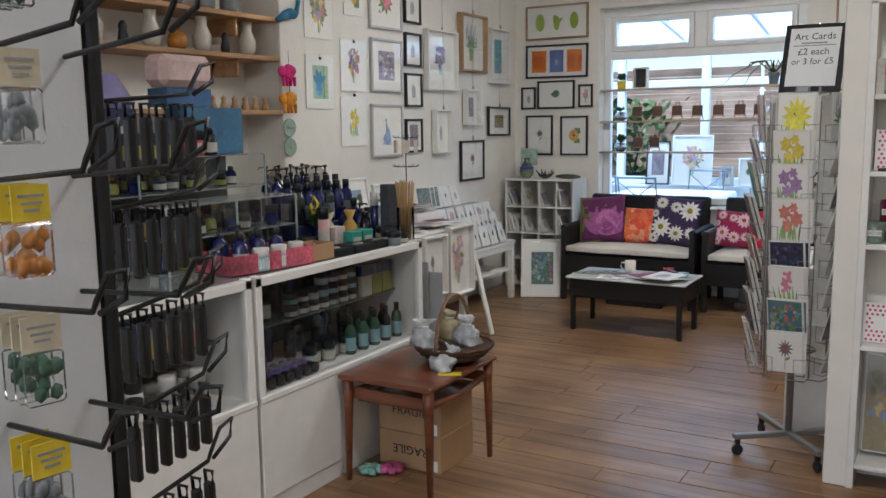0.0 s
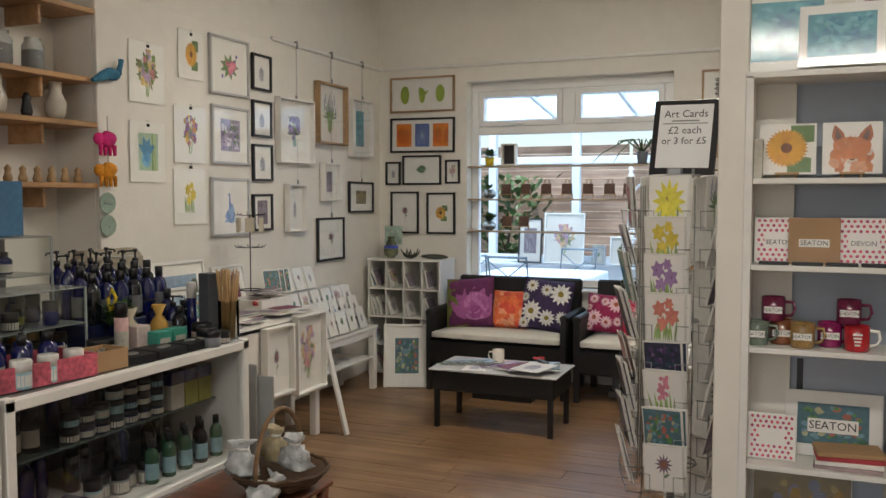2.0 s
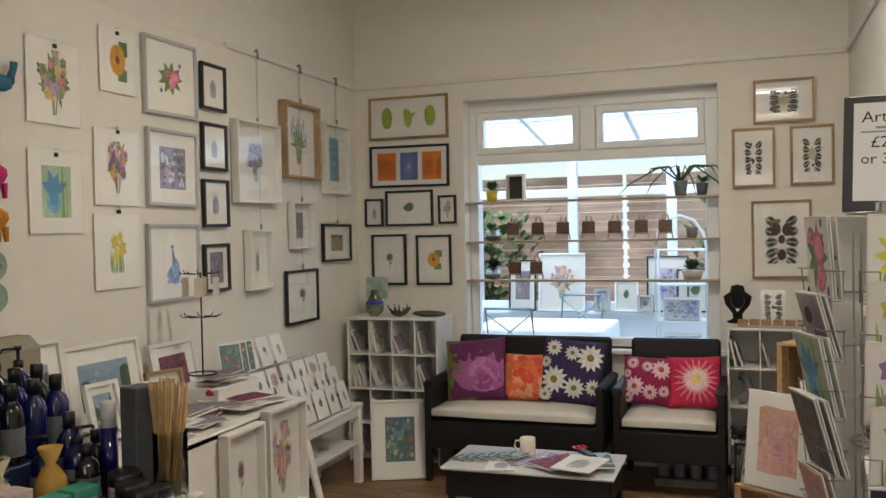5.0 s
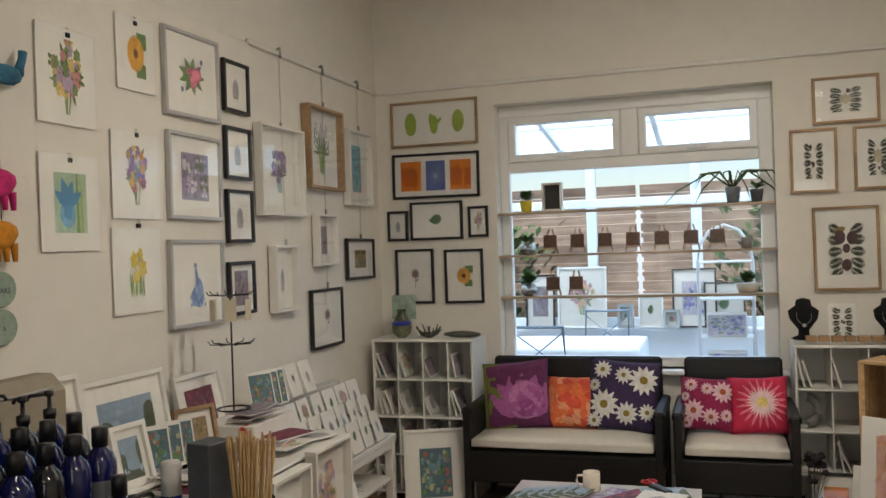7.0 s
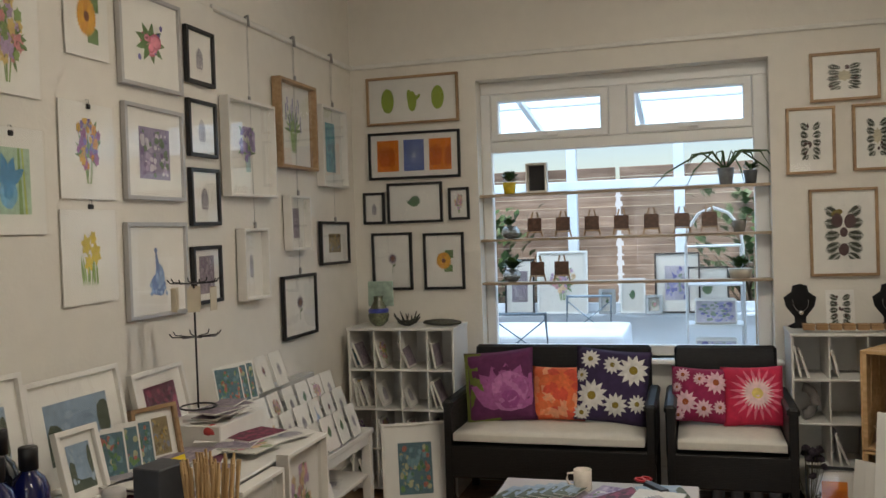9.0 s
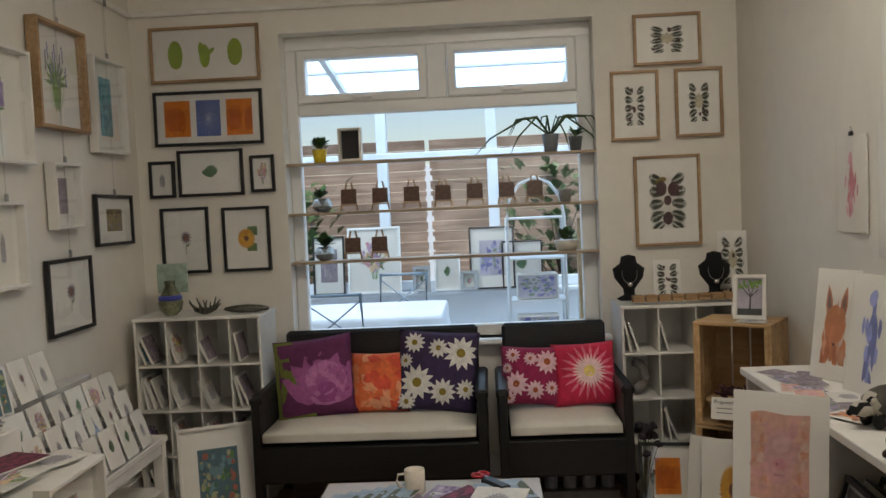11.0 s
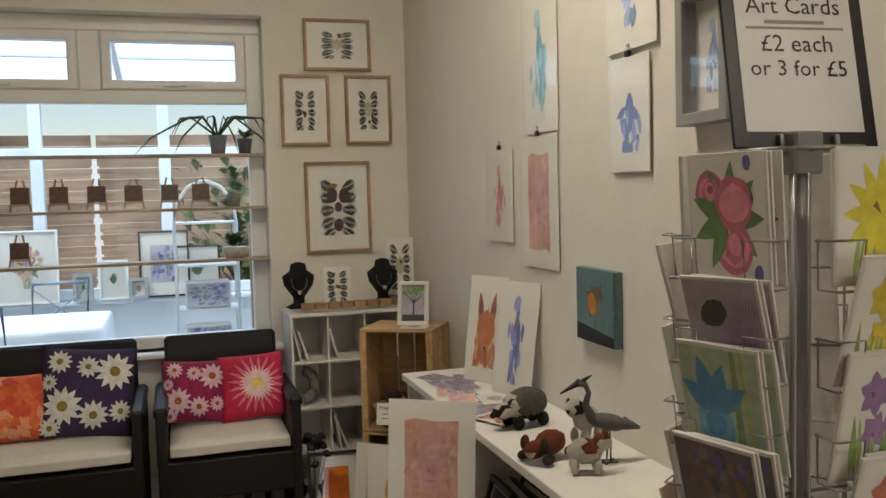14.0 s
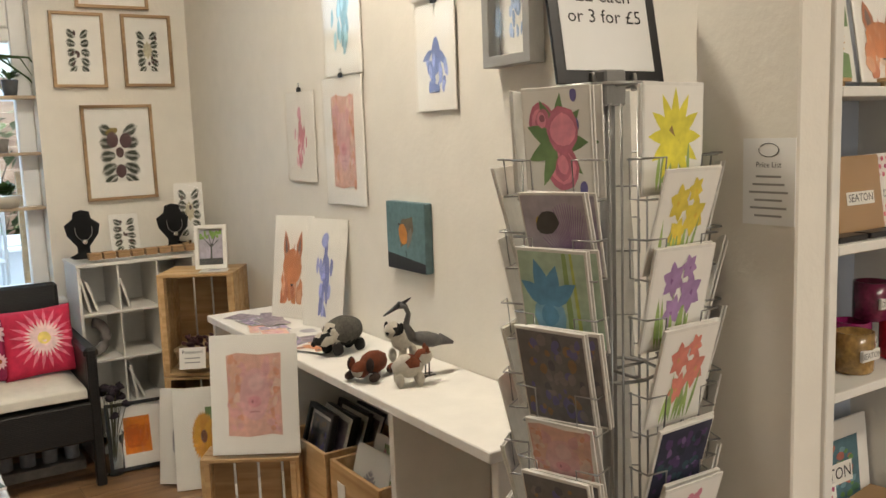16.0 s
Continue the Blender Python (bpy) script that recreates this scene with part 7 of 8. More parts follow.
for x, y, c in ((-2.09, 3.17, paint(0.25, 0.45, 0.38)), (-2.02, 3.22, paint(0.6, 0.10, 0.26))):
    t = thing("felt_flower", (x, y, 0.0), "small felt flower dropped on the floor", "ornament", "felt flowers")
    b0 = None
    for k in range(7):
        b0 = ball(0.028, (0.035 * math.cos(k * 0.9), 0.035 * math.sin(k * 0.9), 0.02), 1.2, 0.8, 0.6, b0, 0.1, k, 1, (0, 0, k * 51))
    part("petal_ring", b0, c, t)
for k in range(3):
    t = thing("grey_board", (-2.42 + 0.07 * k, 3.84 + 0.02 * k, 0, 0, 0, 0), "grey display board stood at the counter's end", "board", "boards at the counter's end")
    part("board", box(0.30, 0.012, 0.90 - 0.05 * k, (0, 0, 0.45 - 0.025 * k), 0.002), GREYF, t)


# ---- card spinner ----
SX, SY, SA = -0.512, 4.312, -2
t = thing("card_spinner", (SX, SY, 0, 0, 0, SA), "grey wire spinner rack on castors, full of art cards", "card rack")
part("pole", lathe([(0.016, 0.10), (0.016, 1.68), (0.0, 1.685)], 12), GREYMETAL, t)
for a in (0, 90, 180, 270):
    m = pose(0, 0, 0, 0, 0, a + 40)
    part("foot", box(0.27, 0.03, 0.025, (0.135, 0, 0.092), 0.004), GREYMETAL, t, "", m)
    c = lathe([(0.022, -0.009), (0.026, -0.007), (0.026, 0.007), (0.022, 0.009)], 14)
    bmesh.ops.rotate(c, matrix=Matrix.Rotation(radians(90), 3, "X"), verts=c.verts[:])
    bmesh.ops.translate(c, vec=(0.25, 0, 0.027), verts=c.verts[:])
    box(0.02, 0.024, 0.03, (0.25, 0, 0.066), 0.003, c)
    part("castor", c, BLACKP, t, "black castor", m)
for z in (1.66, 1.08, 0.50):
    part("hub_ring", tube([(0.10 * math.cos(k * 0.524), 0.10 * math.sin(k * 0.524), z) for k in range(12)], 0.004, 5, None, True), CHROME, t)
    for a in range(4):
        part("spoke", tube([(0.014, 0, z), (0.10, 0, z)], 0.0035, 5), CHROME, t, "", pose(0, 0, 0, 0, 0, a * 90))
part("top_block", box(0.055, 0.055, 0.07, (0, 0, 1.655), 0.004), GREYMETAL, t)
TIERS, DZ, Z0 = 8, 0.146, 0.425
pk = tube([(-0.084, -0.005, 0.075), (-0.084, -0.005, 0.0), (-0.084, -0.045, 0.0), (0.084, -0.045, 0.0), (0.084, -0.005, 0.0), (0.084, -0.005, 0.075)], 0.0021, 4)
for s in (-1, 1):
    tube([(s * 0.084, 0.0, 0.072), (s * 0.09, -0.055, 0.075), (s * 0.045, -0.058, 0.075), (s * 0.045, -0.05, 0.0)], 0.0021, 4, pk)
pocket = bpy.data.meshes.new("wire_pocket")
pk.to_mesh(pocket)
pk.free()
pocket.materials.append(CHROME)
FACE = (("thistle", "garden", "hyacinth", "night", "orange_lily", "purple_iris", "daffodil", "daisy_yellow"),
        ("faint", "dusk", "dusk", "pig", "dusk", "iris", "bee", "roses"),
        ("sea", "faint", "purple_field", "mauve", "pig", "autumn", "faint", "rose"),
        ("faint", "lilac", "mauve", "faint", "blue_flowers", "faint", "mauve", "lilac"),
        ("faint", "mauve", "lilac", "pink_bouquet", "faint", "mauve", "faint", "lavender"))
SIDES = len(FACE)
rnd = random.Random(17)
for side in range(SIDES):
    m = pose(0, 0, 0, 0, 0, -360 / SIDES * side)      # 0 faces the shop front, the next ones turn west
    for s in (-1, 1):
        part("side_wire", tube([(s * 0.078, -0.125, 0.40), (s * 0.078, -0.125, 1.62)], 0.0026, 5), CHROME, t, "", m)
    for k in range(TIERS):
        shared("wire_pocket", pocket, t, m @ pose(0, -0.147, Z0 + DZ * k))
    part("bottom_ring", tube([(-0.088, -0.12, 0.395), (-0.088, -0.185, 0.40), (0.088, -0.185, 0.40), (0.088, -0.12, 0.395)], 0.003, 5), CHROME, t, "", m)
for side in range(SIDES):
    m = pose(SX, SY, 0, 0, 0, SA - 360 / SIDES * side)
    for k in range(TIERS):
        kd = FACE[side][k]
        wide, tall = (0.150, 0.205) if kd not in ("pig", "bee", "night") else (0.145, 0.165)
        lean = (3 if k == TIERS - 1 else 15) + rnd.uniform(-3, 3)
        turn = rnd.uniform(-4, 4)
        for j in range(2 if side < 2 else 1):
            c = thing("art_card", m @ pose(rnd.uniform(-0.006, 0.006) + 0.012 * j, -0.170 + 0.014 * j, Z0 + DZ * k + 0.004, lean, rnd.uniform(-1.5, 1.5), turn + 2 * j), "folded art card with a painted front in a wire pocket", "greeting card", "cards on the spinner")
            for i in range(rnd.choice((1, 2, 2))):
                part("card", box(wide, 0.004, tall - 0.004 * i, (0.003 * i, 0.006 * i, tall / 2), 0.0008), CARDSTOCK, c)
            o = new("print", art_mesh(kd, wide * 0.94, tall * 0.94, k + side * 8, PAPER))
            o.parent = c
            o.matrix_basis = Matrix.Translation((0, -0.0028, tall / 2))
# the sign on top
t = thing("price_sign", (-0.492, 4.318, 1.662, -13, 1.0, -8), "black-edged sign reading Art Cards, two pounds each or three for five", "sign")
part("frame", box(0.262, 0.008, 0.310, (0, 0, 0.155), 0.002), BLACKP, t)
part("paper", box(0.214, 0.001, 0.262, (0, -0.0052, 0.159), 0), mat("bright_paper", (0.86, 0.86, 0.85), 0.4, vary=0.02, bump=0), t)
for body, size, z in (("Art Cards", 0.043, 0.250), ("£2 each", 0.043, 0.182), ("or 3 for £5", 0.040, 0.138)):
    part("lettering", text_mesh(body, size, 0, z, -0.0066), BLACKP, t)
part("text_line", box(0.11, 0.0008, 0.006, (0, -0.0062, 0.222), 0), GREYF, t)
part("text_line", box(0.18, 0.0008, 0.004, (0, -0.0062, 0.211), 0), GREYF, t)
for x in (-0.05, 0.05):
    part("clip", box(0.010, 0.016, 0.035, (x, -0.006, 0.005), 0.002), CHROME, t)

# ---- gift bookcase ----
t = thing("bookcase", (0.025, 4.0, 0), "tall white bookcase of local souvenirs with a pale blue back", "bookcase")
BX, BD, BH = 0.245, 0.255, 2.0
for x in (-BX, BX):
    part("side", box(0.028, BD, BH, (x, BD / 2, BH / 2), 0.002), WHITE, t)
part("back", box(2 * BX, 0.008, BH - 0.02, (0, BD - 0.004, BH / 2), 0), mat("pale_blue_board", (0.42, 0.46, 0.53), 0.6, vary=0.05), t)
SH = (1.630, 1.325, 1.030, 0.610, 0.10)
for z in SH:
    part("shelf", box(2 * BX - 0.03, BD - 0.012, 0.02, (0, BD / 2 - 0.006, z), 0.002), WHITE, t)
part("top", box(2 * BX + 0.03, BD, 0.022, (0, BD / 2, BH), 0.002), WHITE, t)
for z in (0.90, 0.50):
    part("strap", box(0.022, 0.004, 0.14, (-0.06, BD - 0.012, z), 0.001), BLACKP, t, "black strap")
for x, kd in ((-0.095, "sunflower"), (0.115, "fox")):
    c = make_picture(pose(x, 4.12, 1.745, -10, 0, 0), 0.19, 0.185, "print", kd, 0.92, 0.92, "square art card of a %s on a small easel" % kd, 200)
    e = thing("mini_easel", (x, 4.09, 1.640), "tiny pine easel under an art card", "easel", "tiny easels")
    part("ledge", box(0.08, 0.03, 0.008, (0, 0, 0.018), 0.001), PINE, e)
    for s in (-1, 1):
        part("leg", box(0.008, 0.008, 0.03, (s * 0.03, 0, 0.008), 0.001, None, (0, s * 14, 0)), PINE, e)
for x in (-0.19, 0.24):
    carton(x, 4.08, 1.640, 0.03, 0.10, 0.14, LABELW, "upright card display at the shelf's end", 0)
for k, (x, kd, word) in enumerate(((-0.115, "hearts", "SEATON"), (0.0, "", "SEATON"), (0.16, "hearts", "DEVON"))):
    c = thing("souvenir_print", pose(x, 4.10 - 0.02 * (k == 1), 1.336, -8, 0, 0), "wrapped souvenir tile printed %s" % word, "souvenir", "souvenir tiles")
    part("board", box(0.17, 0.012, 0.165, (0, 0, 0.083), 0.002), PAPER if k != 1 else CARTON, c)
    if kd:
        o = new("print", art_mesh(kd, 0.165, 0.16, k))
        o.parent, o.matrix_basis = c, Matrix.Translation((0, -0.0068, 0.083))
    part("name_strip", box(0.10, 0.001, 0.028, (0, -0.008, 0.075), 0), PAPER, c)
    part("lettering", text_mesh(word, 0.024, 0, 0.075, -0.0092), BLACKP, c)
    part("clear_sleeve", sheet(0.172, 0.167, (0, -0.012, 0.083)), FILM, c).visible_shadow = False
for k in range(4):
    carton(-0.13 + 0.11 * k, 4.035, 1.3355, 0.10, 0.04, 0.012, BLACKP, "flat dark coaster lying on the shelf", 0, None, "coaster", "coaster")
MUGC = {"burgundy": (0.20, 0.02, 0.07), "sage": (0.22, 0.28, 0.22), "rust": (0.30, 0.10, 0.04), "ochre": (0.40, 0.24, 0.08), "magenta": (0.36, 0.02, 0.14), "red": (0.58, 0.02, 0.03)}
for x, y, z, c, word in ((-0.13, 4.12, 1.125, "burgundy", "SEATON"), (0.12, 4.12, 1.125, "burgundy", "DEVON"), (-0.185, 4.08, 1.041, "sage", "SEATON"), (-0.10, 4.13, 1.041, "rust", "SEATON"), (-0.03, 4.07, 1.041, "ochre", "SEATON"), (0.06, 4.13, 1.041, "magenta", "DEVON"), (0.145, 4.07, 1.041, "red", "")):
    hh = 0.088
    c_ = thing("souvenir_mug", (x, y, z), "patterned %s souvenir mug%s" % (c, " lettered " + word if word else ""), "mug", "souvenir mugs")
    part("cup", mug_mesh(0.041, hh), mat("mug_" + c, MUGC[c], 0.2, vary=0.5, scale=110, bump=0, coat=0.4), c_)
    part("handle", mug_handle(0.041, hh, 1), PAPER if c == "red" else MATS["mug_" + c], c_)
    if word:
        part("name_strip", box(0.062, 0.008, 0.024, (0, -0.037, 0.042), 0.001), PAPER, c_)
        part("lettering", text_mesh(word, 0.018, 0, 0.042, -0.0418), BLACKP, c_)
    else:
        for k in range(4):
            part("text_line", box(0.03 - 0.004 * k, 0.008, 0.006, (0, -0.0375, 0.06 - 0.012 * k), 0), PAPER, c_)
c = thing("souvenir_print", pose(0.08, 4.18, 0.622, -6, 0, 0), "sleeved picture printed SEATON", "souvenir", "souvenir tiles")
part("board", box(0.33, 0.008, 0.24, (0, 0, 0.12), 0.002), PAPER, c)
o = new("print", art_mesh("garden", 0.24, 0.15, 4))
o.parent, o.matrix_basis = c, Matrix.Translation((0, -0.005, 0.12))
part("name_strip", box(0.17, 0.001, 0.05, (0, -0.009, 0.115), 0), PAPER, c)
part("lettering", text_mesh("SEATON", 0.042, 0, 0.115, -0.0105), BLACKP, c)
c = thing("souvenir_print", pose(-0.125, 4.08, 0.621, -7, 0, 0), "wrapped tile of small red hearts", "souvenir", "souvenir tiles")
part("board", box(0.165, 0.012, 0.165, (0, 0, 0.083), 0.002), PAPER, c)
o = new("print", art_mesh("hearts", 0.16, 0.16, 2))
o.parent, o.matrix_basis = c, Matrix.Translation((0, -0.0068, 0.083))
for k in range(4):
    carton(0.13, 4.09, 0.6205 + 0.0165 * k, 0.22, 0.14, 0.016, (paint(0.4, 0.3, 0.3), PAPER, paint(0.45, 0.05, 0.06), CARTON)[k], "folded patterned tea towel", 4 * (k - 1), None, "tea_towel", "tea towel")
make_picture(pose(-0.02, 4.16, 0.34, -8, 0, 0), 0.34, 0.42, "print", "autumn", 0.98, 0.98, "sleeved autumn woodland picture on the lowest shelf", 210)
t = thing("tote_bag", (0.15, 4.06, 0.622, 0, 0, 0), "teal canvas bag lettered BEER", "bag")
t.matrix_basis = pose(0.19, 4.07, 0.111)
part("bag", box(0.10, 0.09, 0.16, (0, 0, 0.08), 0.02), paint(0.05, 0.20, 0.24), t)
make_picture(pose(-0.13, 4.10, 2.16, -10, 0, 4), 0.34, 0.29, "print", "sea", 0.85, 0.75, "turquoise sea print leaning on the bookcase", 220)
make_picture(pose(0.07, 4.06, 2.13, -12, 0, -3), 0.27, 0.22, "print", "sea", 0.8, 0.7, "smaller turquoise print leaning on the bookcase", 221)
make_picture(pose(0.24, 4.14, 2.19, -8, 0, 0), 0.25, 0.33, "print", "plum", 0.8, 0.8, "dark violet print leaning on the bookcase", 222)
t = thing("price_list", (-0.327, 4.070, 1.465, 0, 0, -90), "white price list pinned to the wall stub", "sign")
part("paper", box(0.115, 0.002, 0.165, (0, -0.001, 0), 0), mat("bright_paper", (0.86, 0.86, 0.85), 0.4, vary=0.02, bump=0), t)
part("lettering", text_mesh("Price List", 0.015, 0, 0.032, -0.0028), BLACKP, t)
for k, w in enumerate((0.055, 0.07, 0.085, 0.06, 0.08, 0.06)):
    part("text_line", box(w, 0.0006, 0.004, (0, -0.0026, 0.010 - 0.015 * k), 0), GREYF, t)
part("stamp", tube([(0.022 * math.cos(k * 0.5), -0.0028, 0.06 + 0.013 * math.sin(k * 0.5)) for k in range(13)], 0.0007, 4, None, True), BLACKP, t)

# ---- hook display beside the start ----
t = thing("hook_display", (-0.643, 0.706, 0, 0, 0, 84), "white panel display with black wire hooks of packaged goods", "display stand")
part("panel", box(0.74, 0.02, 2.1, (-0.37, 0.0, 1.06), 0.003), mat("white_hardboard", (0.70, 0.71, 0.73), 0.5, vary=0.08, scale=10), t)
part("post", box(0.014, 0.018, 2.14, (0.010, -0.004, 1.07), 0.003), DARK, t)
part("foot", box(0.60, 0.30, 0.03, (-0.35, 0.0, 0.015), 0.005), DARK, t)
hk = tube([(0, 0, 0), (0, -0.15, 0.012), (0, -0.155, 0.02), (0.0, -0.175, 0.045), (0.0, -0.20, 0.05), (0.0, -0.195, 0.028), (0, -0.16, 0.012)], 0.0027, 6)
hook_me = bpy.data.meshes.new("wire_hook")
hk.to_mesh(hook_me)
hk.free()
hook_me.materials.append(DARK)
rnd = random.Random(6)
ZS = (1.94, 1.83, 1.72, 1.61, 1.50, 1.39, 1.28, 1.17, 1.06)
for k, z in enumerate(ZS):
    for x in (-0.02, -0.10):
        shared("wire_hook", hook_me, t, Matrix.Translation((x, -0.01, z)))
    for yy in (0.0,):
        shared("wire_hook", hook_me, t, pose(0.02, 0.02, z - 0.04, 0, 0, 104))
T0 = t.matrix_basis.copy()
for k, z in enumerate(ZS):
    for x in (-0.10,):
        for j in range(3 if k < 7 else 6):
            c = thing("hanging_pack", T0 @ pose(x, -0.045 - 0.017 * j, z, 0, 0, rnd.uniform(-5, 5)), "clear packet with a %s header card hung on a wire hook" % ("yellow" if k % 2 == 0 else "cream"), "packet", "packs on the hook display")
            h = part("header_card", box(0.034, 0.0015, 0.030, (0, 0, -0.016), 0), BODY["yellow"] if k % 2 == 0 else BODY["cream"], c)
            for b in range(3):
                part("text_line", box(0.024 - 0.005 * b, 0.0006, 0.0025, (0, -0.0012, -0.010 - 0.006 * b), 0), GREYF, h)
            part("packet", box(0.034, 0.009, 0.046, (0, 0, -0.055), 0.004), FILM, c, "clear plastic packet").visible_shadow = False
            b0 = None
            for b in range(9):
                b0 = ball(0.006, (rnd.uniform(-0.011, 0.011), 0, -0.071 + rnd.uniform(0, 0.03)), 1, 0.55, 1.3, b0, 0.2, b, 1)
            part("contents", b0, (BODY["grey"], BODY["amber"], BODY["green"])[k % 3], c)
    if k != 2:
        for j in range(6):
            c = thing("hanging_tool", T0 @ pose(0.02, 0.02, z - 0.04, 0, 0, 104) @ pose(0, -0.03 - 0.024 * j, 0, 0, 0, rnd.uniform(-4, 4)), "slim black packaged tool hung on a wire hook", "packet", "packs on the hook display")
            part("packet", box(0.015, 0.010, 0.062, (0, 0, -0.045), 0.004), BLACKP, c)
            part("loop", tube([(-0.005, 0, -0.016), (-0.006, 0, 0.0), (0.006, 0, 0.0), (0.005, 0, -0.016)], 0.0025, 5), BLACKP, c)
            part("paper_label", box(0.007, 0.001, 0.03, (0, -0.0058, -0.045), 0), GREYF, c)
c = thing("notice", (-2.45, 2.05, 1.60, 0, 0, 75), "white typed notice pinned to a pine post", "sign")
part("paper", box(0.17, 0.002, 0.22, (0, 0, 0), 0), PAPER, c)
for k in range(7):
    part("text_line", box(0.13 - 0.02 * (k % 3), 0.001, 0.006, (0, -0.002, 0.08 - 0.026 * k), 0), GREYF, c)
t = thing("pine_post", (-2.47, 2.04, 0.972), "square pine post rising from the counter", "post")
part("post", box(0.06, 0.06, ZC - 0.98, (0, 0.0, (ZC - 0.98) / 2), 0.004), PINE, t)
c.matrix_basis = pose(-2.435, 2.03, 1.60, 0, 0, 75)


# ---- things on the window shelves ----
def mini_easel_card(x, z):
    c = thing("easel_tile", (x, 7.955, z), "small dark tile on a miniature wooden easel", "ornament", "tiles on miniature easels")
    for s in (-1, 1):
        part("leg", box(0.010, 0.010, 0.17, (s * 0.032, 0.0, 0.083), 0.001, None, (-8, s * -13, 0)), OAK, c)
    part("ledge", box(0.10, 0.02, 0.009, (0, -0.012, 0.036), 0.001), OAK, c)
    part("tile", box(0.09, 0.006, 0.085, (0, -0.014, 0.084), 0.001, None, (-8, 0, 0)), mat("brown_leaf_tile", (0.16, 0.08, 0.05), 0.4, vary=0.6, scale=50), c)


for k in range(7):
    mini_easel_card(-2.44 + 0.178 * k * (1.02 if k < 6 else 1.0), 1.557)
for k in range(2):
    mini_easel_card(-2.43 + 0.155 * k, 1.277)


def plant_pot(x, z, pot, n, ln, label, r=0.045, h=0.075, seed=0, glass=False):
    c = thing("potted_plant", (x, 7.965, z), label, "plant", "plants on the window shelves")
    if glass:
        part("bowl", lathe([(0.03, 0), (0.055, 0.02), (0.06, 0.05), (0.04, 0.08), (0.036, 0.08), (0, 0.04)], 16), solid_glass("bowl_glass", (0.7, 0.78, 0.8)), c)
        part("pebbles", lathe([(0.028, 0.004), (0.05, 0.02), (0.05, 0.036), (0, 0.04)], 14), TERRA, c)
    else:
        part("pot", lathe([(r * 0.75, 0), (r, h), (r * 0.88, h), (0, h * 0.85)], 16), pot, c)
    part("foliage", leaf_mesh(n, 0.03, h, h + 0.03, ln, seed), LEAF, c)


plant_pot(-2.60, 1.844, BODY["yellow"], 40, 0.06, "green succulent in a yellow pot", seed=2)
plant_pot(-2.60, 1.557, None, 26, 0.05, "small plant in a glass bowl", seed=3, glass=True)
plant_pot(-2.60, 1.277, None, 46, 0.07, "leafy plant in a glass bowl", seed=4, glass=True)
plant_pot(-1.20, 1.277, CERA, 60, 0.06, "trailing succulent in a pale bowl", 0.075, 0.06, 5)
c = thing("potted_plant", (-1.27, 7.965, 1.844), "spider plant with long arching leaves in a grey pot", "plant", "plants on the window shelves")
part("pot", lathe([(0.035, 0), (0.05, 0.10), (0.044, 0.10), (0, 0.085)], 16), paint(0.2, 0.22, 0.24), c)
b0 = None
for k in range(11):
    a = k * 0.571
    L = 0.20 + 0.08 * (k % 3)
    b0 = tube([(0, 0, 0.09), (0.4 * L * math.cos(a), 0.15 * L * math.sin(a), 0.20), (L * math.cos(a), 0.2 * L * math.sin(a), 0.19 - 0.1 * (k % 2)), (1.25 * L * math.cos(a), 0.22 * L * math.sin(a), 0.10 - 0.1 * (k % 2))], [0.006, 0.007, 0.005, 0.001], 4, b0)
part("foliage", b0, LEAF, c)
c = thing("potted_plant", (-1.13, 7.965, 1.844), "small plant in a dark pot", "plant", "plants on the window shelves")
part("pot", lathe([(0.03, 0), (0.042, 0.08), (0.036, 0.08), (0, 0.07)], 16), paint(0.10, 0.11, 0.12), c)
part("foliage", leaf_mesh(20, 0.02, 0.08, 0.1, 0.06, 8), LEAF, c)
c = thing("box_frame", (-2.42, 7.965, 1.844), "white-sided box frame with a dark back", "picture")
part("frame", ring_frame(0.135, 0.19, 0.014, 0.06), WHITE, c, "", pose(0, 0.03, 0.095))
part("back", box(0.11, 0.004, 0.165, (0, 0.025, 0.095), 0), paint(0.03, 0.028, 0.03), c)
c = thing("pot_on_shelf", (-1.2, 7.965, 1.557), "small grey pot on the window shelf", "pot")
part("pot", lathe([(0.03, 0), (0.042, 0.07), (0.036, 0.07), (0, 0.06)], 16), paint(0.25, 0.24, 0.22), c)

# ---- garden room beyond the window ----
GW = mat("garden_room_white", (0.82, 0.84, 0.86), 0.5, vary=0.05, scale=8)
structure("garden_room_floor", box(6.5, 3.2, 0.06, (-1.9, 9.75, -0.03), 0), mat("grey_tiles", (0.45, 0.46, 0.47), 0.5, vary=0.15, scale=6), "pale tiled floor")
structure("garden_room_knee_wall", box(6.5, 0.15, 0.72, (-1.9, 11.2, 0.36), 0.004), GW)
structure("garden_room_sill", box(6.5, 0.24, 0.03, (-1.9, 11.12, 0.735), 0.004), GW)
structure("garden_room_wall_west", box(0.15, 3.1, 2.6, (-4.9, 9.73, 1.3), 0), GW)
structure("garden_room_wall_east", box(0.15, 3.1, 2.6, (0.9, 9.73, 1.3), 0), GW)
gw = tagged(new("window_2"), "white framed garden room glazing", "window", "", "structure")
for x in (-4.7, -3.7, -2.62, -1.58, -0.5, 0.6):
    part("mullion", box(0.10, 0.09, 1.85, (x, 11.2, 1.675), 0.006), GW, gw)
for z in (0.80, 2.02, 2.50):
    part("transom", box(6.2, 0.09, 0.09, (-1.9, 11.196, z), 0.006), GW, gw)
roofm = bpy.data.materials.new("translucent_roof_sheet")
roofm.use_nodes = True
rn_, rl_ = roofm.node_tree.nodes, roofm.node_tree.links
rn_.remove(rn_["Principled BSDF"])
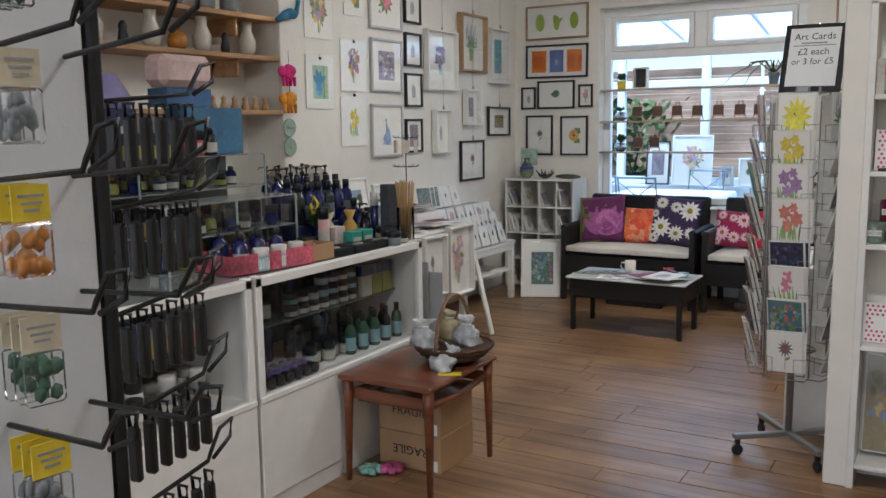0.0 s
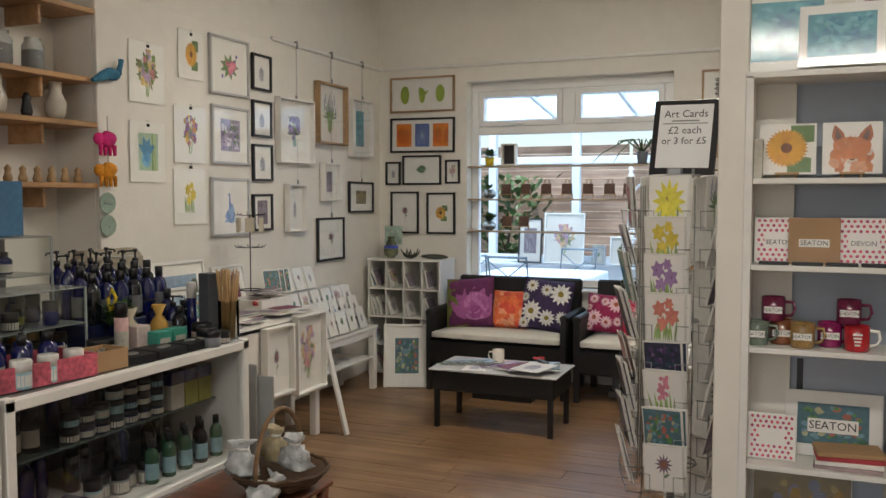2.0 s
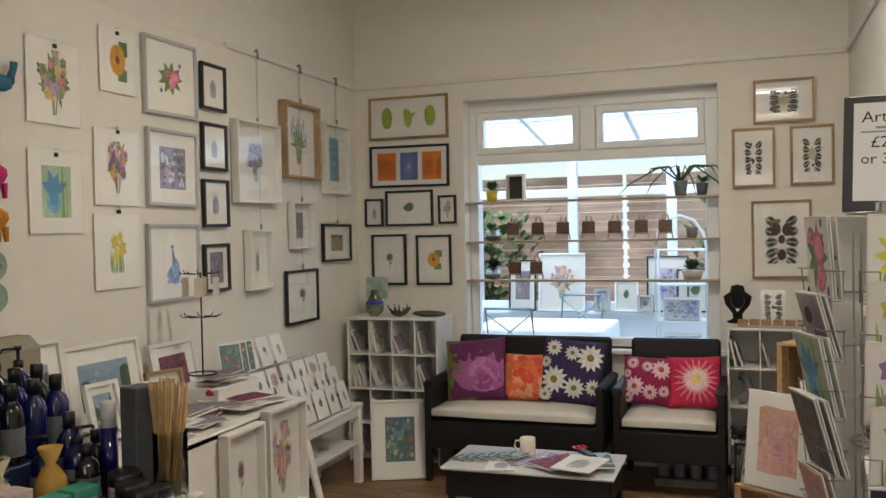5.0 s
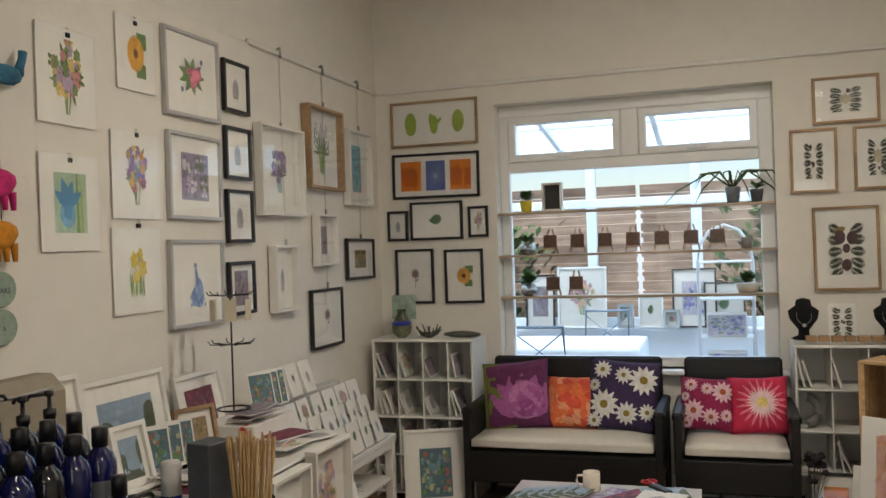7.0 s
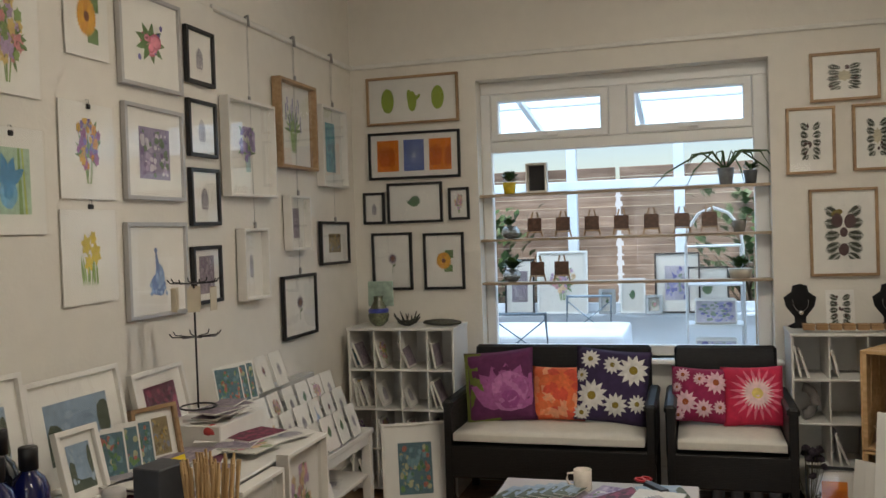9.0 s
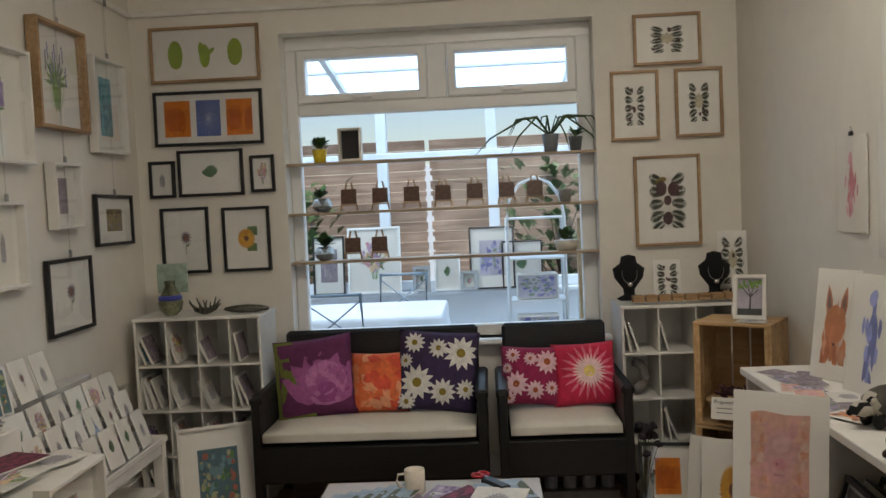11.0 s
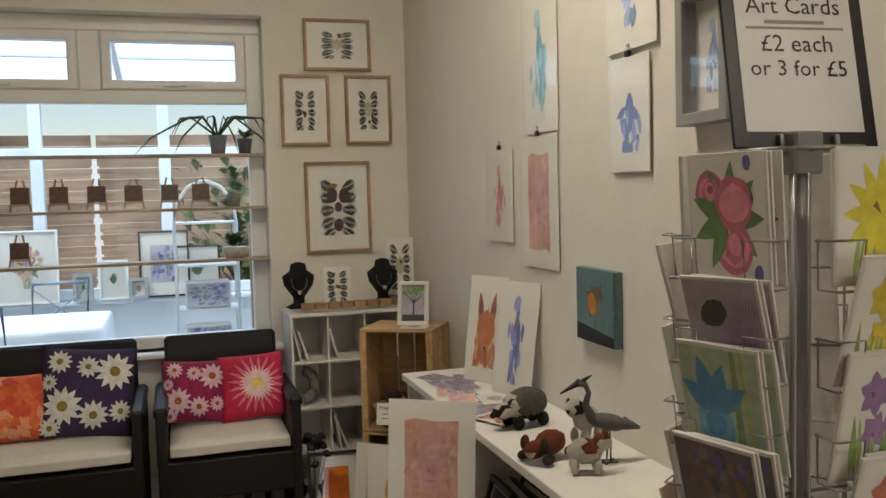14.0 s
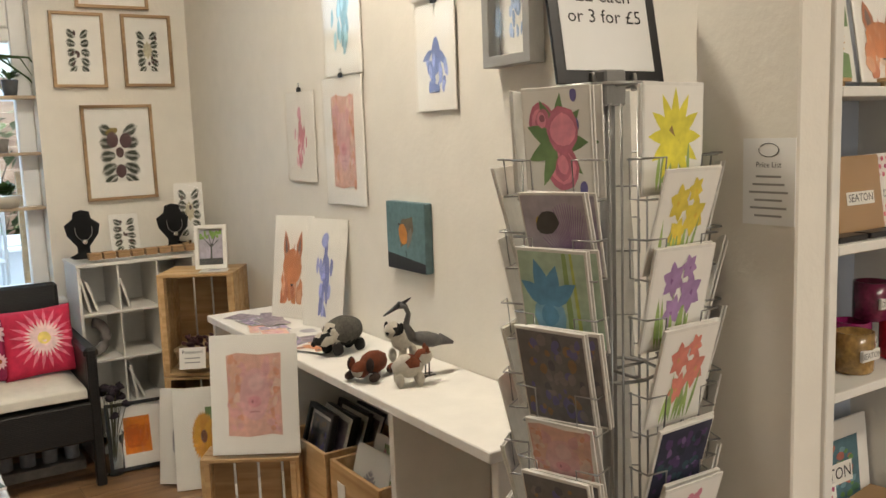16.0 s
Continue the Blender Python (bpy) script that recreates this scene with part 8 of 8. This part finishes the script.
ra, rb, rc = rn_.new("ShaderNodeBsdfTransparent"), rn_.new("ShaderNodeBsdfTranslucent"), rn_.new("ShaderNodeMixShader")
ra.inputs[0].default_value = (0.9, 0.95, 1.0, 1)
rb.inputs[0].default_value = (0.85, 0.92, 0.98, 1)
rc.inputs[0].default_value = 0.4
rl_.new(ra.outputs[0], rc.inputs[1])
rl_.new(rb.outputs[0], rc.inputs[2])
rl_.new(rc.outputs[0], rn_["Material Output"].inputs[0])
roof = structure("garden_room_roof", box(6.4, 3.3, 0.02, (-1.9, 9.75, 2.80), 0, None, (-8, 0, 0)), roofm, "translucent sheet roof")
for k in range(7):
    part("roof_bar", box(0.05, 3.3, 0.06, (-4.9 + k * 1.0, 9.75, 2.77), 0.004, None, (-8, 0, 0)), GW, roof)
for k, yy in enumerate((9.1, 10.3)):
    part("purlin", box(6.3, 0.05, 0.05, (-1.9, yy, 2.80 - (yy - 9.75) * 0.14), 0.004), GW, roof)

# table with cloth, folding chairs
t = thing("garden_table", (-2.62, 9.75, 0), "round-cornered table under a flowered white cloth", "table")
part("tabletop", box(1.15, 0.95, 0.03, (0, 0, 0.735), 0.006), PINE, t)
for sx in (-1, 1):
    for sy in (-1, 1):
        part("leg", box(0.05, 0.05, 0.72, (sx * 0.48, sy * 0.4, 0.36), 0.004), PINE, t)
c = thing("tablecloth", (-2.62, 9.75, 0.752), "white cotton tablecloth with scattered pink and blue flowers", "tablecloth")
b0 = bmesh.new()
n = 48
rings = []
for lvl, (k, z) in enumerate(((0.0, 0.004), (1.0, 0.004), (1.02, -0.02), (1.05, -0.2), (1.08, -0.42))):
    ring = []
    for i in range(n):
        a = 2 * math.pi * i / n
        e = 1 / max(abs(math.cos(a)) / 0.6, abs(math.sin(a)) / 0.5)
        f = 1 + (0.05 * math.sin(a * 9) if lvl > 2 else 0)
        ring.append(b0.verts.new((e * math.cos(a) * k * f, e * math.sin(a) * k * f, z)) if k else None)
    rings.append(ring)
ctr = b0.verts.new((0, 0, 0.004))
for i in range(n):
    b0.faces.new((ctr, rings[1][i], rings[1][(i + 1) % n]))
    for A, B in zip(rings[1:], rings[2:]):
        b0.faces.new((A[i], B[i], B[(i + 1) % n], A[(i + 1) % n])).smooth = True
part("cloth", b0, mat("white_cotton", (0.78, 0.79, 0.82), 0.85, vary=0.08, scale=20, bump=0.1), c)
o = new("printed_pattern", art_mesh("pink_bouquet", 0.30, 0.2, 9))
o.parent, o.matrix_basis = c, pose(0.3, -0.562, -0.2)
o = new("printed_pattern", art_mesh("lavender", 0.4, 0.2, 9))
o.parent, o.matrix_basis = c, pose(-0.1, -0.562, -0.2)
for x, y, rz in ((-2.75, 9.02, 0), (-3.25, 9.15, 10), (-2.4, 10.35, 180)):
    c = thing("folding_chair", (x, y, 0, 0, 0, rz), "grey tubular metal folding chair", "chair", "chairs in the garden room")
    for s in (-1, 1):
        part("back_post", tube([(s * 0.20, 0.25, 0.0), (s * 0.20, 0.05, 0.45), (s * 0.20, -0.12, 0.98)], 0.012, 7), mat("grey_blue_metal", (0.24, 0.29, 0.34), 0.4, metal=0.4), c)
        part("front_leg", tube([(s * 0.19, -0.15, 0.0), (s * 0.19, 0.2, 0.46)], 0.012, 7), MATS["grey_blue_metal"], c)
        part("brace", tube([(-s * 0.19, -0.02, 0.62), (s * 0.19, -0.11, 0.92)], 0.006, 6), MATS["grey_blue_metal"], c)
    part("top_rail", tube([(-0.20, -0.12, 0.97), (0.20, -0.12, 0.97)], 0.012, 7), MATS["grey_blue_metal"], c)
    part("seat", box(0.38, 0.36, 0.025, (0, 0.1, 0.455), 0.006), MATS["grey_blue_metal"], c)

# pictures standing on the sill, arched white rack
for x, w, h, st, kd, z in ((-3.15, 0.30, 0.55, "black", "mauve", 0.75), (-2.72, 0.50, 0.62, "white", "pink_bouquet", 0.75), (-2.28, 0.16, 0.24, "grey", "sprig", 0.75), (-2.04, 0.24, 0.34, "white", "sprig", 0.75), (-1.84, 0.16, 0.18, "grey", "rose", 0.75), (-1.62, 0.42, 0.58, "black", "blue_flowers", 0.75), (-1.34, 0.38, 0.44, "black", "sprig", 0.75)):
    make_picture(pose(x, 11.02 - (0.05 if h < 0.3 else 0), z + h / 2 + 0.004, -6, 0, 0), w, h, st, kd, 0.6, 0.6, "framed picture standing on the garden room sill", int(-x * 10))
c = thing("arched_rack", (-1.33, 8.75, 0), "white wire rack with an arched top holding blue flowered china", "rack")
part("frame", tube([(-0.19, 0, 0), (-0.19, 0, 1.45), (-0.17, 0, 1.58), (-0.10, 0, 1.68), (0, 0, 1.72), (0.10, 0, 1.68), (0.17, 0, 1.58), (0.19, 0, 1.45), (0.19, 0, 0)], 0.011, 7), GW, c)
part("frame", tube([(-0.19, 0.25, 0), (-0.19, 0.25, 1.45), (0.19, 0.25, 1.45), (0.19, 0.25, 0)], 0.011, 7), GW, c)
for z in (0.35, 0.62, 0.90, 1.18, 1.45):
    part("shelf", box(0.38, 0.26, 0.012, (0, 0.125, z), 0.002), GW, c)
for k, z in enumerate((0.63, 0.91)):
    b0 = thing("flowered_box", (-1.33, 8.83, z), "white tin printed with blue flowers", "box", "flowered tins")
    part("tin", box(0.28, 0.14, 0.17, (0, 0, 0.085), 0.01), PAPER, b0)
    o = new("printed_pattern", art_mesh("blue_flowers", 0.26, 0.15, k))
    o.parent, o.matrix_basis = b0, pose(0, -0.0715, 0.085)
c = thing("wooden_post", (-1.03, 8.45, 0), "plain brown wooden post", "post")
part("post", box(0.12, 0.06, 1.45, (0, 0, 0.725), 0.004), OAK, c)

# garden: ground, fence, shrubs
structure("ground", box(400, 400, 0.04, (0, 120, -0.10), 0), mat("garden_ground", (0.16, 0.16, 0.13), 0.9, vary=0.3, scale=2), "garden ground")
fence = tagged(new("fence"), "weathered brown horizontal board fence", "fence", "", "structure")
b0 = box(2.4, 0.018, 0.115, (0, 0, 0), 0.002)
slat_me = bpy.data.meshes.new("slat")
b0.to_mesh(slat_me)
b0.free()
slat_me.materials.append(wood("fence_board", (0.30, 0.21, 0.16), (0.50, 0.38, 0.29), 0, 3, 0.8, 0.18))
for px in range(4):
    for k in range(19):
        shared("slat", slat_me, fence, pose(-6.0 + 2.45 * px, 13.2 + 0.004 * (k % 2), 0.1 + 0.12 * k, 6, 0, 0))
for px in range(5):
    part("post", box(0.09, 0.09, 2.05, (-7.22 + 2.45 * px, 13.24, 1.0), 0.004), GW, fence)
rnd = random.Random(9)
for x, y, hgt, nl in ((-3.9, 12.3, 1.9, 420), (-4.9, 12.5, 2.3, 420), (-0.9, 12.5, 2.0, 300)):
    c = thing("garden_shrub", (x, y, -0.08), "leafy dark green garden shrub", "shrub", "garden shrubs")
    b0 = tube([(0, 0, 0), (0.04, 0, 0.5), (0, 0.03, hgt * 0.7)], [0.04, 0.03, 0.012], 7)
    for k in range(7):
        a = k * 0.9
        tube([(0.02, 0, 0.35 + 0.1 * k), (0.4 * math.cos(a), 0.4 * math.sin(a), 0.8 + 0.14 * k)], [0.018, 0.005], 5, b0)
    part("trunk", b0, paint(0.10, 0.07, 0.05), c)
    part("crown", leaf_mesh(nl, 0.75, 0.4, hgt, 0.16, int(x * -7)), LEAF, c)


# ---- floor boards, last ----
structure_floor = structure("floor", box(7.0, 11.5, 0.08, (-0.65, 2.5, -0.052), 0), mat("dark_gap", (0.03, 0.018, 0.01), 0.9), "worn brown wooden floorboards")
rnd = random.Random(3)
BW = 0.152
LENGTHS = (0.9, 1.15, 1.4, 1.7, 2.1)
plank_mesh = {}
for L in LENGTHS:
    b0 = box(L - 0.003, BW - 0.004, 0.012, (0, 0, -0.006), 0.0012)
    me = bpy.data.meshes.new("plank")
    b0.to_mesh(me)
    b0.free()
    me.materials.append(BOARD)
    plank_mesh[L] = me
y = 2.2
while y < 7.9:
    x = -3.9 + rnd.uniform(-0.8, 0)
    while x < 0.4:
        L = rnd.choice(LENGTHS)
        shared("plank", plank_mesh[L], structure_floor, Matrix.Translation((x + L / 2, y + BW / 2, rnd.uniform(-0.001, 0.0008))))
        x += L
    y += BW
rest = bmesh.new()
y = 2.2 - BW
while y > -3.1:
    x = -4.0
    while x < 2.7:
        L = rnd.choice(LENGTHS)
        box(L - 0.003, BW - 0.004, 0.012, (x + L / 2, y + BW / 2, -0.006), 0, rest)
        x += L
    y -= BW
tagged(mesh_ob("floor_boards_rest", rest, BOARD), "worn brown wooden floorboards", "", "", "structure")
